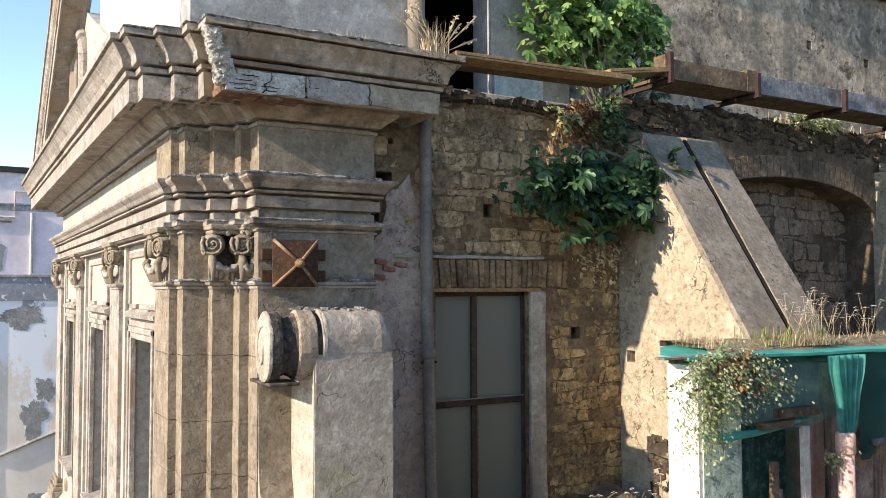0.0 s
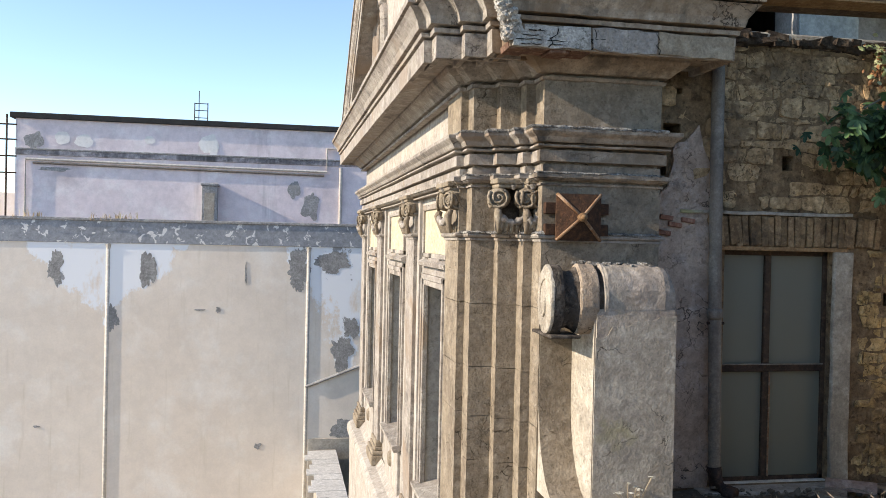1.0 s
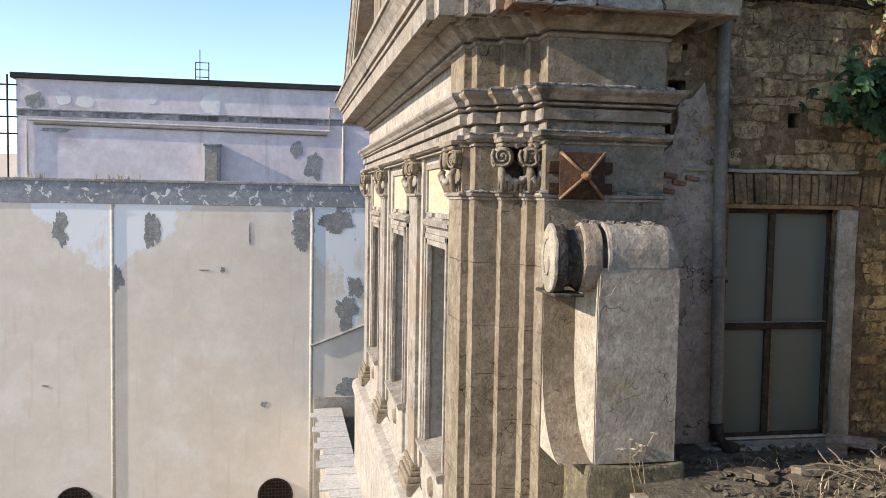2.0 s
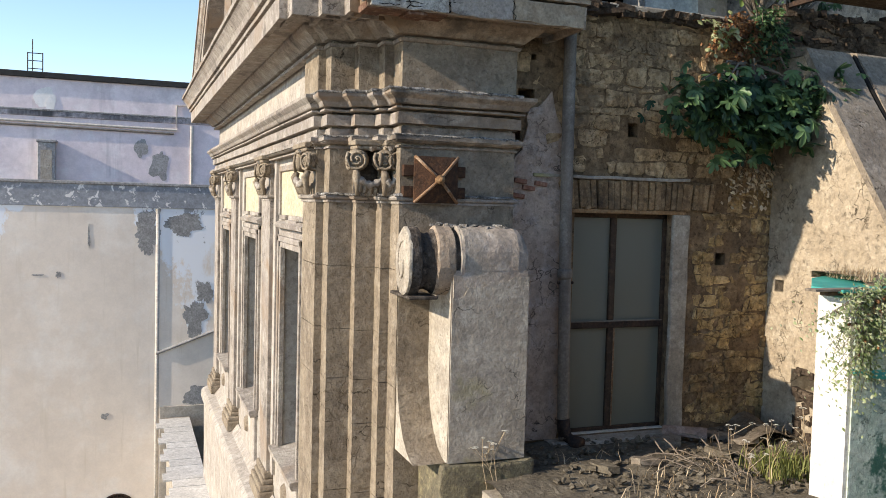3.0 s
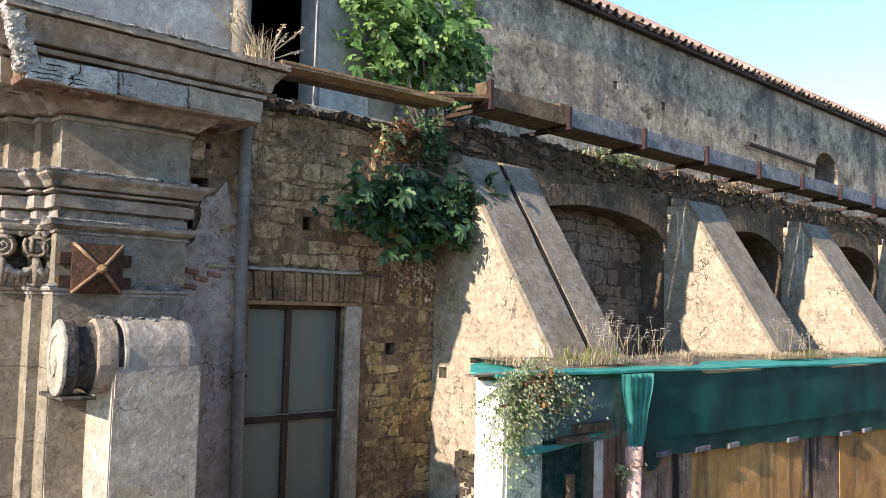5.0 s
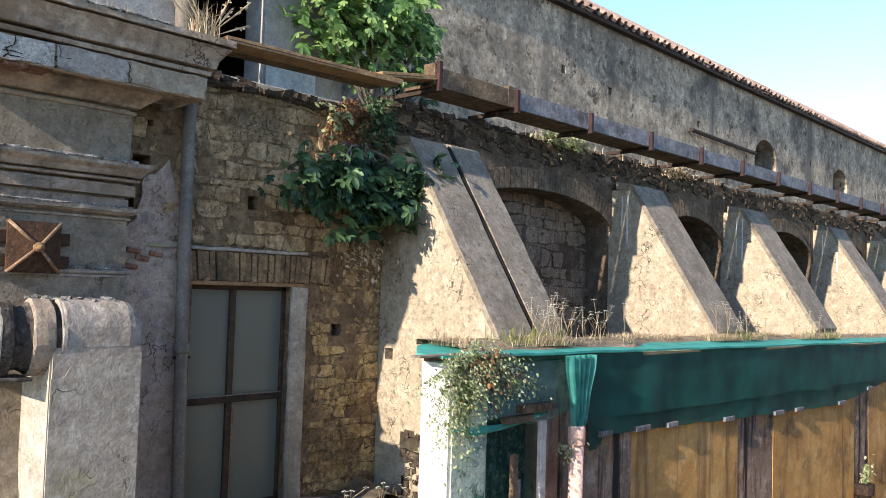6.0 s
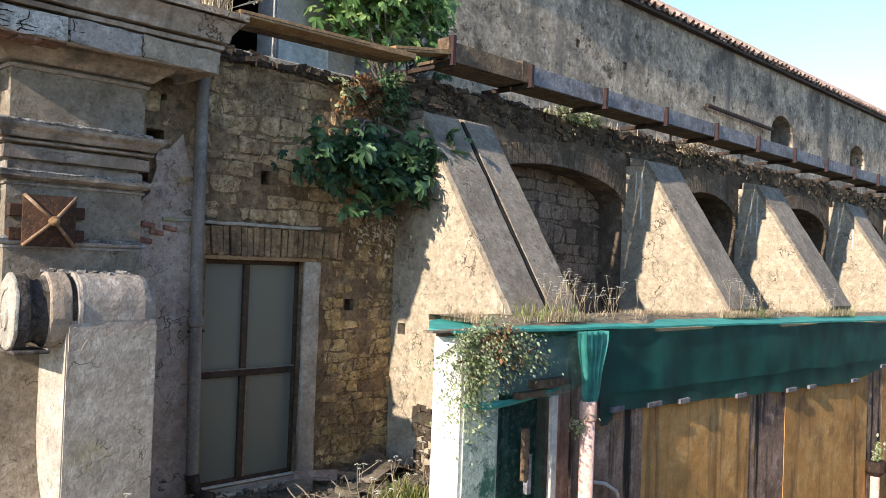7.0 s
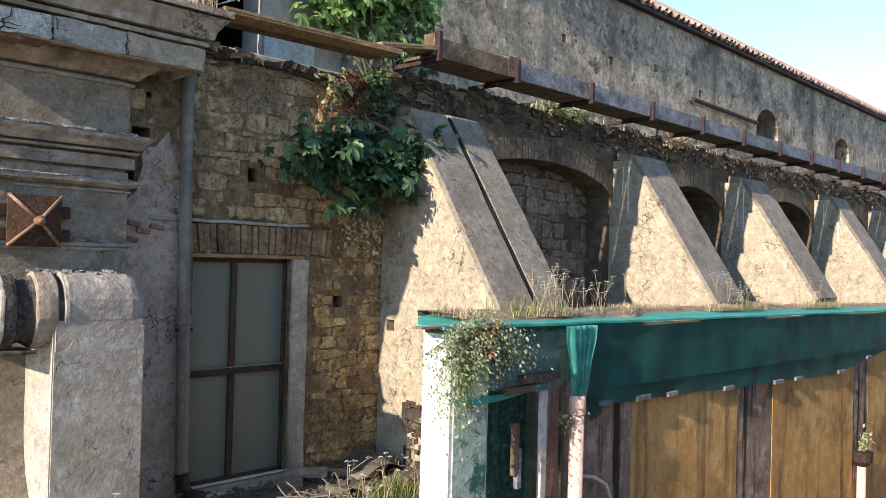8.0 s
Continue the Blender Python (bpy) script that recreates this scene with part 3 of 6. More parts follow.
# pale crumbling crust along the upper edges of the mouldings
for low, profile, seed in (("crust", [(0.10, 3.004), (0.139, 2.996), (0.146, 3.006), (0.138, 3.018), (0.10, 3.022)], 1.0), ("crust", [(0.02, 2.166), (0.036, 2.156), (0.046, 2.164), (0.036, 2.176), (0.0, 2.182)], 2.0), ("crust", [(0.052, 2.650), (0.069, 2.644), (0.074, 2.652), (0.06, 2.660), (0.03, 2.662)], 3.0), ("crust", [(0.54, 4.030), (0.574, 4.020), (0.582, 4.032), (0.56, 4.046), (0.52, 4.050)], 4.0)):
    bm = bmesh.new()
    sweep(bm, dense(CORNER[1:], 0.03, far_step=0.05), profile, -1)
    rough(bm, 0.011, 17.0, seed)
    rough(bm, 0.006, 46.0, seed)
    part(low, bm, crust, trim, "pale crumbling crust")

# mended face and red soffit of the corner cornice
for x0, x1, mat, name in ((2.28, 2.80, "grey", "mended_face"), (2.815, 3.44, "buff", "mended_face"), (1.66, 2.262, "white", "broken_face")):
    bm = bmesh.new()
    box(bm, x0, YB - 0.424, 3.553, x1, YB - 0.40, 3.722, bevel=0.004)
    bmesh.ops.subdivide_edges(bm, edges=[e for e in bm.edges if e.calc_length() > 0.2], cuts=10)
    rough(bm, 0.018 if mat != "white" else 0.02, 8.0, x0)
    part(name, bm, {"grey": surface("mend_grey", (0.40, 0.355, 0.315), (0.28, 0.245, 0.215), (0.48, 0.435, 0.395), scale=4, grain=50, bump=0.8, fine=0.7, pit=0.5, stain=(0.16, 0.13, 0.11), stain_at=(0.6, 0.75)), "buff": surface("mend_buff", (0.36, 0.285, 0.205), (0.25, 0.195, 0.14), (0.44, 0.37, 0.28), scale=4, grain=50, bump=0.5, fine=0.4, stain=(0.16, 0.12, 0.09), stain_at=(0.58, 0.72)), "white": lime_white}[mat], trim)
for k in range(4):
    bm = bmesh.new()
    box(bm, 1.62 + 0.165 * k, YB - 0.395, 3.532 + 0.01 * math.sin(k * 2.2), 1.775 + 0.165 * k, YB - 0.18, 3.583, bevel=0.008)
    rough(bm, 0.008, 9.0, k)
    part("soffit_brick", bm, surface("soffit_brick_mat", (0.23, 0.12, 0.08), (0.12, 0.07, 0.052), (0.34, 0.23, 0.17), scale=6, grain=50, bump=0.8, fine=0.6, island=0.3) if k == 0 else bpy.data.materials["soffit_brick_mat"], trim)

for x, tilt in ((2.270, 14), (2.815, -4), (1.93, 30)):
    bm = bmesh.new()
    tube(bm, [(x + 0.02 * math.sin(k * 2.3) + math.tan(radians(tilt)) * 0.03 * k, YB - 0.423, 3.555 + 0.032 * k) for k in range(6)], [0.006, 0.004, 0.005, 0.003, 0.004, 0.002], 5)
    part("crack", bm, void_shade, trim, "open dark crack")
rr = random.Random(17)
for k in range(9):
    x, z = 1.66 + 0.6 * rr.random(), 3.57 + 0.035 * (k % 4) + rr.uniform(-0.006, 0.006)
    bm = bmesh.new()
    tube(bm, [(x + 0.04 * j, YB - 0.424, z + rr.uniform(-0.006, 0.006)) for j in range(rr.randint(3, 6))], 0.003, 5)
    part("crack", bm, void_shade, trim, "thin dark joint")

# pediment
APEX_Y, APEX_Z, FOOT_Z = (7.1 + FAR) / 2, 7.45, 4.03
bm = bmesh.new()
prism(bm, [(8.35, FOOT_Z), (FAR + 0.1, FOOT_Z), (13.4, 6.29)], "x", 1.60, 2.2)
pediment = thing("pediment", "stone gable with stepped raking cornice and arched niche", "pediment", kind="structure")
part("tympanum", bm, facade_plaster, pediment)
foot, top = Vector((FAR + 0.55, FOOT_Z - 0.02)), Vector((APEX_Y, APEX_Z + 0.02))
d = (foot - top).normalized()
up = Vector((-d.y, d.x))
rake = [(1.64, 0.0), (1.584, 0.02), (1.556, 0.07), (1.521, 0.09), (1.283, 0.1), (1.276, 0.07), (1.248, 0.07), (1.244, 0.2), (1.265, 0.205), (1.265, 0.225), (1.227, 0.235), (1.22, 0.275), (1.241, 0.28), (1.241, 0.3), (1.192, 0.34), (1.164, 0.41), (1.185, 0.415), (1.185, 0.435), (1.143, 0.44), (1.143, 0.51), (1.7, 0.55)]
bm = bmesh.new()
rows = []
for k in range(41):
    q = top.lerp(foot, k / 40)
    rows.append([bm.verts.new((x, q.x + up.x * h, q.y + up.y * h)) for x, h in rake])
for p, q in zip(rows, rows[1:]):
    for k in range(len(rake) - 1):
        bm.faces.new((p[k], p[k + 1], q[k + 1], q[k]))
for r in (rows[0], rows[-1]):
    bm.faces.new(r)
rough(bm, 0.008, 5.0, 4.0)
part("raking_cornice", bm, frame_stone, pediment)

# window wall
OPEN_X0, OPEN_X1, OPEN_TOP = 3.79, 4.86, 2.08
XB = 6.02
HOLES = [(4.377, 2.838, 0.11, 0.13), (5.429, 1.64, 0.12, 0.12), (3.267, 3.07, 0.16, 0.14), (3.16, 2.78, 0.12, 0.18), (3.33, 3.42, 0.05, 0.05)]
wall = tagged(part("wall_window", boxed(3.05, YW, -0.6, XB + 0.3, YW + 0.45, 3.92), rubble_mortar), "rough brown rubble wall with remains of pink render", "wall", kind="structure")
cut(wall, [(x - w / 2, YW - 0.1, z - h / 2, x + w / 2, YW + 0.28, z + h / 2) for x, z, w, h in HOLES] + [(OPEN_X0, YW - 0.2, 0.0, OPEN_X1, YW + 0.7, OPEN_TOP)])

# terrace floor
bm = bmesh.new()
n = 24
grid = [[bm.verts.new((2.6 + 3.6 * i / n, 3.9 + 2.8 * j / n, -0.03 + 0.05 * noise.noise(Vector((i * 0.5, j * 0.5, 0))))) for j in range(n + 1)] for i in range(n + 1)]
for i in range(n):
    for j in range(n):
        bm.faces.new((grid[i][j], grid[i + 1][j], grid[i + 1][j + 1], grid[i][j + 1]))
low = [bm.verts.new((x, y, -6.9)) for x, y in ((2.6, 3.9), (6.2, 3.9), (6.2, 6.7), (2.6, 6.7))]
part("floor", bm, terrace_mat)
tagged(bpy.data.objects["floor"], "terrace of earth, rubble and dry weeds", "terrace", kind="structure")
tagged(part("wall_terrace", boxed(2.6, 3.9, -6.9, 6.2, 6.64, -0.12), cement), "cement retaining wall below the terrace", "wall", kind="structure")


# arcade wall behind the buttresses, with arched recesses
def arch_outline(x0, x1, spring, crown, steps=14):
    c, r, h = (x0 + x1) / 2, (x1 - x0) / 2, crown - spring
    return [(c - r * math.cos(math.pi * k / steps), spring + h * math.sin(math.pi * k / steps)) for k in range(steps + 1)]


ARCHES = [(7.15, 10.50, 2.98, 3.44), (11.75, 14.18, 2.85, 3.44), (15.45, 18.55, 2.85, 3.46), (19.65, 22.2, 2.85, 3.46)]
bm = bmesh.new()
outline = [(40.0, 4.08), (XB, 4.08), (XB, -0.5)]
for x0, x1, s, c in ARCHES:
    outline += [(x0, -0.5)] + arch_outline(x0, x1, s, c) + [(x1, -0.5)]
outline += [(40.0, -0.5)]
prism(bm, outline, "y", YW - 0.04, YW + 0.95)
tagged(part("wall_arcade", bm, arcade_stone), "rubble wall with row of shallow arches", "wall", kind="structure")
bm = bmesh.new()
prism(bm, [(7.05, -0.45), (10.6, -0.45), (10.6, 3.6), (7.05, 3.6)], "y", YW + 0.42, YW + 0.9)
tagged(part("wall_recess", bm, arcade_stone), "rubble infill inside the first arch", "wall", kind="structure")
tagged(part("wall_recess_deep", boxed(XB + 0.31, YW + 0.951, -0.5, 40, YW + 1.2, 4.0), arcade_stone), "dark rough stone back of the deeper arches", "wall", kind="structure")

# upper wall of the nave and its roof
YN = 8.0
NAVE_HOLES = [(18.75, 20.0, 5.15, 5.85), (23.9, 25.1, 5.1, 5.8)]
nave = tagged(part("wall_nave", boxed(5.6, YN, 3.8, 60, YN + 0.8, 6.86), nave_plaster), "grey weathered plaster upper wall of the nave", "wall", kind="structure")
rng = random.Random(5)
NAVE_PUTLOGS = [(9.35 + 1.62 * k + rng.uniform(-0.2, 0.2), z + rng.uniform(-0.12, 0.12)) for k in range(9) for z in (4.75, 5.75) if rng.random() < 0.75]
bm = bmesh.new()
for x0, x1, z0, z1 in NAVE_HOLES:
    prism(bm, [(x1, z0), (x0, z0)] + arch_outline(x0, x1, z0 + 0.25, z1, 10), "y", YN - 0.2, YN + 0.55)
bmesh.ops.recalc_face_normals(bm, faces=bm.faces[:])
cut(nave, [(x - 0.06, YN - 0.1, z - 0.07, x + 0.06, YN + 0.3, z + 0.07) for x, z in NAVE_PUTLOGS if not any(a - 0.2 < x < b + 0.2 for a, b, _, _ in NAVE_HOLES)], bm)
tagged(part("walkway", boxed(XB, YW + 0.952, 3.75, 60, YN, 4.02), cement), "narrow flat roof behind the arcade wall", "roof", kind="structure")

# the neighbouring buildings beyond the lane
tagged(part("wall_lane", boxed(-40, 21.0, -6.9, 24, 21.5, 2.40), back_plaster), "long beige plaster wall with flaking patches", "wall", kind="structure")
tagged(part("wall_far_building", boxed(-7.9, 27.0, -6.9, 24, 33, 5.55), pink_plaster), "pinkish grey plaster building beyond the lane wall", "wall", kind="structure")


# ---- corner pier: tie plate, console, capitals ----
rib_rust = surface("rib_rust", (0.30, 0.20, 0.13), (0.24, 0.12, 0.06), (0.42, 0.32, 0.24), scale=14, grain=80, bump=0.4, metal=0.1)


def tie_plate(x, z, size):
    t = thing("tie_plate", "rusty iron tie plate, pyramid with raised ribs, on the pier", "tie plate", (x, YB, z))
    h = size / 2
    bm = bmesh.new()
    ring = [(-h, -h), (h, -h), (h, h), (-h, h)]
    back = [bm.verts.new((u, -0.055, v)) for u, v in ring]
    rim = [bm.verts.new((u, -0.075, v)) for u, v in ring]
    tip = bm.verts.new((0, -0.16, 0))
    bm.faces.new(back)
    for i in range(4):
        j = (i + 1) % 4
        bm.faces.new((back[i], back[j], rim[j], rim[i]))
        bm.faces.new((rim[i], rim[j], tip))
    part("plate", bm, rust, t)
    for u, v in ring:
        bm = bmesh.new()
        tube(bm, [(u * 0.99, -0.078, v * 0.99), (u * 0.5, -0.122, v * 0.5), (0, -0.165, 0)], 0.013, 8)
        part("rib", bm, rib_rust, t, smooth=True)
    bm = bmesh.new()
    tube(bm, [(0, -0.10, 0), (0, -0.185, 0)], 0.036, 16)
    tube(bm, [(0, -0.18, 0), (0, -0.215, 0)], 0.020, 10)
    part("boss", bm, surface("worn_rust", (0.36, 0.24, 0.14), (0.22, 0.12, 0.06), scale=20, grain=80, bump=0.3, metal=0.2), t, "worn round boss with bolt end", True)
    for v in (0.07, -0.10):
        part("bar", boxed(-0.27, -0.05, v - 0.045, 0.265, 0.02, v + 0.045, bevel=0.006), rust, t)
    return t


tie_plate(2.325, 2.30, 0.375)


head_cement = surface("head_cement", (0.43, 0.375, 0.305), (0.28, 0.235, 0.202), (0.45, 0.40, 0.355), scale=2.6, grain=45, bump=0.7, fine=0.6, stain=(0.14, 0.125, 0.108), stain_at=(0.60, 0.78), pit=0.2, pit_scale=34, gr=0.17)


def console():
    c = thing("console", "grey cement scroll console on the corner pier, sun-facing side painted paler", "console", (2.32, YB, 0))
    # the upright slab, and its head rolled over towards the front
    front = -0.497
    bm = bmesh.new()
    prism(bm, [(0.0, 0.10), (front, 0.10), (front, 1.60), (0.0, 1.60)], "x", 0.0, 0.66)
    bmesh.ops.bevel(bm, geom=[e for e in bm.edges if abs(e.verts[0].co.x - e.verts[1].co.x) < 1e-4 and e.verts[0].co.y < -0.1], offset=0.014, segments=2, affect="EDGES")
    body = part("body", bm, [head_cement, sunlit_cement], c)
    # the face towards the sun gets the lighter colour, as painted sunlight
    for p in body.data.polygons:
        if p.normal.x < -0.9:
            p.material_index = 1
    roll = [(0.0, 1.60), (front - 0.003, 1.60)] + [(front + 0.17 - 0.173 * math.cos(a), 1.70 + 0.23 * math.sin(a)) for a in (math.pi / 2 * k / 8 for k in range(9))] + [(0.0, 1.94)]
    bm = bmesh.new()
    rings = []
    for x, shrink in ((0.085, 0.0), (0.10, -0.006), (0.2, 0.0), (0.3, 0.004), (0.4, 0.0), (0.5, 0.003), (0.56, 0.0), (0.60, 0.012), (0.64, 0.04), (0.662, 0.085)):
        rings.append([bm.verts.new((x, y + (shrink * 0.5 if y < -0.2 else 0), z - shrink * max(0.0, (z - 1.6) / 0.33))) for y, z in roll])
    for p, q in zip(rings, rings[1:]):
        for k in range(len(roll)):
            bm.faces.new((p[k], p[(k + 1) % len(roll)], q[(k + 1) % len(roll)], q[k]))
    bm.faces.new(rings[0])
    bm.faces.new(rings[-1][::-1])
    rough(bm, 0.006, 9.0, 2.0)
    part("head", bm, head_cement, c, "rolled cement head with crumbling top")
    # grey cement coat on the front, its upper edge broken off
    edge = [(0.654 - 0.0325 * k, 1.50 + 0.05 * math.cos(k * 0.16) - 0.06 * (k > 16) + 0.035 * noise.noise(Vector((k * 0.45, 2.0, 0.0)))) for k in range(21)]
    bm = bmesh.new()
    prism(bm, [(0.004, 0.10), (0.654, 0.10)] + edge, "y", front - 0.006, front + 0.004)
    part("cement_coat", bm, cement, c, "dark grey cement coat with lichen")
    # scroll towards the facade: end volute, dark neck, brown band, groove and rim
    def roller(name, rings, mat):
        bm = bmesh.new()
        sides, rows = 44, []
        for x, r in rings:
            rows.append([bm.verts.new((x, -0.335 + 0.17 * r * math.cos(a), max(1.405, 1.662 + 0.268 * r * math.sin(a)))) for a in (math.tau * k / sides for k in range(sides))])
        for p, q in zip(rows, rows[1:]):
            for k in range(sides):
                bm.faces.new((p[k], p[(k + 1) % sides], q[(k + 1) % sides], q[k]))
        bm.faces.new(rows[0])
        bm.faces.new(rows[-1][::-1])
        rough(bm, 0.007, 12.0, rings[0][0])
        rough(bm, 0.004, 40.0, rings[0][0])
        return part(name, bm, mat, c)

    roller("scroll_end", [(-0.352, 0.93), (-0.345, 0.985), (-0.33, 1.0), (-0.322, 1.0)], sunlit_cement)
    roller("scroll", [(-0.322, 0.995), (-0.27, 1.0), (-0.245, 0.985), (-0.238, 0.90), (-0.225, 0.85)], dark_stone)
    roller("scroll_neck", [(-0.226, 0.84), (-0.19, 0.80), (-0.14, 0.86), (-0.115, 0.95)], dark_stone)
    roller("scroll_band", [(-0.118, 0.97), (-0.105, 1.015), (-0.03, 1.02), (0.02, 1.015), (0.03, 0.98)], return_stone)
    roller("scroll_groove", [(0.028, 0.90), (0.09, 0.90)], dark_stone)
    roller("scroll_rim", [(0.072, 1.0), (0.078, 1.02), (0.10, 1.02), (0.112, 0.98)], head_cement)
    part("scroll_ledge", boxed(-0.335, -0.47, 1.376, -0.10, 0.02, 1.402, bevel=0.008), dark_stone, c, "dark flat ledge")
    bm = bmesh.new()
    tube(bm, [(-0.356, -0.335 + 0.62 * (0.06 + 0.011 * k) * math.cos(k * 0.5 + 2.6), 1.645 + (0.06 + 0.011 * k) * math.sin(k * 0.5 + 2.6)) for k in range(12)], [0.016 - 0.0008 * k for k in range(12)], 6)
    part("spiral", bm, sunlit_cement, c)
    # concave foot sweeping out from the pier's face
    bm = bmesh.new()
    n = 14
    curve = [(-0.004, 1.412)] + [(-0.004 - 0.47 * (1 - math.cos(math.pi / 2 * k / n)), 0.86 - 0.76 * math.sin(math.pi / 2 * k / n)) for k in range(n + 1)]
    rows = [[bm.verts.new(v) for v in ((-0.268, y, z), (-0.002, y, z), (-0.002, 0.05, z), (-0.268, 0.05, z))] for y, z in curve]
    for a, b in zip(rows, rows[1:]):
        for i in range(4):
            bm.faces.new((a[i], a[(i + 1) % 4], b[(i + 1) % 4], b[i]))
    bm.faces.new(rows[0])
    bm.faces.new(rows[-1])
    foot = part("foot", bm, [tufa, sunlit_cement], c, "brown tufa foot curving outwards")
    # sunlit side of the foot painted lighter too
    for p in foot.data.polygons:
        if p.normal.x < -0.9:
            p.material_index = 1
    bm = bmesh.new()
    box(bm, -0.06, -0.54, -0.55, 0.73, 0.02, 0.097, bevel=0.02)
    bmesh.ops.subdivide_edges(bm, edges=bm.edges[:], cuts=3, use_grid_fill=True)
    rough(bm, 0.03, 4.0, 1.0)
    part("base", bm, surface("lichen_stone", (0.24, 0.21, 0.14), (0.13, 0.115, 0.085), (0.34, 0.30, 0.18), scale=6, grain=50, bump=0.9, fine=0.6, stain=(0.32, 0.27, 0.08), stain_scale=4.0, stain_at=(0.64, 0.75)), c)
    rr = random.Random(3)
    for k in range(34):
        s = rr.uniform(0.012, 0.04)
        bm = bmesh.new()
        box(bm, 0, 0, 0, s * rr.uniform(1, 2.2), s * 1.3, s * 0.6, m=pose(rr.uniform(0.0, 0.6), front + rr.uniform(0.12, 0.42), 1.925, rr.uniform(-9, 9), rr.uniform(-9, 9), rr.uniform(0, 180)))
        part("crumb", bm, crust, c)
    return c


console()


def capital(w, depth):
    """A weathered composite capital facing -y: bell, abacus, volutes with eyes, leaves and a garland. Base at z 0, 0.45 high."""
    c = thing("capital", "weathered carved stone capital with spiral volutes and leaves", "capital", group="capitals of the facade")
    bm = bmesh.new()
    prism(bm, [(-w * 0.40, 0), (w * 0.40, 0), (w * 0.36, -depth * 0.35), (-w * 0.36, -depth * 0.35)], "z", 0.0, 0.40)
    # the bell is darker than the carving in front of it
    part("bell", bm, dark_stone, c)
    bm = bmesh.new()
    box(bm, -w * 0.56, -depth - 0.075, 0.405, w * 0.56, 0.02, 0.448, bevel=0.01)
    box(bm, -w * 0.50, -depth - 0.055, 0.37, w * 0.50, 0.02, 0.405, bevel=0.01)
    rough(bm, 0.006, 12.0, 1.0)
    part("abacus", bm, tufa, c)

    def volute(m):
        bm = bmesh.new()
        pts = [Vector((r * math.cos(k * 0.55), -0.022, r * math.sin(k * 0.55))) for k, r in ((k, 0.012 + 0.0033 * k) for k in range(25))]
        tube(bm, pts, [0.007 + 0.0003 * k for k in range(25)], 6)
        tube(bm, [(0, 0.05, 0), (0, -0.008, 0)], [0.092, 0.08], 18)
        tube(bm, [(0, 0, 0), (0, -0.034, 0)], [0.014, 0.009], 8)
        bmesh.ops.transform(bm, matrix=m, verts=bm.verts[:])
        rough(bm, 0.004, 14.0, w)
        part("volute", bm, tufa, c, smooth=True)

    for s in (-1, 1):
        volute(Matrix.Translation((s * w * 0.44, -depth - 0.035, 0.29)) @ Matrix.Diagonal((s, 1, 1, 1)) @ pose(0, 0, 0, 0, 0, 18))
        volute(Matrix.Translation((s * (w * 0.46 + 0.02), -depth * 0.5, 0.29)) @ pose(0, 0, 0, 0, 0, s * 90))
        bm = bmesh.new()
        pts = [(s * w * 0.47, -depth - 0.03, 0.20), (s * w * 0.48, -depth - 0.055, 0.15), (s * w * 0.44, -depth - 0.04, 0.07), (s * w * 0.40, -depth - 0.02, 0.0)]
        tube(bm, pts, [0.026, 0.036, 0.02, 0.016], 8)
        rough(bm, 0.008, 18.0, s)
        part("stalk", bm, tufa, c, smooth=True)
    k = 7
    bm = bmesh.new()
    tube(bm, [(w * 0.42 * (2 * i / k - 1), -depth - 0.05, 0.14 - 0.055 * math.sin(math.pi * i / k)) for i in range(k + 1)], [0.022 + 0.014 * (i % 2) for i in range(k + 1)], 8)
    rough(bm, 0.006, 20.0, 4)
    part("garland", bm, frame_stone, c, smooth=True)
    for i in range(5):
        bm = bmesh.new()
        u = w * 0.36 * (2 * i / 4 - 1)
        tube(bm, [(u, -depth - 0.01, 0.0), (u, -depth - 0.03, 0.06), (u, -depth - 0.05, 0.10), (u, -depth - 0.065, 0.095)], [0.018, 0.026, 0.02, 0.008], 6)
        part("leaf", bm, tufa, c)
    bm = bmesh.new()
    tube(bm, [(0, -depth - 0.03, 0.40), (0, -depth - 0.06, 0.385), (0, -depth - 0.05, 0.36)], [0.035, 0.035, 0.012], 10)
    rough(bm, 0.01, 18.0, 7)
    part("fleuron", bm, frame_stone, c)
    return c


PILASTERS = [7.41, 9.90, 13.15, 15.75]
first = capital(0.26, 0.13)
first.matrix_basis = pose(1.865, 6.80, 2.165)
half_one = capital(0.10, 0.05)
half_one.matrix_basis = pose(2.005, 6.63, 2.165)
wide = capital(0.50, 0.06)
wide.matrix_basis = pose(1.545, 7.41, 2.165, 0, 0, -90)
for y in PILASTERS[1:]:
    copy_thing(wide, pose(1.545, y, 2.165, 0, 0, -90))

# ---- facade: pilasters, window surrounds, panels, plinth ----
for k, y in enumerate(PILASTERS):
    p = thing("pilaster", "pale stone pilaster with moulded base on the facade", "pilaster", (0, y, 0), "pilasters of the facade")
    if k:
        part("shaft", boxed(XF, -0.27, -1.05, 1.605, 0.27, 2.56, bevel=0.006), frame_stone, p)
        part("backing", boxed(XF + 0.045, -0.42, -1.05, 1.605, 0.42, 2.56), facade_plaster, p)
    bm = bmesh.new()
    for z0, z1, e in ((-1.42, -1.27, 0.10), (-1.27, -1.20, 0.085), (-1.20, -1.14, 0.05), (-1.14, -1.05, 0.03)):
        box(bm, XF - e, -0.27 - e, z0, 1.61, 0.27 + e, z1, bevel=0.018)
    part("base", bm, tufa, p)
    if k:
        bm = bmesh.new()
        sweep(bm, [(1.60, -0.27), (XF, -0.27), (XF, 0.27), (1.60, 0.27)], ASTRAGAL, -1)
        part("astragal", bm, frame_stone, p)

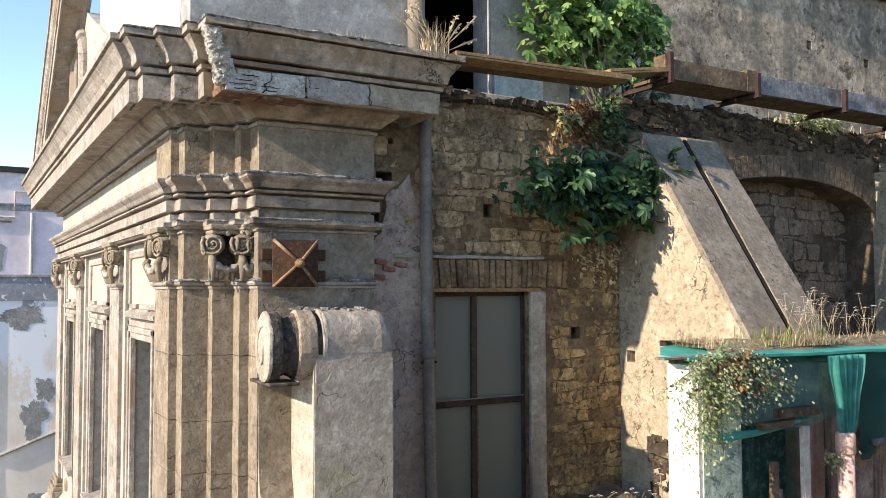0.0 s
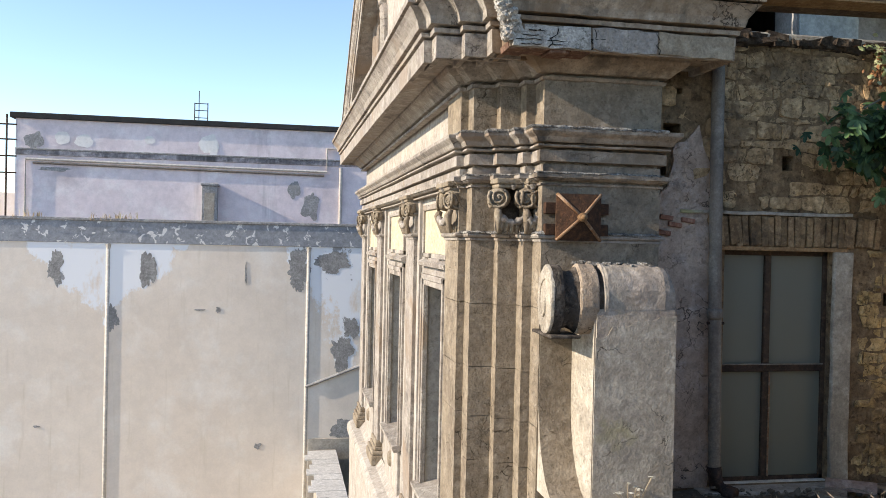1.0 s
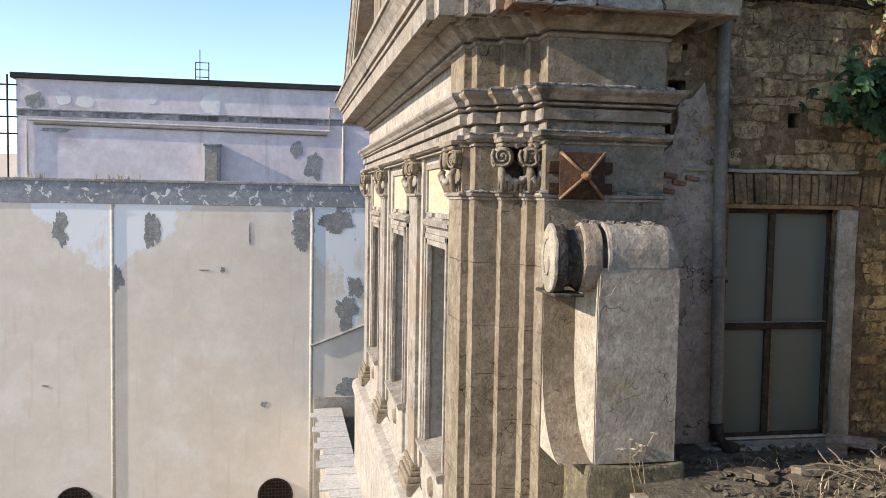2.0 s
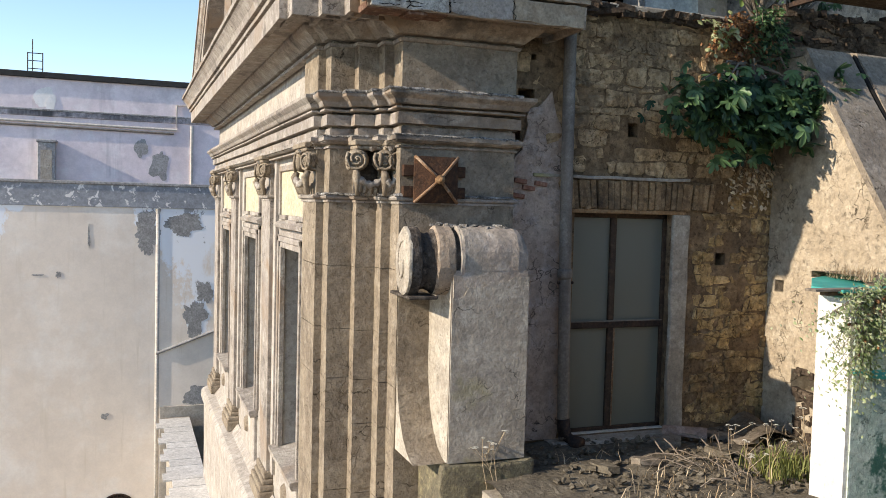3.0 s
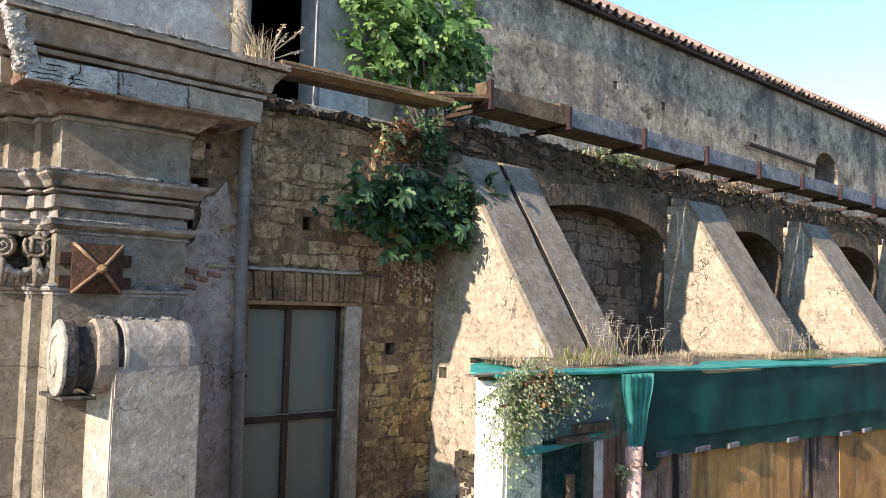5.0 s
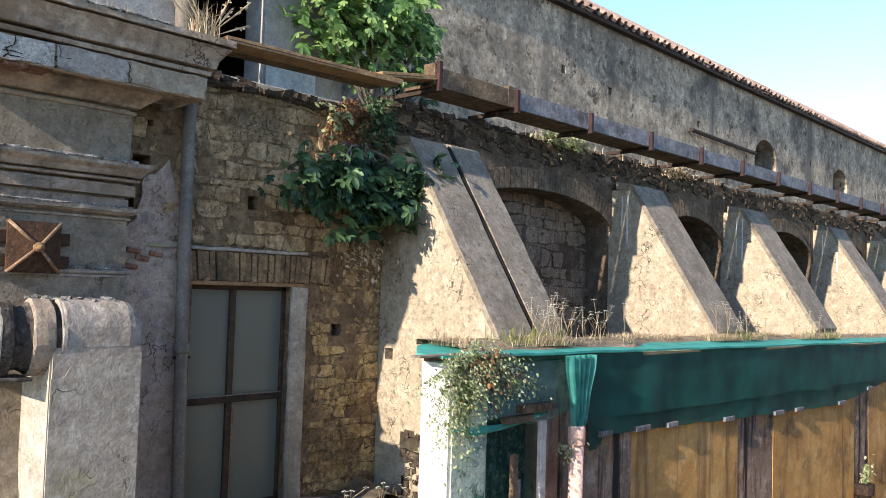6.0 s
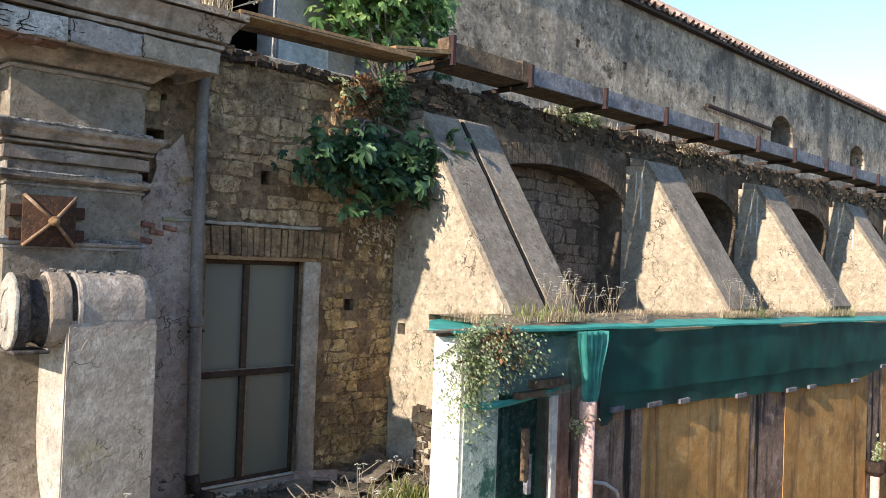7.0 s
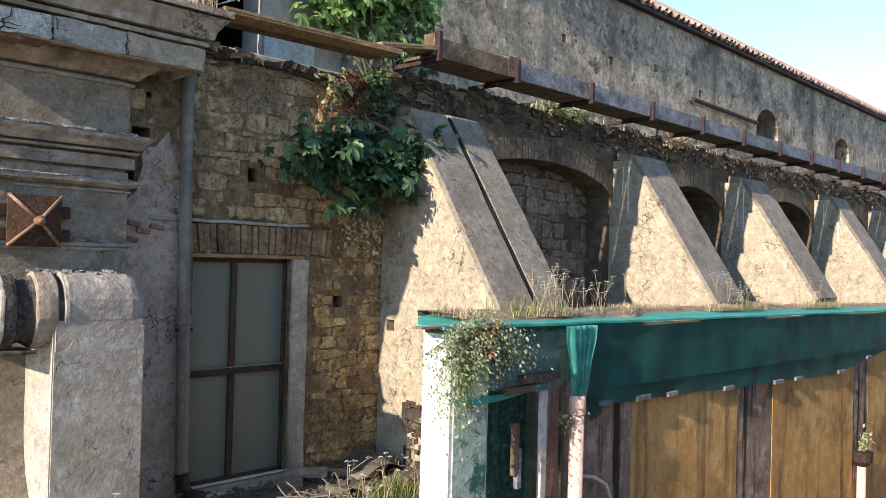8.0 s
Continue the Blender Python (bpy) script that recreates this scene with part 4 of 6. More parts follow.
for k, (a, b) in enumerate(WINDOWS):
    mid = (a + b) / 2
    w = tagged(new("window_%d" % (k + 1)), "tall dark facade window in a moulded pale surround", "window", kind="structure")
    w.location = (0, mid, 0)
    h = (b - a) / 2
    bm = bmesh.new()
    for e, x in ((0.16, 1.565), (0.10, 1.545), (0.035, 1.56)):
        for y0, y1, z0, z1 in ((-h - e, -h - e + 0.06, SILL, HEAD + e), (h + e - 0.06, h + e, SILL, HEAD + e), (-h - e, h + e, HEAD + e - 0.06, HEAD + e)):
            box(bm, x, y0, z0, 1.62, y1, z1, bevel=0.008)
    part("surround", bm, frame_stone, w)
    bm = bmesh.new()
    prism(bm, [(1.60, HEAD + 0.17), (1.535, HEAD + 0.19), (1.525, HEAD + 0.23), (1.60, HEAD + 0.27)], "y", -h - 0.22, h + 0.22)
    part("hood", bm, frame_stone, w)
    bm = bmesh.new()
    prism(bm, [(1.62, SILL - 0.10), (1.50, SILL - 0.10), (1.48, SILL - 0.05), (1.48, SILL - 0.02), (1.85, SILL + 0.05), (1.85, SILL - 0.10)], "y", -h - 0.12, h + 0.12)
    part("window_sill", bm, frame_stone, w)
    part("apron", boxed(1.555, -h - 0.05, SILL - 0.72, 1.61, h + 0.05, SILL - 0.10, bevel=0.012), facade_plaster, w)
    bm = bmesh.new()
    tube(bm, [(1.56, 0, SILL - 0.36), (1.52, 0, SILL - 0.36)], [0.12, 0.09], 16)
    part("ornament", bm, tufa, w)
    bm = bmesh.new()
    for y0, y1, z0, z1 in ((-h, -h + 0.07, SILL, HEAD), (h - 0.07, h, SILL, HEAD), (-h, h, HEAD - 0.08, HEAD), (-0.045, 0.045, SILL, HEAD), (-h, h, 0.85, 0.91), (-h, h, SILL, SILL + 0.12)):
        box(bm, 1.80, y0, z0, 1.86, y1, z1)
    part("window_frame", bm, window_wood, w)
    for y0, y1 in ((-h + 0.07, -0.045), (0.045, h - 0.07)):
        part("pane", boxed(1.825, y0, SILL + 0.12, 1.832, y1, HEAD - 0.08), glass, w)
    # panel above
    bm = bmesh.new()
    box(bm, 1.590, -h - 0.10, 1.95, 1.604, h + 0.10, 2.42)
    part("panel", bm, yellow_panel, w, "warm yellow plaster panel")
    bm = bmesh.new()
    for y0, y1, z0, z1 in ((-h - 0.16, h + 0.16, 2.42, 2.48), (-h - 0.16, -h - 0.10, 1.90, 2.42), (h + 0.10, h + 0.16, 1.90, 2.42), (-h - 0.16, -h * 0.55, 1.90, 1.95), (h * 0.55, h + 0.16, 1.90, 1.95), (-h * 0.55, h * 0.55, 1.85, 1.90)):
        box(bm, 1.565, y0, z0, 1.61, y1, z1, bevel=0.008)
    part("panel_frame", bm, frame_stone, w)

bm = bmesh.new()
sweep(bm, dense([(1.585, 7.0), (1.585, FAR)], 0.3), [(0.0, -1.30), (0.10, -1.42), (0.22, -1.46), (0.26, -1.50), (0.27, -1.62), (0.22, -1.66), (0.20, -2.5), (0.22, -6.9), (0.0, -6.9)], -1)
rough(bm, 0.012, 3.0, 2.0)
tagged(part("plinth", bm, facade_plaster), "sunlit plaster plinth ledge below the facade pilasters", "plinth", kind="structure")
bm = bmesh.new()
part_wall = boxed(2.10, 7.70, -6.9, 3.2, FAR, 4.02)
# interior painted near-black in place of its own shade
tagged(part("wall_inner", part_wall, void_shade), "interior behind the facade windows, shade painted near-black", "wall", kind="structure")
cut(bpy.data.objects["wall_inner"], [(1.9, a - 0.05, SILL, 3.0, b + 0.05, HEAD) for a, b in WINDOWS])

# arched niche in the tympanum
n_ = thing("niche_window", "dark round-arched window in a pale moulded frame in the pediment", "window", (1.60, 13.9, 4.25))
bm = bmesh.new()
tube(bm, [(-0.02, -0.55, 0.0)] + [(-0.02, -0.55 * math.cos(a), 1.25 + 0.55 * math.sin(a)) for a in (math.pi * k / 14 for k in range(15))] + [(-0.02, 0.55, 0.0)], 0.10, 8)
part("surround", bm, frame_stone, n_)
bm = bmesh.new()
tube(bm, [(-0.02, -0.38, 0.0)] + [(-0.02, -0.38 * math.cos(a), 1.25 + 0.38 * math.sin(a)) for a in (math.pi * k / 14 for k in range(15))] + [(-0.02, 0.38, 0.0)], 0.05, 8)
part("inner_frame", bm, frame_stone, n_)
bm = bmesh.new()
prism(bm, [(-0.38, 0.0), (0.38, 0.0)] + [(0.38 * math.cos(a), 1.25 + 0.38 * math.sin(a)) for a in (math.pi * k / 14 for k in range(15))], "x", -0.006, 0.05)
part("pane", bm, glass, n_)
bm = bmesh.new()
box(bm, -0.03, -0.02, 0.0, 0.0, 0.02, 1.62)
box(bm, -0.03, -0.38, 0.6, 0.0, 0.38, 0.64)
part("glazing_bar", bm, window_wood, n_)

# boarded lean-to roof low behind the facade
r_ = thing("lean_to_roof", "low roof of pale grey weathered boards beside the facade", "roof", (0, 0, -3.2))
for k in range(16):
    part("board", boxed(0.72 + 0.09 * math.sin(k * 2.1), 14.0 + 0.42 * k, 0.0, 1.42, 14.41 + 0.42 * k, 0.025 + 0.004 * (k % 3)), tile_white, r_)
part("support", boxed(0.9, 14.0, -3.7, 1.42, 20.9, -0.002), cement, r_)


# ---- window wall: window, lintel, pipe, render ----
w = tagged(new("window_4"), "tall four-pane window with rusty steel bars and dusty glass", "window", kind="structure")
w.location = (0, YW + 0.10, 0)
bm = bmesh.new()
for x0, x1, z0, z1 in ((3.79, 3.83, 0.0, 2.08), (4.82, 4.86, 0.0, 2.08), (3.79, 4.86, 2.02, 2.08), (3.79, 4.86, 0.0, 0.045)):
    box(bm, x0, -0.01, z0, x1, 0.05, z1, bevel=0.004)
part("window_frame", bm, window_wood, w)
part("mullion", boxed(4.235, -0.02, 0.045, 4.295, 0.04, 2.02, bevel=0.006), window_wood, w)
part("transom", boxed(3.83, -0.03, 0.985, 4.82, 0.045, 1.045, bevel=0.006), dark_iron, w)
part("transom_rail", boxed(3.83, -0.036, 1.047, 4.82, -0.012, 1.056), pipe_paint, w, "thin grey metal rail")
part("threshold", boxed(3.79, -0.06, -0.028, 4.86, -0.012, 0.012, bevel=0.004), pale_pipe, w, "pale metal threshold")
# added strip in rust colour paints the lit edge of the lower mullion
part("mullion_strip", boxed(4.290, -0.03, 0.05, 4.304, -0.021, 0.98), rib_rust, w, "added strip coloured as the sunlit mullion edge")
for x0, x1 in ((3.83, 4.235), (4.295, 4.82)):
    for z0, z1 in ((0.045, 0.985), (1.045, 2.02)):
        part("pane", boxed(x0, 0.012, z0, x1, 0.018, z1), glass, w)
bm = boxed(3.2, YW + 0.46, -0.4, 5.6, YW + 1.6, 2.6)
# room walls carry their shade as near-black colour
tagged(part("wall_room", bm, void_shade), "room behind the window, shade painted near-black", "wall", kind="structure")
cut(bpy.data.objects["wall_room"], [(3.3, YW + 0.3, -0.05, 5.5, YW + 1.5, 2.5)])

bm = bmesh.new()
box(bm, 4.848, YW - 0.028, -0.05, 5.035, YW + 0.02, 2.06, bevel=0.012)
bmesh.ops.subdivide_edges(bm, edges=[e for e in bm.edges if e.calc_length() > 0.5], cuts=12)
rough(bm, 0.014, 4.0, 2.0)
tagged(part("trim_jamb", bm, surface("jamb_plaster", (0.42, 0.362, 0.288), (0.28, 0.238, 0.19), (0.51, 0.452, 0.372), scale=3, grain=50, bump=0.5, fine=0.3, stain=(0.13, 0.11, 0.10), stain_at=(0.58, 0.78), streak=(0.16, 0.14, 0.12))), "grey plaster jamb strip beside the window", "trim", kind="structure")
tagged(part("lintel_board", boxed(3.66, YW - 0.03, 2.062, 4.98, YW + 0.09, 2.098, bevel=0.005), fresh_plank), "thin wooden board under the brick lintel", "lintel", kind="structure")
tagged(part("window_sill", boxed(3.55, YW - 0.20, -0.10, 5.15, YW + 0.10, -0.002, bevel=0.015), cement), "worn stone door sill on the terrace", "sill", kind="structure")
bm = bmesh.new()
box(bm, 3.35, YW - 0.045, 2.375, 5.02, YW + 0.05, 2.405, bevel=0.006)
bmesh.ops.subdivide_edges(bm, edges=[e for e in bm.edges if e.calc_length() > 0.5], cuts=14)
rough(bm, 0.02, 3.0, 6.0)
tagged(part("trim_string", bm, cement), "thin broken stone string above the lintel", "trim", kind="structure")

p = thing("downpipe", "grey-brown metal downpipe with a collar on the wall", "pipe", (3.645, YW - 0.10, 0))
bm = bmesh.new()
tube(bm, [(0.05, -0.03, 0.02), (0.045, -0.0, 0.10), (0.04, 0, 0.22), (0.0, 0, 2.0), (-0.015, 0, 3.85)], 0.055, 18)
part("tube", bm, pipe_paint, p, smooth=True)
bm = bmesh.new()
tube(bm, [(0.012, 0, 1.47), (0.01, 0, 1.49), (0.01, 0, 1.54), (0.01, 0, 1.56)], [0.058, 0.068, 0.068, 0.058], 18)
part("collar", bm, pipe_paint, p, smooth=True)
bm = bmesh.new()
tube(bm, [(0.01, 0, 1.44), (0.01, 0.12, 1.44)], 0.012, 6)
tube(bm, [(-0.06, 0, 1.435), (0.09, -0.01, 1.435)], 0.014, 6)
part("clamp", bm, dark_iron, p)
bm = bmesh.new()
tube(bm, [(0.04, 0, 0.20), (0.05, -0.02, 0.06), (0.10, -0.10, 0.01), (0.14, -0.17, 0.0)], [0.06, 0.064, 0.064, 0.064], 16)
part("shoe", bm, dark_iron, p, smooth=True)

# pink render left of the pipe, with a torn edge
bm = bmesh.new()
edge_pts = [(3.05, 0.0), (3.66, 0.0), (3.72, 0.8), (3.64, 1.5), (3.70, 2.0), (3.62, 2.3), (3.70, 2.6), (3.58, 2.9), (3.50, 3.1), (3.30, 2.95), (3.22, 2.6), (3.12, 2.5), (3.05, 2.35)]
pts = []
for a, b in zip(edge_pts, edge_pts[1:]):
    for k in range(5):
        u = Vector(a).lerp(Vector(b), k / 5)
        if 3.06 < u.x:
            u += Vector((noise.noise(Vector((u.x * 9, u.y * 9, 1))), noise.noise(Vector((u.x * 9, u.y * 9, 5))))) * 0.05
        pts.append((max(3.05, u.x), max(0.0, u.y)))
prism(bm, pts + [(3.05, 2.35)], "y", YW - 0.022, YW + 0.01)
tagged(part("render_patch", bm, pink_render), "remains of pinkish grey render with torn edge", "plaster", kind="structure")


# ---- buttresses ----
TOP_Y, FOOT_Y, TOP_Z, FOOT_Z2 = -0.389, -1.668, 3.67, 1.634


def buttress(x0, x1, slabs):
    b = thing("buttress", "sloping plastered buttress with grey cement slabs on top", "buttress", (x0, YW, 0), "buttresses along the nave")
    bm = bmesh.new()
    prism(bm, [(0.0, -0.4), (0.0, TOP_Z - 0.06), (TOP_Y + 0.02, TOP_Z - 0.06), (FOOT_Y, FOOT_Z2 - 0.05), (FOOT_Y, -0.4)], "x", 0, x1 - x0)
    part("body", bm, buttress_plaster, b)
    for u0, u1 in slabs:
        bm = bmesh.new()
        prism(bm, [(-0.12, TOP_Z + 0.055), (TOP_Y, TOP_Z + 0.01), (FOOT_Y - 0.03, FOOT_Z2), (FOOT_Y, FOOT_Z2 - 0.06), (TOP_Y + 0.03, TOP_Z - 0.058), (-0.12, TOP_Z - 0.058)], "x", u0, u1)
        bmesh.ops.subdivide_edges(bm, edges=[e for e in bm.edges if e.calc_length() > 0.8], cuts=14)
        rough(bm, 0.012, 3.0, x0 + u0)
        rough(bm, 0.006, 11.0, x0 + u0)
        part("slab", bm, slab_cement, b)
    return b


near = buttress(6.018, 7.08, [(-0.015, 0.53), (0.615, 1.075)])
# solid near-black strip stands in for the shade in the slab gap
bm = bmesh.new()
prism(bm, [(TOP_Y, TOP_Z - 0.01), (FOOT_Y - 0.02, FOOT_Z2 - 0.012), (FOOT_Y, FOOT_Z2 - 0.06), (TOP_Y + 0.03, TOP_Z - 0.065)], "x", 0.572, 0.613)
part("mortar_strip", bm, void_shade, near, "near-black strip painted as shade between the slabs")
cut(near.children[0], [(5.9, 6.414, 1.33, 6.75, 6.534, 1.45), (5.9, 5.94, 0.38, 6.5, 6.26, 0.61)])
rr = random.Random(91)
for k in range(46):
    y, z = rr.uniform(5.93, 6.17), rr.uniform(-0.15, 0.40)
    if k < 10:
        y, z = rr.uniform(5.95, 6.25), rr.choice((0.385, 0.60)) + rr.uniform(-0.02, 0.02)
    bm = bmesh.new()
    box(bm, -0.5, -0.5, -0.5, 0.5, 0.5, 0.5, bevel=0.08)
    rough(bm, 0.12, 2.0, k)
    bmesh.ops.transform(bm, matrix=pose(0.01 + rr.uniform(-0.012, 0.012), y - YW, z, rr.uniform(-20, 20), 0, rr.uniform(-12, 12)) @ Matrix.Diagonal((0.06, rr.uniform(0.05, 0.12), rr.uniform(0.035, 0.075), 1)), verts=bm.verts[:])
    part("stone", bm, dark_rubble, near)
# near-black sheet paints the shade deep in the broken hole
part("hole_lining", boxed(0.30, 5.93 - YW, 0.37, 0.34, 6.27 - YW, 0.62), void_shade, near)
for x0, x1 in ((10.49, 11.33), (14.17, 15.06), (18.54, 19.4), (22.19, 23.1)):
    b = buttress(x0, x1, [(-0.015, x1 - x0 + 0.01)])
    # pale old lime drips over the plaster edge
    rr = random.Random(int(x0 * 10))
    for k in range(2):
        y = TOP_Y + rr.uniform(-0.22, 0.18)
        bm = bmesh.new()
        box(bm, -0.004, y, 2.95 + rr.uniform(-0.2, 0.2) + 1.0 * min(0.0, y - TOP_Y), 0.01, y + 0.02, 3.52 + 1.59 * min(0.0, y - TOP_Y))
        bmesh.ops.subdivide_edges(bm, edges=[e for e in bm.edges if e.calc_length() > 0.2], cuts=9)
        rough(bm, 0.008, 6.0, x0 + k)
        part("drip", bm, white_wall, b, "pale lime run")

# ---- scaffold walkway on steel brackets ----
s_ = thing("scaffold_walkway", "timber trough walkway on rusty steel brackets along the nave", "scaffold", (0, 0, 0))
STOPS = [6.08, 7.37, 8.88, 10.40, 11.92, 13.40, 14.92, 16.45, 18.0, 19.5, 21.0, 22.5, 24.0]
for k, x in enumerate(STOPS):
    q = part("bracket", boxed(x - 0.022, 5.90, 4.125, x + 0.022, 6.66, 4.175, bevel=0.004), dark_iron, s_)
    part("upright", boxed(x - 0.025, 5.895, 4.125, x + 0.025, 5.945, 4.44 if k == 0 else 4.392, bevel=0.004), red_steel, q)
    if k < 2:
        part("end_board", boxed(x - 0.05 - 0.09 * k, 5.94, 4.19, x + 0.03, 6.10, 4.42, bevel=0.004), old_wood, q)
for k, (a, b) in enumerate(zip(STOPS, STOPS[1:])):
    wood = old_wood if k == 0 else grey_plank
    part("side_board", boxed(a + 0.03, 5.945, 4.18, b - 0.03, 5.985, 4.385, bevel=0.004), wood, s_)
    for y0, y1 in ((5.99, 6.19), (6.20, 6.40)):
        part("floor_board", boxed(a - 0.05, y0, 4.178, b + 0.05, y1, 4.212, bevel=0.003), old_wood, s_)
for x0, x1, y0, y1, z0, tilt, mat in ((3.58, 5.55, 5.90, 6.14, 4.045, 1.2, fresh_plank), (3.7, 5.5, 6.15, 6.32, 4.05, 1.2, old_wood), (5.30, 6.10, 5.92, 6.14, 4.12, -9.0, fresh_plank)):
    q = thing("plank", "weathered brown plank laid from the cornice to the walkway", "plank", (x0, y0, z0), "planks")
    q.rotation_euler = (0, radians(-tilt) if tilt > 0 else radians(tilt), 0)
    part("board", boxed(0, 0, 0, x1 - x0, y1 - y0, 0.05, bevel=0.004), mat, q)
    bm = bmesh.new()
    box(bm, 0.02, -0.003, 0.018, (x1 - x0) * 0.7, 0.004, 0.024)
    part("split", bm, window_wood, q)

# ---- nave: eave, roof tiles, old rail ----
roof = thing("roof", "old terracotta barrel-tile roof of the nave", "roof", (0, 0, 0), kind="structure")
bm = bmesh.new()
prism(bm, [(YN - 0.12, 6.865), (YN - 0.12, 6.89), (YN + 1.6, 7.92), (YN + 5.0, 6.865)], "x", 5.4, 60)
# near-black deck paints the shade between the tiles
part("deck", bm, void_shade, roof)
# dark strip painted in place of the shadow gap under the eave
part("eave_board", boxed(5.4, YN - 0.13, 6.80, 60, YN - 0.004, 6.864), dark_iron, roof)


def roof_tile_mesh(radius, length, flip):
    bm = bmesh.new()
    n = 6
    outer = [[bm.verts.new((r2 * math.cos(math.pi * k / n), y, flip * r2 * math.sin(math.pi * k / n))) for k in range(n + 1)] for y, r2 in ((0.0, radius), (length, radius * 0.86))]
    inner = [[bm.verts.new((r2 * math.cos(math.pi * k / n), y, flip * r2 * math.sin(math.pi * k / n))) for k in range(n + 1)] for y, r2 in ((0.0, radius - 0.016), (length, radius * 0.86 - 0.016))]
    for k in range(n):
        bm.faces.new((outer[0][k], outer[0][k + 1], outer[1][k + 1], outer[1][k]))
        bm.faces.new((inner[0][k + 1], inner[0][k], inner[1][k], inner[1][k + 1]))
        bm.faces.new((inner[0][k], inner[0][k + 1], outer[0][k + 1], outer[0][k]))
    return mesh_of("tile", bm, tile_mat)


cover, channel = roof_tile_mesh(0.062, 0.45, 1), roof_tile_mesh(0.062, 0.45, -1)
slope = 34.0
rr = random.Random(8)
for k in range(150):
    x = 9.5 + 0.23 * k
    for me, dx, dz in ((cover, 0.0, 0.095), (channel, 0.115, 0.10)):
        t = new("tile", me)
        t.parent = roof
        t.matrix_basis = pose(x + dx + rr.uniform(-0.012, 0.012), YN - 0.19 + rr.uniform(-0.03, 0.03), 6.80 + dz + rr.uniform(-0.012, 0.012), slope, 0, rr.uniform(-2, 2))
bm = bmesh.new()
for row in range(1, 5):
    for k in range(150):
        x, y = 9.5 + 0.23 * k, YN - 0.19 + 0.38 * row
        tube_z = 6.885 + 0.38 * row * math.tan(radians(slope))
        n = 4
        rows = [[bm.verts.new((x + 0.085 * math.cos(math.pi * i / n), yy, zz + 0.05 * math.sin(math.pi * i / n))) for i in range(n + 1)] for yy, zz in ((y, tube_z), (y + 0.42, tube_z + 0.42 * math.tan(radians(slope))))]
        for i in range(n):
            bm.faces.new((rows[0][i], rows[0][i + 1], rows[1][i + 1], rows[1][i]))
tagged(part("tile_rows", bm, tile_mat, roof), kind="stuff")
rail = thing("old_rail", "dark rusted iron bar fixed to the nave wall", "rail", (15.4, YN, 5.45))
bm = bmesh.new()
tube(bm, [(0, -0.12, 0), (3.1, -0.12, -0.05)], 0.045, 8)
part("bar", bm, dark_iron, rail)
for u in (0.1, 1.6, 3.0):
    bm = bmesh.new()
    tube(bm, [(u, -0.12, -0.01), (u, 0.05, -0.01)], 0.02, 6)
    part("holder", bm, dark_iron, rail)

# ---- small upper building behind the cornice ----
bm = bmesh.new()
for x0, x1, z0, z1 in ((1.66, 3.9, 3.9, 6.3), (4.73, 5.75, 3.9, 6.3), (3.9, 4.73, 5.55, 6.3), (3.9, 4.73, 3.85, 4.0)):
    box(bm, x0, 7.1, z0, x1, 7.45, z1)
tagged(part("wall_upper", bm, surface("upper_plaster", (0.36, 0.35, 0.335), (0.25, 0.24, 0.225), (0.43, 0.42, 0.405), scale=1.5, grain=40, bump=0.4, stain=(0.15, 0.14, 0.13), stain_at=(0.58, 0.78))), "grey plaster wall with a dark opening above the cornice", "wall", kind="structure")
# white in place of the front's grey: strong sunlight put into the colour
tagged(part("wall_upper_side", boxed(1.655, 7.452, 3.9, 1.895, 12.4, 6.3), white_wall), "side of the upper building, painted white for the strong sun on it", "wall", kind="structure")
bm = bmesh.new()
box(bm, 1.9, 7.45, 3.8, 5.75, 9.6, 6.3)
# attic shade is painted on as near-black walls
tagged(part("wall_attic", bm, void_shade), "attic room behind the opening, shade painted near-black", "wall", kind="structure")
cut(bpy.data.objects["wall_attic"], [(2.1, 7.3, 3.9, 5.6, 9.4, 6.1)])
tagged(part("ledge_upper", boxed(3.0, 6.60, 3.90, 6.1, 7.12, 3.97, bevel=0.015), cement), "worn stone ledge on top of the rubble wall", "ledge", kind="structure")
sheet = thing("metal_sheet", "bluish grey metal sheet leaning below the opening", "sheet", (4.72, 7.03, 3.97))
part("sheet", boxed(0, 0, 0, 0.62, 0.02, 0.42, bevel=0.003), blue_sheet, sheet)
vent = thing("vent_pipe", "thick dark plastered pipe rising behind the cornice", "pipe", (3.78, 6.98, 4.0))
bm = bmesh.new()
tube(bm, [(0, 0, -0.02), (0, 0, 0.6), (0, 0, 0.62), (0, 0, 0.68), (0, 0, 0.70), (0, 0, 2.2)], [0.085, 0.085, 0.10, 0.10, 0.085, 0.085], 16)
part("tube", bm, pipe_paint, vent, smooth=True)
bm = bmesh.new()
box(bm, 2.2, 6.9, 3.99, 5.2, 7.1, 4.04)
tagged(part("ledge_back", bm, cement), "narrow cement ledge behind the cornice", "ledge", kind="structure")

# ---- lean-to shed with debris netting ----
YS = 4.5


def eave(x):
    return 1.575 - 0.0135 * (x - 5.0)


shed = thing("shed", "lean-to with ochre plaster wall, wrapped in green debris netting", "shed", (0, 0, 0))
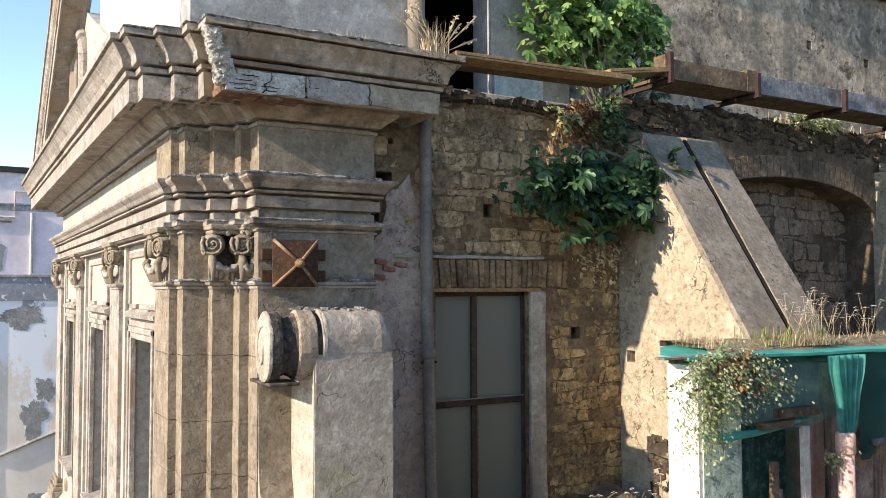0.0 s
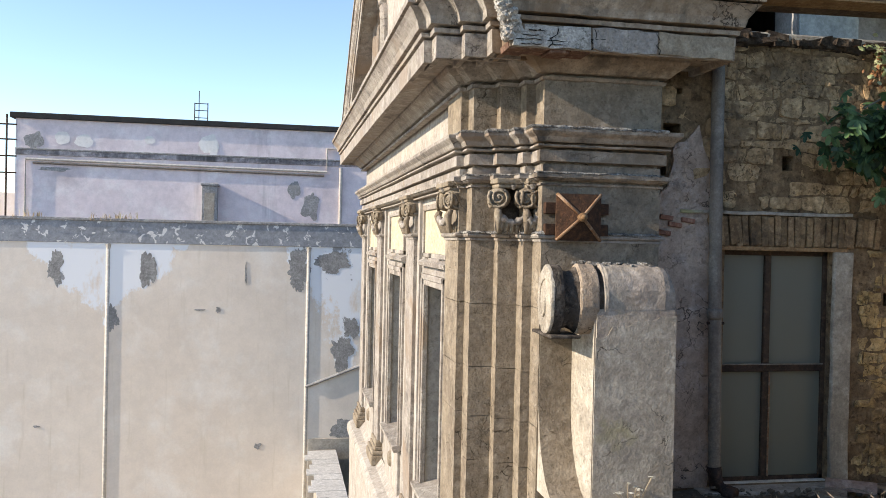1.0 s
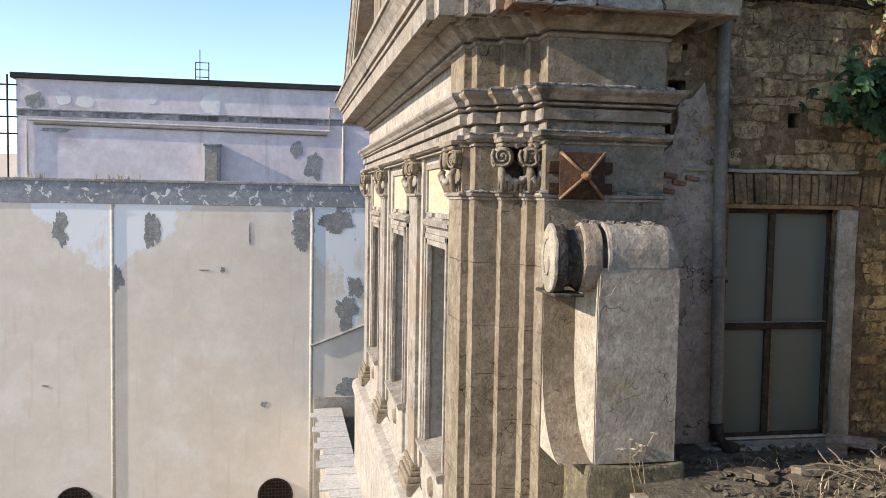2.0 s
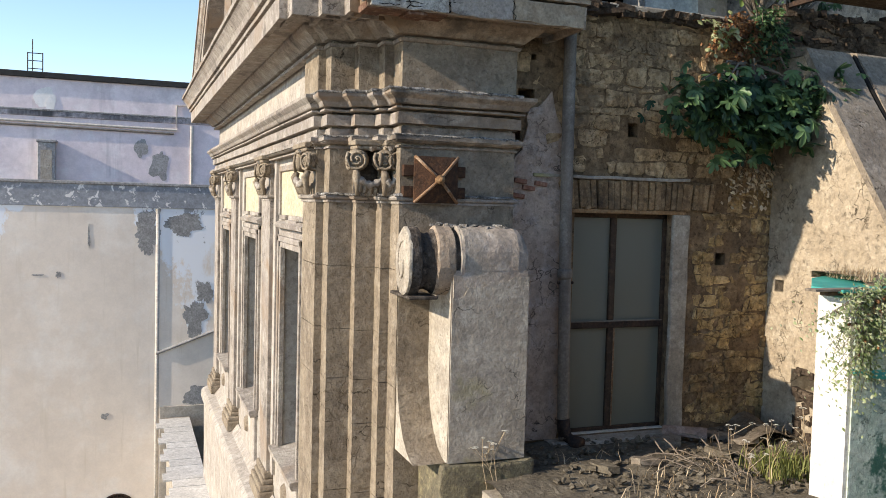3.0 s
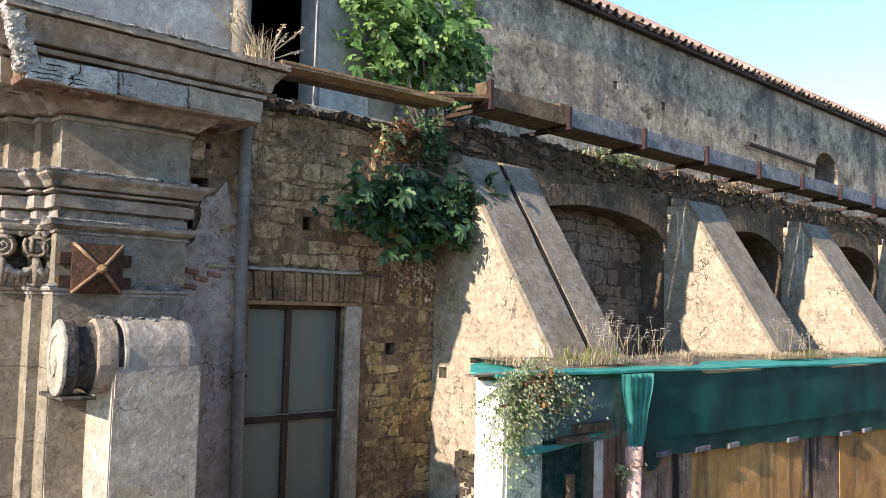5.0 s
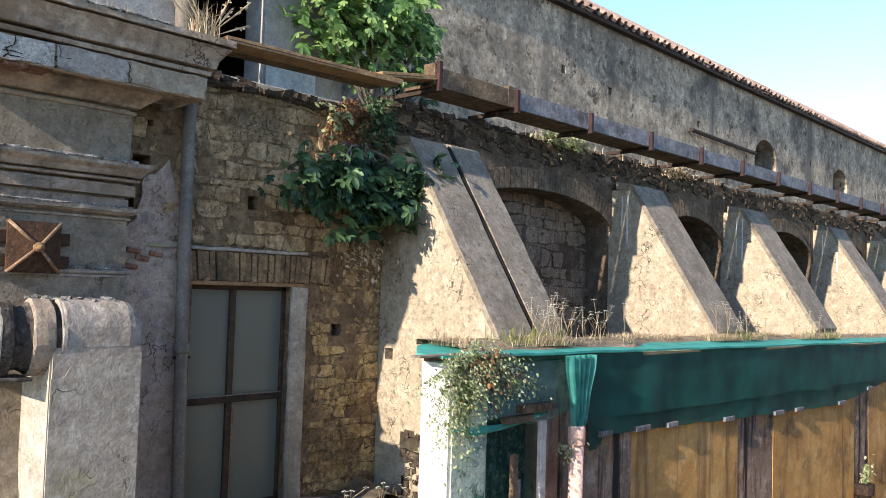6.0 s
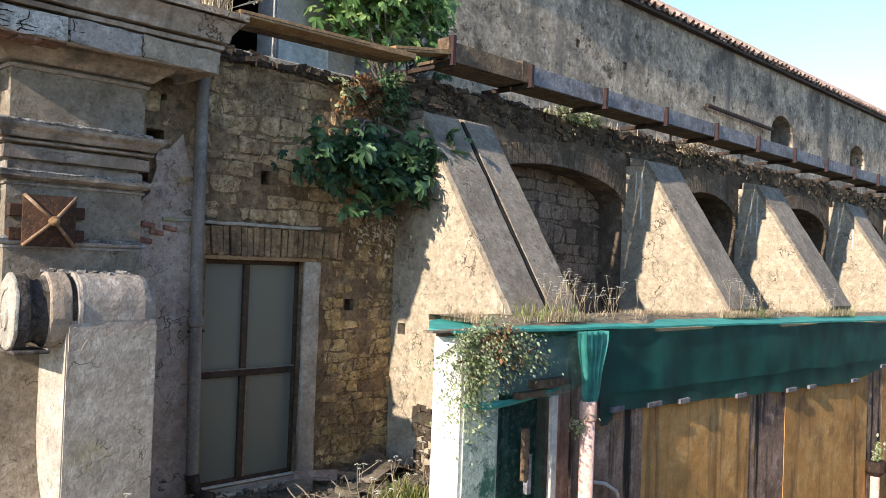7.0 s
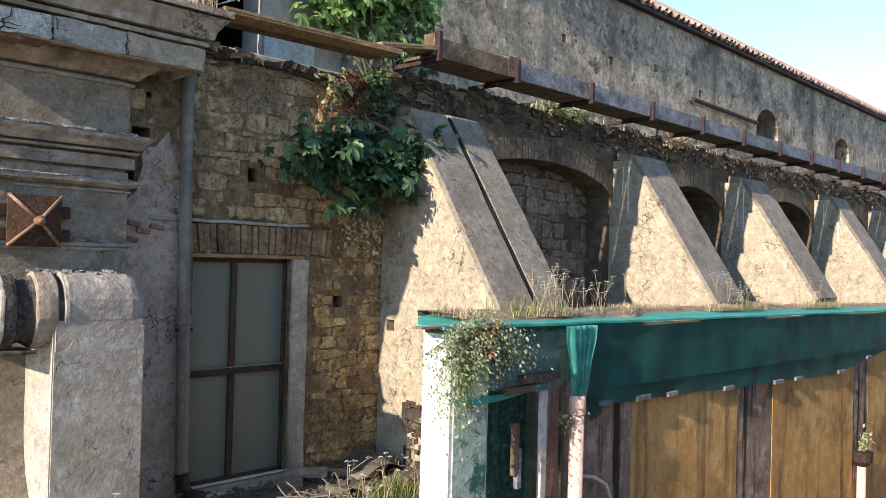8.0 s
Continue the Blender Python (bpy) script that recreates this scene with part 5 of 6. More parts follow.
for x0, x1, y0, mat, z1 in ((6.42, 7.62, YS, mould_plaster, 1.45), (7.62, 8.15, YS + 0.003, ochre_plaster, 1.43), (8.15, 10.15, YS - 0.004, ochre_plaster, 1.42), (10.15, 11.25, YS + 0.002, mould_plaster, 1.40), (11.25, 14.55, YS - 0.004, ochre_plaster, 1.38), (14.55, 15.3, YS + 0.002, mould_plaster, 1.36), (15.3, 19.0, YS, ochre_plaster, 1.33), (19.0, 30.0, YS + 0.02, mould_plaster, 1.2)):
    part("wall_bay", boxed(x0, y0, -6.9, x1, YS + 0.30, z1), mat, shed)
part("panel", boxed(6.05, YS + 0.06, -6.9, 6.42, YS + 0.30, 1.02), brown_panel, shed)
part("panel", boxed(5.25, YS + 0.10, 1.00, 6.60, YS + 0.14, 1.46), blue_sheet, shed, "bluish grey sheet panel")
# dark green with pale flecks, behind the netted opening
part("back_wall", boxed(4.95, YS + 0.16, -6.9, 6.05, YS + 0.30, 1.40), surface("dark_green", (0.04, 0.085, 0.066), (0.02, 0.045, 0.036), (0.34, 0.42, 0.36), scale=5, grain=30, bump=0.5), shed)
bm = bmesh.new()
box(bm, 4.85, YS, -6.9, 5.32, YS + 0.31, 1.50)
part("pillar", bm, white_wall, shed, "white limewashed pillar")
part("pillar_coat", boxed(4.885, YS - 0.014, -6.9, 5.29, YS - 0.002, 1.44), surface("mint_coat", (0.60, 0.68, 0.60), (0.42, 0.52, 0.45), (0.70, 0.74, 0.67), scale=3.0, grain=40, bump=0.8, fine=0.6, stain=(0.045, 0.13, 0.10), stain_scale=2.4, stain_at=(0.53, 0.60), crack=3.0, crack_width=0.02), shed, "flaking mint green coat with damp stains")
# roof of sheets under netting
bm = bmesh.new()
rows = []
for k in range(70):
    x = 4.66 + 0.36 * k
    e = eave(x) + 0.012 * noise.noise(Vector((x * 1.7, 0, 0)))
    rows.append([bm.verts.new(v) for v in ((x, YS - 0.10 + 0.03 * noise.noise(Vector((x * 1.3, 3, 0))), e - 0.02), (x, YS - 0.10 + 0.03 * noise.noise(Vector((x * 1.3, 3, 0))), e), (x, min(YS + 0.2, x / 0.993 - 0.03), e + 0.02 * min(1, (x - 4.66) / 0.8)), (x, min(YS + 0.65, x / 0.993), e + 0.06 * min(1, (x - 4.66) / 0.8)), (x, min(YS + 0.65, x / 0.993), e - 0.03), (x, YS - 0.04, e - 0.03))])
for a, b in zip(rows, rows[1:]):
    for i in range(6):
        bm.faces.new((a[i], a[(i + 1) % 6], b[(i + 1) % 6], b[i]))
bm.faces.new(rows[0])
bm.faces.new(rows[-1][::-1])
part("roof_sheet", bm, teal_net, shed, "bright teal netting over the roof sheets")
part("roof_edge", boxed(4.43, YS - 0.08, 1.568, 4.98, YS + 0.02, 1.584), slab_cement, shed, "thin grey end of a roof sheet")
part("roof_batten", boxed(4.56, YS - 0.05, 1.535, 4.98, YS + 0.01, 1.566), old_wood, shed)


def hanging(name, x0, x1, top, bottom, mat, label, depth=0.022, y=YS - 0.06, steps=160, rows_n=8, seed=0.0):
    bm = bmesh.new()
    g = []
    for i in range(steps + 1):
        x = x0 + (x1 - x0) * i / steps
        zt, zb = top(x), bottom(x)
        col = []
        for j in range(rows_n + 1):
            v = j / rows_n
            fold = depth * noise.noise(Vector((x * 2.6 + seed, v * 0.8, seed))) * (0.4 + v) + 0.4 * depth * noise.noise(Vector((x * 9 + seed, v * 1.5, seed)))
            col.append(bm.verts.new((x, y + fold - 0.02 * v, zt + (zb - zt) * v)))
        g.append(col)
    for a, b in zip(g, g[1:]):
        for j in range(rows_n):
            bm.faces.new((a[j], a[j + 1], b[j + 1], b[j]))
    return part(name, bm, mat, shed, label, True)


hanging("netting", 6.72, 28.0, lambda x: eave(x) - 0.03, lambda x: eave(x) - 0.66 - 0.05 * noise.noise(Vector((x * 0.9, 0, 0))), dark_net, "dark green debris netting", seed=1.0)
hanging("netting", 6.75, 28.0, lambda x: eave(x) - 0.35, lambda x: 0.72 - 0.035 * (x - 7.2) * (x < 13.6) - (0.13 if x < 7.0 else 0.0) + (x >= 13.6) * min(0.0, -0.22 + 0.09 * (x - 13.6)) + 0.02 * noise.noise(Vector((x * 2.5, 7, 0))), dark_net, "second layer of green netting", y=YS - 0.035, seed=5.0)
hanging("netting", 4.88, 5.42, lambda x: 0.98 + 0.03 * math.sin(x * 5), lambda x: -1.6, faint_net, "thin green netting over the pillar", y=YS - 0.03, steps=40, seed=9.0)
hanging("netting", 5.36, 6.10, lambda x: 0.98 + 0.03 * math.sin(x * 5), lambda x: -1.6, shade_net, "dark green netting over the opening", y=YS - 0.015, steps=40, seed=19.0)
hanging("netting", 5.0, 6.70, lambda x: eave(x) - 0.03, lambda x: 0.99 + 0.04 * math.sin(x * 4), pale_net, "green netting below the eave", y=YS - 0.045, steps=40, seed=14.0)
bm = bmesh.new()
tube(bm, [(4.84, YS - 0.05, 0.985), (5.1, YS - 0.06, 0.96), (5.45, YS - 0.06, 0.955), (5.8, YS - 0.06, 1.0), (6.1, YS - 0.05, 1.02)], [0.02, 0.035, 0.028, 0.03, 0.012], 8)
rough(bm, 0.012, 12.0, 1)
part("net_roll", bm, teal_net, shed, "rolled teal hem of the netting")
bm = bmesh.new()
n = 22
g = []
for j in range(15):
    v = j / 14
    half = 0.13 * (1 - v) ** 0.8 + 0.075 + 0.012 * math.sin(v * 9.0)
    z = eave(6.6) - 0.03 - 0.66 * v
    g.append([bm.verts.new((6.47 + half * (2 * i / n - 1), YS - 0.13 + 0.045 * math.sin(i * 1.35 + v) * (1 - 0.4 * v), z)) for i in range(n + 1)])
for a, b in zip(g, g[1:]):
    for i in range(n):
        bm.faces.new((a[i], a[i + 1], b[i + 1], b[i]))
part("net_tail", bm, tail_net, shed, "gathered bright teal net end", True)
rr = random.Random(12)
for x, ln in ((7.02, 0.22), (7.72, 0.28), (8.35, 0.22), (9.75, 0.26), (11.28, 0.30), (12.0, 0.25), (13.75, 0.28), (15.1, 0.26), (16.6, 0.3)):
    z = 0.72 - 0.035 * (x - 7.2) * (x < 13.6) - (0.13 if x < 7.0 else 0.0) + (x >= 13.6) * min(0.0, -0.22 + 0.09 * (x - 13.6)) + rr.uniform(0.0, 0.03)
    part("batten", boxed(x - ln / 2, YS - 0.085, z - 0.025, x + ln / 2, YS - 0.045, z + 0.03, bevel=0.006), grey_plank, shed)
for x0, x1, z0, z1, mat in ((5.94, 6.02, -3.0, 0.97, pale_pipe), (5.56, 5.63, 0.28, 0.72, old_wood), (5.61, 5.67, 0.16, 0.50, grey_plank)):
    part("stick", boxed(x0, YS - 0.10, z0, x1, YS - 0.055, z1, bevel=0.006), mat, shed)
for x0, x1, z0, z1 in ((5.62, 6.10, 1.06, 1.13), (5.42, 5.78, 0.985, 1.04)):
    part("crosspiece", boxed(x0, YS - 0.14, z0, x1, YS - 0.06, z1, bevel=0.006), old_wood, shed)
pp = thing("drain_pipe", "faded pink plastic drain pipe against the shed", "pipe", (6.45, YS - 0.12, 0))
bm = bmesh.new()
tube(bm, [(0, 0, -6.9), (0, 0, 0.80)], 0.068, 18)
part("tube", bm, pink_pipe, pp, smooth=True)
bm = bmesh.new()
tube(bm, [(0, 0, 0.70), (0, 0, 0.72), (0, 0, 0.86), (0, 0, 0.88)], [0.07, 0.08, 0.08, 0.07], 18)
part("socket", bm, pink_pipe, pp, smooth=True)
hose = thing("white_hose", "short white cable end curving from the shed", "cable", (6.95, YS - 0.02, -0.02))
bm = bmesh.new()
tube(bm, [(-0.25, 0, 0.10), (-0.1, -0.05, 0.07), (0.05, -0.08, -0.02), (0.16, -0.08, -0.2), (0.2, -0.06, -0.5)], 0.018, 8)
part("cable", bm, pale_pipe, hose, smooth=True)
stub = thing("pipe_stub", "pink pipe stub with a dark funnel against the shed wall", "pipe", (14.65, YS - 0.12, -1.2))
bm = bmesh.new()
tube(bm, [(0, 0, -5.7), (0, 0, 0.15)], 0.07, 12)
part("tube", bm, pink_pipe, stub, smooth=True)
bm = bmesh.new()
tube(bm, [(0, 0, 0.12), (0, 0, 0.2), (0, 0, 0.36)], [0.08, 0.16, 0.17], 12)
part("funnel", bm, dark_iron, stub)

# ---- lane wall and far building ----
lane_y = 21.0
band = tagged(part("trim_lane", boxed(-40, lane_y - 0.03, 1.86, 24, lane_y + 0.02, 2.38, bevel=0.01), grey_band), "grey-blue peeling cement band on top of the lane wall", "trim", kind="structure")
tagged(part("coping_lane", boxed(-40, lane_y - 0.06, 2.38, 24, lane_y + 0.55, 2.45, bevel=0.015), bare_cement), "dark cement coping of the lane wall", "coping", kind="structure")
FLAKES = [(-5.25, 1.25, 0.32, 0.75, 1), (-3.14, 1.25, 0.34, 0.75, 3), (-3.93, 0.05, 0.26, 0.55, 4), (0.42, 1.2, 0.55, 0.9, 5), (1.25, 1.45, 0.75, 0.5, 6), (1.55, -0.8, 0.5, 0.9, 8), (1.75, -0.2, 0.35, 0.5, 9), (1.6, -2.7, 0.5, 0.4, 10), (-0.85, 1.15, 0.05, 0.5, 11), (-1.5, 0.28, 0.14, 0.16, 12), (-1.95, 0.27, 0.25, 0.04, 13), (-0.5, -3.1, 0.16, 0.14, 14), (-5.6, -2.5, 0.12, 0.05, 19)]
for x, z, wd, ht, seed in FLAKES:
    bm = bmesh.new()
    blob(bm, (x, z), wd, ht, lane_y, seed * 1.7, 0.002 + 0.0006 * seed, 110, 0.55)
    tagged(part("flake", bm, bare_cement), "bare grey cement where plaster fell off the lane wall", "plaster patch", "flaked patches", "structure")
for x in (-4.06, 0.67):
    q = thing("lane_pipe", "pale downpipe with a broken terracotta outlet on the lane wall", "pipe", (x, lane_y + 0.025, 0), "downpipes of the lane wall")
    bm = bmesh.new()
    tube(bm, [(0, 0, -6.9), (0, 0, -2.8), (0, 0, 1.85)], 0.055, 10)
    part("tube", bm, pale_pipe, q, smooth=True)
    part("outlet", boxed(-0.06, -0.01, 1.95, 0.06, 0.10, 2.24, bevel=0.02), red_brick, q)
    bm = bmesh.new()
    tube(bm, [(0, 0, 1.72), (0, 0, 1.84)], [0.055, 0.075], 10)
    part("hopper", bm, pale_pipe, q)
q = thing("slant_pipe", "thin slanting pipe on the lane wall", "pipe", (0.65, lane_y - 0.03, -1.64))
bm = bmesh.new()
tube(bm, [(0, 0, 0), (1.25, 0, 0.48), (2.5, 0, 0.95)], 0.035, 8)
part("tube", bm, bare_cement, q)
tagged(part("trim_low", boxed(0.74, lane_y - 0.05, -6.9, 12, lane_y + 0.02, -2.94, bevel=0.01), surface("low_plaster", (0.50, 0.45, 0.39), (0.42, 0.37, 0.31), scale=1.0, grain=20, bump=0.1)), "darker lower plaster of the lane wall", "trim", kind="structure")
for x in (-0.2, -4.95):
    q = thing("vent_grate", "round dark vent grate in the lane wall", "vent", (x, lane_y, -5.42), "vent grates")
    bm = bmesh.new()
    tube(bm, [(0, -0.012, 0), (0, 0.01, 0)], 0.40, 28)
    # near-black disc on the wall, painted shade of the hole behind the grate
    part("backing", bm, void_shade, q)
    bm = bmesh.new()
    tube(bm, [(0.42 * math.cos(a), -0.02, 0.42 * math.sin(a)) for a in (math.tau * k / 28 for k in range(29))], 0.02, 6)
    part("ring", bm, dark_iron, q)
    for k in range(-4, 5):
        hh = math.sqrt(max(0.0, 0.16 - (k * 0.085) ** 2))
        part("bar", boxed(k * 0.085 - 0.012, -0.03, -hh, k * 0.085 + 0.012, -0.014, hh), dark_iron, q)
        part("bar", boxed(-hh, -0.036, k * 0.085 - 0.012, hh, -0.031, k * 0.085 + 0.012), dark_iron, q)

far_y = 27.0
tagged(part("roof_edge_far", boxed(-8.05, far_y - 0.10, 5.50, 24, 33, 5.67, bevel=0.02), black_roof), "dark flat roof edge of the far building", "roof", kind="structure")
for z, e, h, mat in ((4.40, 0.03, 0.16, mould_trim), (4.56, 0.055, 0.05, bare_cement)):
    tagged(part("trim_far", boxed(-7.9, far_y - e, z, 24, far_y + 0.01, z + h, bevel=0.01), mat), "stained string course on the far building", "trim", kind="structure")
q = thing("far_pipes", "two thin pipes running along the far building", "pipe", (0, far_y - 0.045, 0))
for pts, r in (([(-7.6, 0, 2.5), (-7.6, 0, 4.28), (1.38, 0, 4.20), (1.38, 0, 4.95), (1.9, 0, 4.95)], 0.035), ([(-7.4, 0, 4.17), (1.3, 0, 4.08)], 0.03), ([(1.83, 0, 2.4), (1.83, 0, 4.35)], 0.05)):
    bm = bmesh.new()
    tube(bm, pts, r, 8)
    part("tube", bm, pale_pipe if r > 0.032 else pipe_paint, q)
q = thing("vent_shaft", "grey cement vent shaft with cap before the far building", "chimney", (-2.21, far_y - 0.25, 2.4))
part("shaft", boxed(-0.23, -0.2, 0, 0.23, 0.25, 1.22, bevel=0.015), bare_cement, q)
part("cap", boxed(-0.27, -0.24, 1.22, 0.27, 0.25, 1.30, bevel=0.02), bare_cement, q)
part("door", boxed(-0.15, -0.21, 0.12, 0.15, -0.19, 1.0), cement, q)
q = thing("antenna_ladder", "small metal ladder and aerial on the flat roof", "antenna", (-2.6, far_y + 0.4, 5.66))
for x in (-0.18, 0.22):
    bm = bmesh.new()
    tube(bm, [(x, 0, 0), (x, 0, 0.62)], 0.018, 6)
    part("upright", bm, dark_iron, q)
for z in (0.15, 0.38, 0.60):
    bm = bmesh.new()
    tube(bm, [(-0.18, 0, z), (0.22, 0, z)], 0.014, 6)
    part("rung", bm, dark_iron, q)
bm = bmesh.new()
tube(bm, [(-0.05, 0, 0), (-0.05, 0, 1.0)], 0.015, 6)
part("mast", bm, dark_iron, q)
for x, z, wd, ht, seed in ((-6.6, 4.95, 0.42, 0.42, 31), (-5.95, 4.88, 0.52, 0.4, 32), (-4.05, 5.0, 0.3, 0.26, 33), (-2.3, 4.95, 0.55, 0.6, 34), (-2.15, 4.7, 0.25, 0.5, 38)):
    bm = bmesh.new()
    blob(bm, (x, z), wd, ht, far_y, seed, 0.004 + 0.002 * (seed - 30), 30, 0.22)
    tagged(part("flake", bm, pale_flake), "pale filled patch on the far building", "plaster patch", "flaked patches", "structure")
for x, z, wd, ht, seed in ((0.9, 3.1, 0.5, 0.9, 41), (0.35, 3.6, 0.35, 0.5, 42), (-7.4, 4.85, 0.5, 0.5, 43), (-6.8, 4.0, 0.8, 0.12, 44)):
    bm = bmesh.new()
    blob(bm, (x, z), wd, ht, far_y, seed, 0.004 + 0.003 * (seed - 40), 30, 0.4)
    tagged(part("flake", bm, bare_cement), "grey bare patch on the far building", "plaster patch", "flaked patches", "structure")
q = thing("roof_rail", "thin dark rail at the end of the far building", "rail", (-8.15, far_y, 3.6))
for z in (0.25, 0.75, 1.25, 1.7):
    bm = bmesh.new()
    tube(bm, [(-0.6, 0, z), (0.28, 0, z)], 0.025, 6)
    part("bar", bm, dark_iron, q)
bm = bmesh.new()
tube(bm, [(0, 0, -1.2), (0, 0, 2.0)], 0.03, 6)
part("post", bm, dark_iron, q)
tagged(part("wall_distant", boxed(-30, 34, -6.9, -7.0, 40, 3.55), back_plaster), "pale distant building", "wall", kind="structure")
# added wall behind the camera, unseen: blocks low sky and bounces warm light
tagged(part("wall_behind", boxed(-4, -3.6, -6.9, 40, -3.0, 4.2), surface("bounce_plaster", (0.64, 0.53, 0.40), (0.56, 0.46, 0.34), scale=1.0, grain=20, bump=0.1)), "added unseen wall behind the camera, for sky blocking and bounce", "wall", kind="structure")


# ---- plants ----
def leaf_fig(bm, at, size, turn):
    """A lobed fig leaf of five fingers, slightly cupped."""
    half = [(0.14, -0.12), (0.32, -0.08), (0.45, 0.08), (0.40, 0.21), (0.25, 0.25), (0.42, 0.42), (0.44, 0.60), (0.30, 0.66), (0.16, 0.50), (0.17, 0.74), (0.09, 0.92)]
    outline = [(0.0, -0.04)] + half + [(0.0, 0.97)] + [(-x, y) for x, y in reversed(half)]
    m = Matrix.Translation(at) @ turn @ Matrix.Scale(size, 4)
    hub = bm.verts.new(m @ Vector((0, 0.2, 0.0)))
    ring = [bm.verts.new(m @ Vector((x, y, -0.55 * (x * x + (y - 0.2) ** 2)))) for x, y in outline]
    for i in range(len(ring)):
        bm.faces.new((hub, ring[i], ring[(i + 1) % len(ring)]))


def leaf_small(bm, at, size, turn):
    m = Matrix.Translation(at) @ turn @ Matrix.Scale(size, 4)
    v = [bm.verts.new(m @ Vector(p)) for p in ((0, 0, 0), (0.28, 0.35, -0.06), (0.2, 0.75, -0.12), (0, 1.0, -0.2), (-0.2, 0.75, -0.12), (-0.28, 0.35, -0.06), (0, 0.45, 0.03))]
    for i in range(6):
        bm.faces.new((v[6], v[i], v[(i + 1) % 6]))


def any_turn(r, tilt=55, toward=None):
    return pose(0, 0, 0, r.uniform(-tilt, tilt) + (50 if toward else 0), r.uniform(-tilt, tilt), r.uniform(0, 360) if not toward else r.uniform(-80, 80) + toward)


def bush(label, root, centre, radii, count, size, seed, leaf=leaf_fig, mat=fig_leaf, stems=16, category="fig tree", ragged=0.55, front=True):
    r = random.Random(seed)
    t = thing("fig_bush" if leaf is leaf_fig else "climbing_plant", label, category, root)
    root, centre = Vector(root), Vector(centre)
    tips, stalks = [], []
    for k in range(stems):
        while True:
            q = Vector((r.uniform(-1, 1), r.uniform(-1, 1), r.uniform(-1, 1)))
            if 0.2 < q.length < 1:
                break
        tip = centre + Vector((q.x * radii[0], q.y * radii[1], q.z * radii[2])) - root
        mid = tip * 0.5 + Vector((r.uniform(-0.1, 0.1), r.uniform(-0.1, 0.05), r.uniform(0.0, 0.15)))
        thick = 1.0 if leaf is leaf_fig else 0.28
        bm = bmesh.new()
        tube(bm, [(0, 0, 0), mid * 0.6, mid, tip], [0.022 * thick, 0.016 * thick, 0.011 * thick, 0.005 * thick], 6)
        part("stem", bm, bark, t)
        tips.append(tip)
        stalks.append((mid, tip))
    bm = bmesh.new()
    made = 0
    while made < count:
        q = Vector((r.gauss(0, 0.5), r.gauss(0, 0.5), r.gauss(0, 0.5)))
        if q.length > 1.15:
            continue
        shape = 1 + ragged * noise.noise(q.normalized() * 2.3 + Vector((seed, 0, 0)))
        at = centre - root + Vector((q.x * radii[0], q.y * radii[1], q.z * radii[2])) * shape
        if made % 3 == 0:
            at = r.choice(tips) + Vector((r.gauss(0, 0.09), r.gauss(0, 0.09), r.gauss(0, 0.09)))
        if leaf is leaf_small and made % 5:
            mid, tip = r.choice(stalks)
            u = r.uniform(0.1, 1.0)
            at = mid * (2 * u) if u < 0.5 else mid.lerp(tip, 2 * u - 1)
            at = at + Vector((r.gauss(0, 0.022), r.gauss(0, 0.022), r.gauss(0, 0.022)))
        if at.y + root.y > YW - 0.03 and front:
            at.y = YW - 0.03 - root.y - r.uniform(0, 0.15)
        turn = pose(0, 0, 0, r.gauss(-34, 24), r.gauss(0, 22), r.gauss(0, 50) + 180)
        leaf(bm, at, size * r.uniform(0.6, 1.25), turn)
        made += 1
    part("crown", bm, mat, t)
    return t


bush("leafy green fig bush growing out of the rubble wall", (5.62, 6.60, 3.55), (5.34, 6.24, 3.05), (1.0, 0.28, 0.34), 600, 0.155, 3, stems=22)
bush("leafy green fig shoots hanging over the buttress edge", (5.75, 6.55, 3.35), (6.20, 6.15, 3.16), (0.34, 0.2, 0.22), 110, 0.15, 11, stems=6)
bush("sunlit bright green fig tree on top of the wall", (5.85, 6.75, 3.97), (5.80, 6.80, 4.98), (0.95, 0.42, 0.68), 1100, 0.15, 5, stems=22, front=False, mat=fig_leaf_young)
bush("small green fig shoots beside the walkway", (6.4, 6.9, 4.05), (6.75, 6.95, 4.55), (0.5, 0.25, 0.22), 110, 0.12, 7, stems=8, front=False)
bush("yellow-green shoots on the wall below the planks", (5.2, 6.60, 3.75), (5.15, 6.45, 3.80), (0.28, 0.14, 0.24), 120, 0.07, 9, leaf=leaf_small, mat=vine_leaf, stems=6, category="weed")
bush("rust-brown withered creeper on the rubble wall", (5.45, 6.60, 3.75), (5.36, 6.47, 3.74), (0.40, 0.12, 0.32), 800, 0.055, 13, leaf=leaf_small, mat=dead_leaf, stems=26, category="creeper")
bush("dry dangling creeper stems under the fig bush", (5.65, 6.60, 2.75), (5.60, 6.44, 2.42), (0.40, 0.16, 0.32), 700, 0.05, 15, leaf=leaf_small, mat=dry_grass, stems=40, category="creeper")
bush("dark tangled creeper between the planks and the fig", (5.75, 6.60, 4.0), (5.72, 6.44, 3.68), (0.36, 0.14, 0.34), 900, 0.06, 37, leaf=leaf_small, mat=fig_leaf, stems=30, category="creeper")
bush("half withered creeper with green and brown leaves over the shed corner", (5.0, 4.42, 1.56), (5.02, 4.33, 1.34), (0.80, 0.14, 0.26), 3000, 0.032, 17, leaf=leaf_small, mat=vine_leaf, stems=56, category="creeper", front=False)
bush("trailing creeper stems hanging down the white pillar", (4.95, 4.40, 1.35), (4.76, 4.36, 1.08), (0.36, 0.10, 0.36), 1300, 0.030, 19, leaf=leaf_small, mat=vine_leaf, stems=24, category="creeper", front=False)
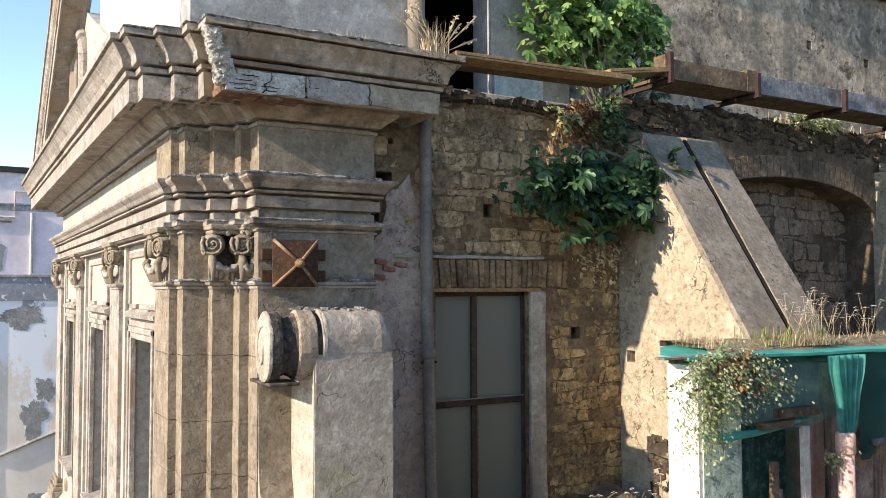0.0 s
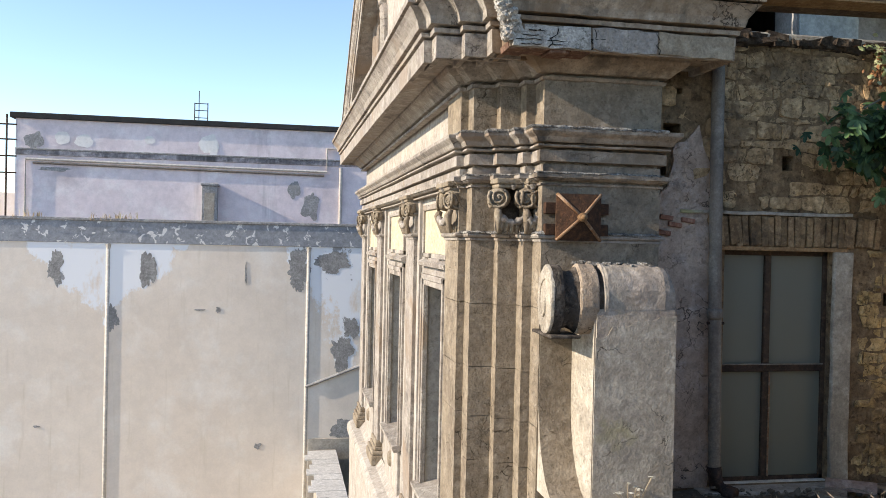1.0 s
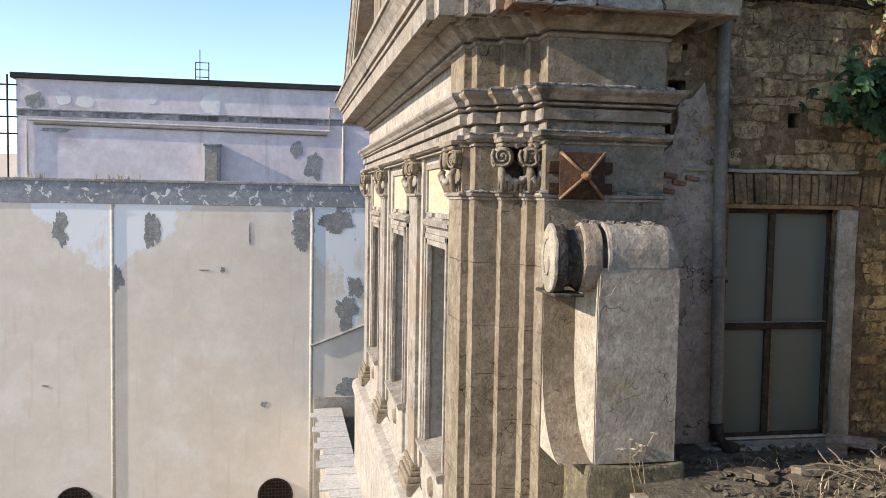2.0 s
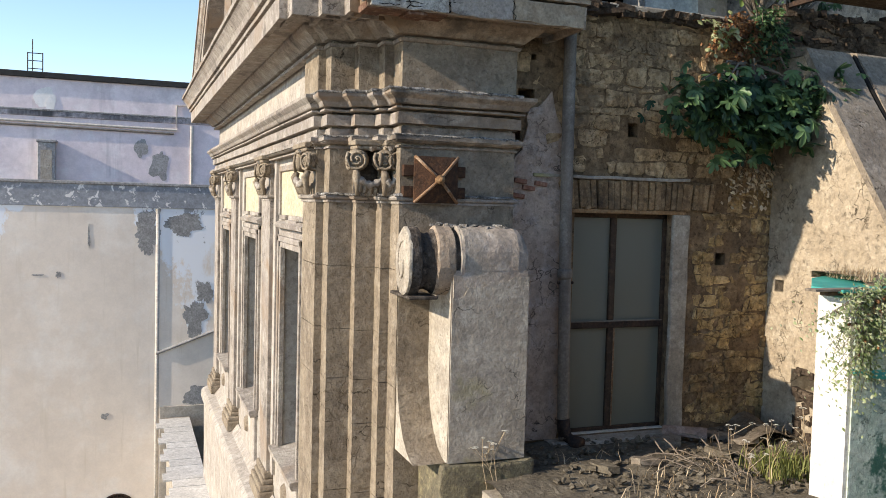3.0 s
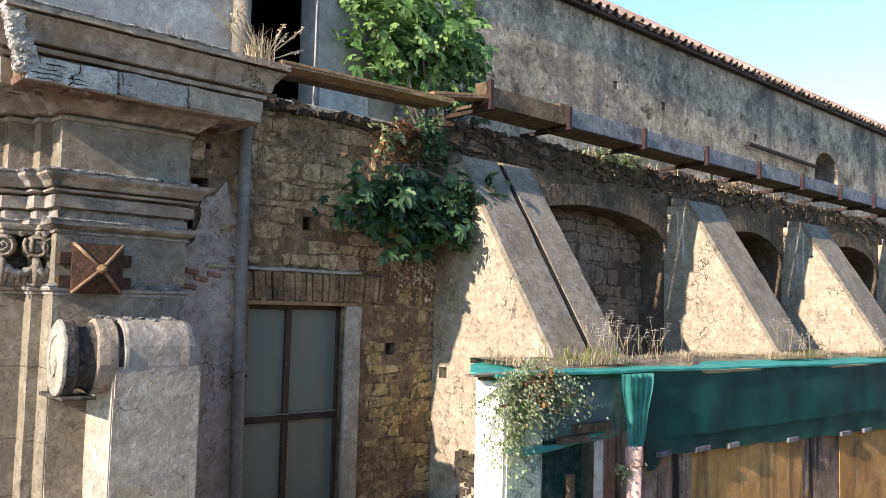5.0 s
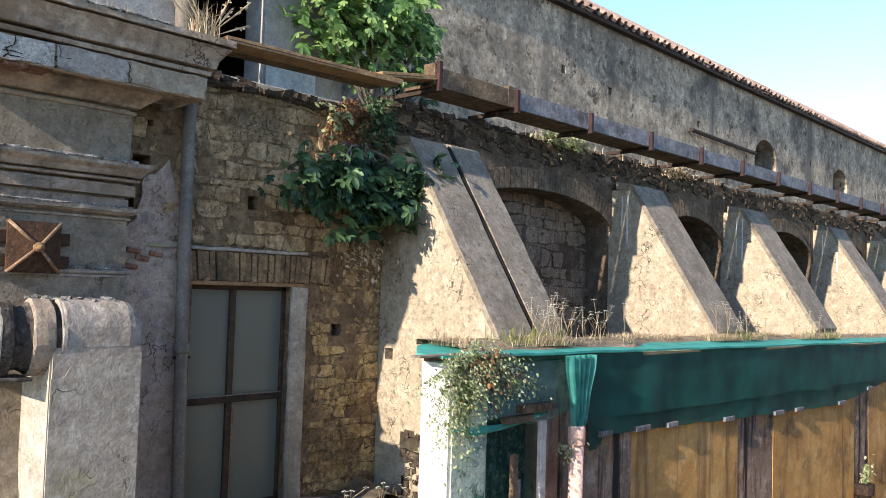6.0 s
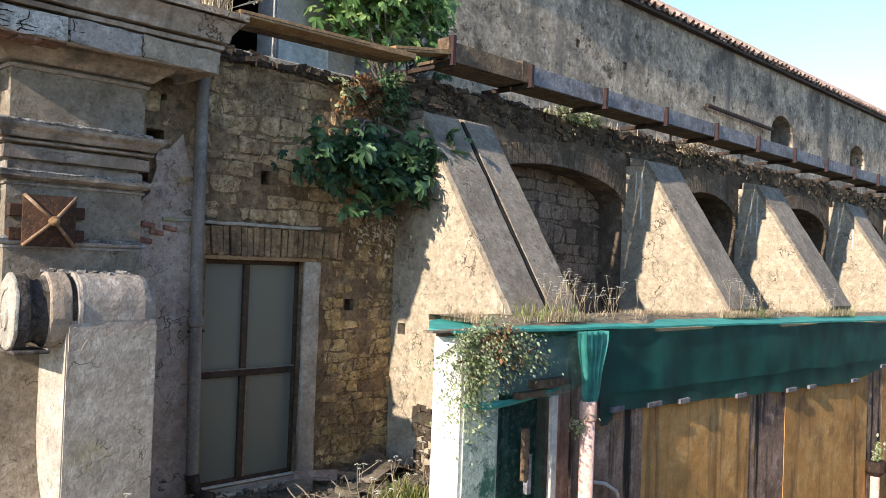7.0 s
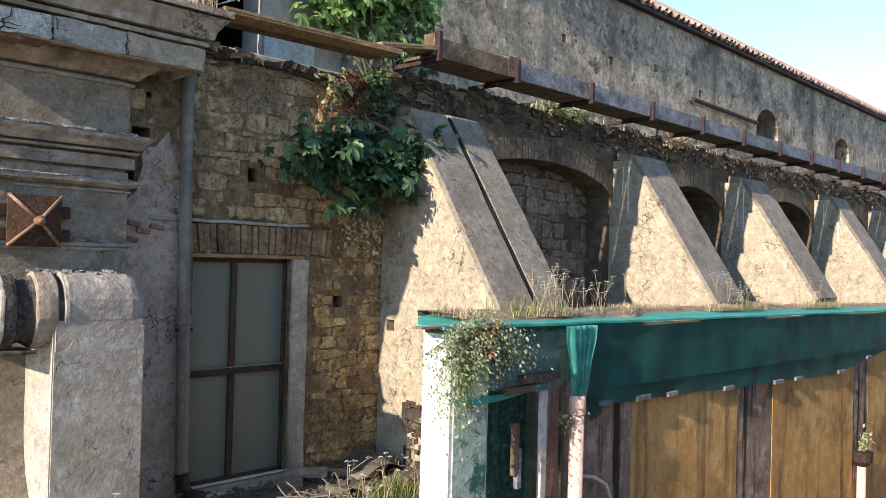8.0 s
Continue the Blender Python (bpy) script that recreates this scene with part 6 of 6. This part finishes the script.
bush("red-brown withered leaves in the creeper", (5.2, 4.40, 1.55), (5.15, 4.30, 1.38), (0.60, 0.09, 0.20), 300, 0.045, 23, leaf=leaf_small, mat=dead_leaf, stems=12, category="creeper", front=False)
bush("pale green weeds sprawling on the arcade wall", (9.1, 6.62, 4.06), (9.2, 6.5, 4.14), (0.75, 0.12, 0.10), 420, 0.06, 33, leaf=leaf_small, mat=vine_leaf, stems=34, category="weed", front=False)
bush("dry pale weeds hanging from the arcade wall", (12.3, 6.62, 4.06), (12.4, 6.5, 4.08), (0.7, 0.12, 0.14), 300, 0.06, 35, leaf=leaf_small, mat=dry_grass, stems=30, category="weed", front=False)
bush("small green weed rooted behind the pink pipe", (6.34, 4.44, 0.60), (6.33, 4.40, 0.64), (0.06, 0.03, 0.12), 70, 0.04, 25, leaf=leaf_small, mat=vine_leaf, stems=8, category="weed", front=False)
bush("small weed on the pipe funnel", (14.65, 4.38, -0.85), (14.65, 4.33, -0.62), (0.2, 0.1, 0.22), 120, 0.06, 27, leaf=leaf_small, mat=vine_leaf, stems=8, category="weed", front=False)


def blades(name, label, spots, count, height, mat, seed, width=0.006, lean=0.45, category="grass"):
    """Grass over a list of rectangles (x0, x1, y0, y1, z of the ground as a function)."""
    r = random.Random(seed)
    vs, fs = [], []
    for x0, x1, y0, y1, ground in spots:
        for _ in range(count):
            x, y = r.uniform(x0, x1), r.uniform(y0, y1)
            if 1.5 * noise.noise(Vector((x * 1.6, y * 2.0, seed))) + r.uniform(-0.35, 0.35) < 0.0:
                continue
            h = height * r.uniform(0.35, 1.25)
            a, q = r.uniform(0, math.tau), r.uniform(0.1, lean)
            d = Vector((math.cos(a) * q * h, math.sin(a) * q * h, 0))
            s = Vector((-math.sin(a), math.cos(a), 0)) * width * r.uniform(0.6, 1.4)
            o = Vector((x, y, ground(x) - 0.01))
            up = Vector((0, 0, 1))
            i = len(vs)
            vs += [o - s, o + s, o + d * 0.35 + up * h * 0.6 + s * 0.7, o + d * 0.35 + up * h * 0.6 - s * 0.7, o + d + up * h * (1 - 0.3 * q)]
            fs += [(i, i + 1, i + 2, i + 3), (i + 3, i + 2, i + 4)]
    me = bpy.data.meshes.new(name)
    me.from_pydata([tuple(v) for v in vs], [], fs)
    me.materials.append(mat)
    return tagged(new(name, me), label, category, kind="stuff")


def roof_top(x):
    return eave(x) + 0.05


blades("dry_grass", "straw-coloured dry grass on the shed roof", [(5.1, 6.6, 4.56, 5.0, roof_top), (6.2, 7.9, 4.6, 5.05, roof_top), (7.9, 9.9, 4.85, 5.1, roof_top), (9.9, 11.4, 4.68, 5.0, roof_top), (11.4, 13.0, 4.9, 5.1, roof_top), (12.8, 14.6, 4.7, 5.0, roof_top), (14.6, 26.0, 4.85, 5.1, roof_top)], 2600, 0.11, dry_grass, 1, 0.0028, 2.2)
blades("tall_dry_grass", "taller tangled dry stalks on the shed roof", [(5.9, 7.6, 4.6, 4.95, roof_top), (9.6, 11.2, 4.6, 5.0, roof_top), (12.6, 14.4, 4.6, 5.0, roof_top)], 70, 0.20, dry_grass, 2, 0.002, 0.9)
blades("green_grass", "green weeds on the shed roof", [(5.75, 6.25, 4.6, 4.95, roof_top), (6.3, 6.7, 4.6, 4.9, roof_top), (10.6, 11.1, 4.6, 5.0, roof_top), (13.5, 14.2, 4.6, 5.0, roof_top)], 90, 0.20, green_grass, 4, 0.004, 0.9)
bm = bmesh.new()
rows = []
for k in range(60):
    x = 5.1 + 0.36 * k
    h = 0.018 + 0.03 * noise.noise(Vector((x * 1.4, 0, 0)))
    rows.append([bm.verts.new(v) for v in ((x, YS + (0.06 if x < 8 else 0.26) + 0.09 * noise.noise(Vector((x * 2.3, 5, 0))), roof_top(x) - 0.055), (x, YS + (0.2 if x < 8 else 0.36), roof_top(x) + h), (x, YS + 0.46, roof_top(x) + h * 1.4), (x, YS + 0.64, roof_top(x) + 0.03), (x, YS + 0.64, roof_top(x) - 0.02))])
for a, b in zip(rows, rows[1:]):
    for i in range(4):
        bm.faces.new((a[i], a[i + 1], b[i + 1], b[i]))
tagged(part("roof_soil", bm, surface("dry_soil", (0.36, 0.28, 0.19), (0.23, 0.17, 0.11), (0.46, 0.37, 0.25), scale=6, grain=60, bump=1.0, fine=0.8)), "dry soil and litter lying on the shed roof", "soil", kind="stuff")
blades("dry_grass", "dry straw tufts on the cornice", [(3.30, 3.52, 5.92, 6.05, lambda x: 4.04)], 130, 0.30, dry_grass, 6, 0.004, 0.8)
blades("dry_grass", "thin dry grass along the cornice top", [(2.3, 2.75, 5.95, 6.15, lambda x: 4.04), (2.75, 3.25, 6.05, 6.25, lambda x: 4.05)], 70, 0.14, dry_grass, 8, 0.003, 0.7)
blades("dry_grass", "dry weeds along the top of the arcade wall", [(8.2, 10.2, 6.45, 6.65, lambda x: 4.08), (10.5, 14.0, 6.5, 6.65, lambda x: 4.08)], 90, 0.14, dry_grass, 9, 0.006, 0.9)
blades("green_grass", "green weeds growing from the terrace rubble", [(4.75, 5.3, 5.0, 5.55, lambda x: -0.02)], 420, 0.20, green_grass, 10, 0.007, 0.7)
blades("dry_grass", "dry straw lying on the terrace", [(3.3, 5.9, 4.6, 6.2, lambda x: -0.02)], 420, 0.14, dry_grass, 12, 0.004, 1.6)
blades("green_grass", "small plants in the lane wall coping", [(-3.9, -3.4, 20.9, 21.2, lambda x: 2.44), (-4.6, -4.0, 20.9, 21.1, lambda x: 2.40), (-6.2, -5.5, 20.9, 21.2, lambda x: 2.44)], 60, 0.2, dry_grass, 14, 0.012, 0.7)
blades("green_grass", "tiny weeds on the facade cornice", [(1.02, 1.15, 8.9, 9.5, lambda x: 4.03), (1.02, 1.12, 13.2, 13.6, lambda x: 4.03)], 60, 0.13, green_grass, 16, 0.008, 0.8)


def umbel(x, y, z, h, seed):
    r = random.Random(seed)
    t = thing("wild_flower", "thin dry stalk with small white flower heads", "wild flower", (x, y, z), "white umbel flowers")
    bm = bmesh.new()
    top = Vector((r.uniform(-0.12, 0.12), r.uniform(-0.08, 0.08), h))
    tube(bm, [(0, 0, 0), top * 0.5 + Vector((r.uniform(-0.03, 0.03), 0, 0)), top], [0.003, 0.0025, 0.002], 5)
    heads = [top]
    for k in range(r.randint(1, 4)):
        b = top * r.uniform(0.45, 0.8)
        e = b + Vector((r.uniform(-0.16, 0.16), r.uniform(-0.08, 0.08), r.uniform(0.08, 0.2)))
        tube(bm, [b, e], 0.0018, 4)
        heads.append(e)
    part("stalk", bm, dry_grass, t)
    for hd in heads:
        bm = bmesh.new()
        for k in range(14):
            a, q = r.uniform(0, math.tau), r.uniform(0.0, 0.026)
            s = r.uniform(0.006, 0.011)
            c = hd + Vector((q * math.cos(a), q * math.sin(a), 0.012 - q * 0.3))
            vs = [bm.verts.new(c + Vector((s * math.cos(u), s * math.sin(u), r.uniform(-0.003, 0.003)))) for u in (0, 1.57, 3.14, 4.71)]
            bm.faces.new(vs)
        part("flower_head", bm, petal, t)
    return t


rr = random.Random(31)
for k in range(34):
    x = rr.choice((rr.uniform(6.1, 7.7), rr.uniform(6.4, 7.4), rr.uniform(10.2, 11.4), rr.uniform(12.8, 14.2)))
    umbel(x, rr.uniform(4.6, 4.95), roof_top(x), rr.uniform(0.16, 0.46), 100 + k)
for k in range(7):
    umbel(rr.uniform(4.2, 5.4), rr.uniform(4.9, 5.5), -0.03, rr.uniform(0.25, 0.5), 200 + k)
for k in range(3):
    umbel(rr.uniform(2.6, 2.95), 5.80, -0.1, rr.uniform(0.25, 0.4), 260 + k)

# dead wand of a weed on the cornice
q = thing("dry_weed", "dry weed with feathery seed heads on the cornice", "weed", (3.42, 5.95, 4.04))
rr = random.Random(41)
for k in range(9):
    bm = bmesh.new()
    a = rr.uniform(-1.2, 1.3) if k else 1.25
    h = rr.uniform(0.3, 0.5)
    pts = [Vector((math.sin(a) * h * u * 1.1, rr.uniform(-0.02, 0.02), math.cos(a * 0.8) * h * u)) for u in (0, 0.35, 0.7, 1.0)]
    tube(bm, pts, [0.004, 0.004, 0.009, 0.004], 5)
    for j in range(10):
        c = pts[2].lerp(pts[3], rr.random())
        leaf_small(bm, c, 0.035, any_turn(rr, 80))
    part("stalk", bm, dry_grass, q)

# ---- terrace debris ----
q = thing("ridge_tile", "broken terracotta half-round tile lying by the sill", "roof tile", (5.02, 6.40, 0.02))
bm = bmesh.new()
n = 8
rows = [[bm.verts.new((rad * math.cos(math.pi * k / n), u, rad * math.sin(math.pi * k / n))) for k in range(n + 1)] for u, rad in ((0, 0.085), (0.40, 0.075), (0.40, 0.062), (0, 0.07))]
for a, b in zip(rows, rows[1:] + rows[:1]):
    for k in range(n):
        bm.faces.new((a[k], a[k + 1], b[k + 1], b[k]))
bmesh.ops.transform(bm, matrix=pose(0, -0.18, 0, 0, 0, 52), verts=bm.verts[:])
part("shell", bm, tile_mat, q)
rr = random.Random(51)
for k in range(10):
    q = thing("stone_slab", "flat broken slab of dark slate on the terrace", "rubble", (rr.uniform(3.5, 5.7), rr.uniform(5.3, 6.3), 0.0), "broken slabs")
    bm = bmesh.new()
    m = rr.randint(5, 7)
    ring = [(rr.uniform(0.07, 0.19) * math.cos(math.tau * i / m), rr.uniform(0.06, 0.15) * math.sin(math.tau * i / m)) for i in range(m)]
    prism(bm, ring, "z", -0.02, rr.uniform(0.015, 0.045))
    part("slab", bm, rr.choice((terrace_mat, slab_cement)), q)
    q.rotation_euler = (rr.uniform(-0.15, 0.15), rr.uniform(-0.15, 0.15), rr.uniform(0, 3))
bm = bmesh.new()
for k in range(420):
    s = rr.uniform(0.008, 0.03)
    box(bm, -s, -s * 0.7, -s * 0.4, s, s * 0.7, s * 0.5, m=pose(rr.uniform(3.1, 5.95), rr.uniform(4.8, 6.5), 0.0, rr.uniform(-40, 40), rr.uniform(-40, 40), rr.uniform(0, 180)))
tagged(part("rubble", bm, terrace_mat), "small stones and mortar crumbs on the terrace", "rubble", kind="stuff")
for k in range(22):
    q = thing("dry_twig", "bare curved twig lying on the terrace", "twig", (rr.uniform(3.9, 5.4), rr.uniform(5.0, 6.0), 0.01), "dry twigs")
    bm = bmesh.new()
    a, ln = rr.uniform(0, math.tau), rr.uniform(0.25, 0.6)
    tube(bm, [(math.cos(a) * ln * u, math.sin(a) * ln * u, 0.01 + 0.10 * math.sin(math.pi * u) * rr.uniform(0.3, 1.2)) for u in (0, 0.25, 0.5, 0.75, 1)], [0.006, 0.006, 0.005, 0.004, 0.002], 5)
    part("stem", bm, bark, q)
q = thing("roofing_sheet", "dark curled sheet of roofing felt against the buttress", "sheet", (5.75, 6.25, 0.0))
bm = bmesh.new()
g = [[bm.verts.new((-0.45 + 0.08 * i + 0.02 * j, -0.30 + 0.10 * j, 0.03 + 0.14 * math.sin(i * 0.55) * (0.5 + 0.1 * j))) for j in range(6)] for i in range(9)]
for a, b in zip(g, g[1:]):
    for j in range(5):
        bm.faces.new((a[j], a[j + 1], b[j + 1], b[j]))
bmesh.ops.solidify(bm, geom=bm.faces[:], thickness=0.012)
part("sheet", bm, slab_cement, q)

# white broken edge and crumbs of the cornice
q = thing("cornice_break", "broken white plaster lumps on the cornice corner", "broken plaster", (1.50, 5.86, 3.6))
rr = random.Random(61)
for k in range(90):
    s = rr.uniform(0.012, 0.042)
    bm = bmesh.new()
    bmesh.ops.create_icosphere(bm, subdivisions=2, radius=s)
    u = rr.random()
    for v in bm.verts:
        v.co = Vector((v.co.x * 1.3, v.co.y * 0.8, v.co.z * 0.9)) + noise.noise_vector(v.co * 34 + Vector((k, 0, 0))) * s * 0.7
    prof = [(0.0, 0.0), (0.0, 0.13), (-0.04, 0.18), (-0.07, 0.27), (-0.11, 0.36)]
    i = min(3, int(u * 4))
    f = u * 4 - i
    off, z = prof[i][0] + (prof[i + 1][0] - prof[i][0]) * f, prof[i][1] + (prof[i + 1][1] - prof[i][1]) * f
    side = rr.uniform(-0.01, 0.06) if k % 2 else 0.0
    bmesh.ops.translate(bm, verts=bm.verts[:], vec=(0.115 + off + side, 0.115 + off + (0.0 if side else rr.uniform(0.0, 0.07)), z))
    part("lump", bm, lime_white, q)


# ---- masonry pieces ----
def rubble(parent, x0, x1, z0, z1, y, skip, seed, mat, course=0.135, length=0.25, proud=(-0.006, 0.018), keep=1.0):
    """Irregular stones in wavering courses, each with its own outline, roughly flush with the mortar."""
    r = random.Random(seed)
    rows = max(2, round((z1 - z0) / course))
    heights = [z0 + (z1 - z0) * (k + (r.uniform(-0.36, 0.36) if 0 < k < rows else 0)) / rows for k in range(rows + 1)]

    def level(k, x):
        return heights[k] + 0.060 * noise.noise(Vector((x * 2.2, k * 3.7, seed)))

    for k in range(rows):
        x = x0 - r.uniform(0, 0.1)
        lean = 0.0
        while x < x1:
            w = length * r.choice((0.35, 0.55, 0.8, 1.1, 1.5)) * r.uniform(0.85, 1.15)
            nxt = r.uniform(-0.045, 0.045)
            gap = r.uniform(-0.001, 0.008)
            corners = [(x + gap, level(k, x) + gap), (x + w - gap, level(k, x + w) + gap), (x + w + nxt - gap, level(k + 1, x + w) - gap), (x + lean + gap, level(k + 1, x) - gap)]
            cx, cz = sum(c[0] for c in corners) / 4, sum(c[1] for c in corners) / 4
            if r.random() < keep and not any(a - w * 0.45 < cx < b + w * 0.45 and c - course * 0.42 < cz < d + course * 0.42 for a, b, c, d in skip):
                ring = []
                for i in range(4):
                    a, b = Vector(corners[i]), Vector(corners[(i + 1) % 4])
                    for f in (0.12, 0.5, 0.88):
                        q = a.lerp(b, f)
                        ring.append(q + Vector((r.uniform(-1, 1), r.uniform(-1, 1))) * 0.011)
                bm = bmesh.new()
                p, tip = r.uniform(*proud), r.uniform(-0.06, 0.06)
                mid = Vector((cx, cz))
                outer = [bm.verts.new((q.x - cx, 0.03, q.y - cz)) for q in ring]
                face = [bm.verts.new(((q.x - cx) * 0.96, -p + tip * (q.x - cx) + r.uniform(-0.005, 0.005), (q.y - cz) * 0.945)) for q in ring]
                hub = bm.verts.new((0, -p - r.uniform(-0.004, 0.012), 0))
                m = len(ring)
                for i in range(m):
                    bm.faces.new((outer[i], outer[(i + 1) % m], face[(i + 1) % m], face[i]))
                    bm.faces.new((face[i], face[(i + 1) % m], hub))
                t = new("stone", mesh_of("stone", bm, mat))
                t.parent = parent
                t.location = (cx, y, cz)
            x += w
            lean = nxt


SKIP = [(OPEN_X0 - 0.02, 5.08, -0.1, 2.40), (3.0, 3.62, 0.0, 2.4)] + [(x - w / 2, x + w / 2, z - h / 2, z + h / 2) for x, z, w, h in HOLES]
rubble(wall, 3.66, 6.0, 2.42, 3.90, YW, SKIP, 5, rubble_stone, course=0.125, length=0.20, keep=0.95)
rubble(wall, 5.09, 6.0, 0.02, 2.42, YW, SKIP + [(5.0, 5.4, 2.1, 2.4)], 6, ochre_stone, course=0.105, length=0.15)
rubble(wall, 3.08, 3.55, 2.35, 3.45, YW, SKIP, 7, rubble_stone, keep=0.6)
BRICKS = []
for k in range(4):
    bm = bmesh.new()
    box(bm, -0.5, -0.5, -0.5, 0.5, 0.5, 0.5, bevel=0.06)
    rough(bm, 0.05, 2.0, k)
    BRICKS.append(mesh_of("brick", bm, brick_mat))
ARCH_BRICKS = []
for me in BRICKS:
    me = me.copy()
    me.materials[0] = arch_brick
    ARCH_BRICKS.append(me)
rr = random.Random(71)
for k in range(27):
    x = 3.66 + 0.062 * k + rr.uniform(-0.008, 0.008)
    b = new("brick", BRICKS[k % 4])
    b.parent = wall
    lean = (x - 4.5) * 9
    b.matrix_basis = pose(x, YW + 0.02 - rr.uniform(0.0, 0.012), 2.235 + rr.uniform(-0.008, 0.008), 0, lean, 0) @ Matrix.Diagonal((0.055, 0.10, 0.262 + rr.uniform(-0.01, 0.01), 1))
for x, z in ((3.22, 2.33), (3.30, 2.27), (3.20, 2.20), (3.42, 2.31)):
    bm = bmesh.new()
    box(bm, -0.06, -0.03, -0.02, 0.06, 0.03, 0.02, bevel=0.006)
    b = new("brick", mesh_of("brick", bm, red_brick))
    b.parent = wall
    b.matrix_basis = pose(x, YW - 0.02, z, 0, 8, 0)

infill = bpy.data.objects["wall_recess"]
rubble(infill, 7.15, 11.0, 1.5, 3.62, YW + 0.415, [(9.1, 9.2, 2.3, 2.45), (10.0, 10.12, 2.6, 2.72)], 8, surface("infill_stone", (0.345, 0.25, 0.182), (0.21, 0.15, 0.11), (0.41, 0.32, 0.24), scale=4, grain=40, bump=1.0, fine=1.0, island=0.22, stain=(0.09, 0.07, 0.055), stain_scale=1.0, stain_at=(0.55, 0.72), pit=0.7), course=0.16, length=0.28)

arcade = bpy.data.objects["wall_arcade"]
for x0, x1, s, c in ARCHES[:3]:
    pts = arch_outline(x0, x1, s, c, 44)
    for a, b in zip(pts, pts[1:]):
        u, v = Vector(a), Vector(b)
        d = v - u
        out = Vector((-d.y, d.x)).normalized()
        mid = (u + v) / 2 + out * 0.13
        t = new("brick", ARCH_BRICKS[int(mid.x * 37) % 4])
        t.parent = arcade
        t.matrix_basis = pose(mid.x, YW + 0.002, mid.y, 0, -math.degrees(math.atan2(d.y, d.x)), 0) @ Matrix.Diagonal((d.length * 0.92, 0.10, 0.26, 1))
# ragged rubble at the head of the arcade wall
bm = bmesh.new()
rr = random.Random(81)
for k in range(900):
    x = 6.05 + 20 * rr.random() ** 1.4
    z = rr.uniform(3.80, 4.12) + 0.05 * noise.noise(Vector((x * 1.5, 0, 0)))
    if any(a < x < b and z < sp + (c - sp) * math.sqrt(max(0, 1 - ((x - (a + b) / 2) / ((b - a) / 2)) ** 2)) + 0.3 for a, b, sp, c in ARCHES):
        continue
    w, h = rr.uniform(0.05, 0.24), rr.uniform(0.025, 0.075)
    i = len(bm.verts)
    made = bmesh.ops.create_cube(bm, size=1.0, matrix=pose(x, YW + 0.03 + rr.uniform(-0.03, 0.03), z, rr.uniform(-14, 14), rr.uniform(-18, 18), rr.uniform(-14, 14)) @ Matrix.Diagonal((w, 0.16, h, 1)))["verts"]
    for v in made:
        v.co += noise.noise_vector(v.co * 9) * 0.025
tagged(part("rubble_crest", bm, dark_rubble), "ragged dark rubble crest of the arcade wall", "rubble", kind="stuff")
bm = bmesh.new()
rr = random.Random(83)
for k in range(260):
    x = rr.uniform(3.1, 6.05)
    made = bmesh.ops.create_cube(bm, size=1.0, matrix=pose(x, YW + 0.05 + rr.uniform(-0.04, 0.08), 3.905 + rr.uniform(-0.04, 0.03), rr.uniform(-15, 15), rr.uniform(-15, 15), rr.uniform(-15, 15)) @ Matrix.Diagonal((rr.uniform(0.08, 0.26), 0.15, rr.uniform(0.03, 0.07), 1)))["verts"]
    for v in made:
        v.co += noise.noise_vector(v.co * 9) * 0.02
tagged(part("rubble_crest", bm, dark_rubble), "ragged dark rubble crest of the window wall", "rubble", kind="stuff")
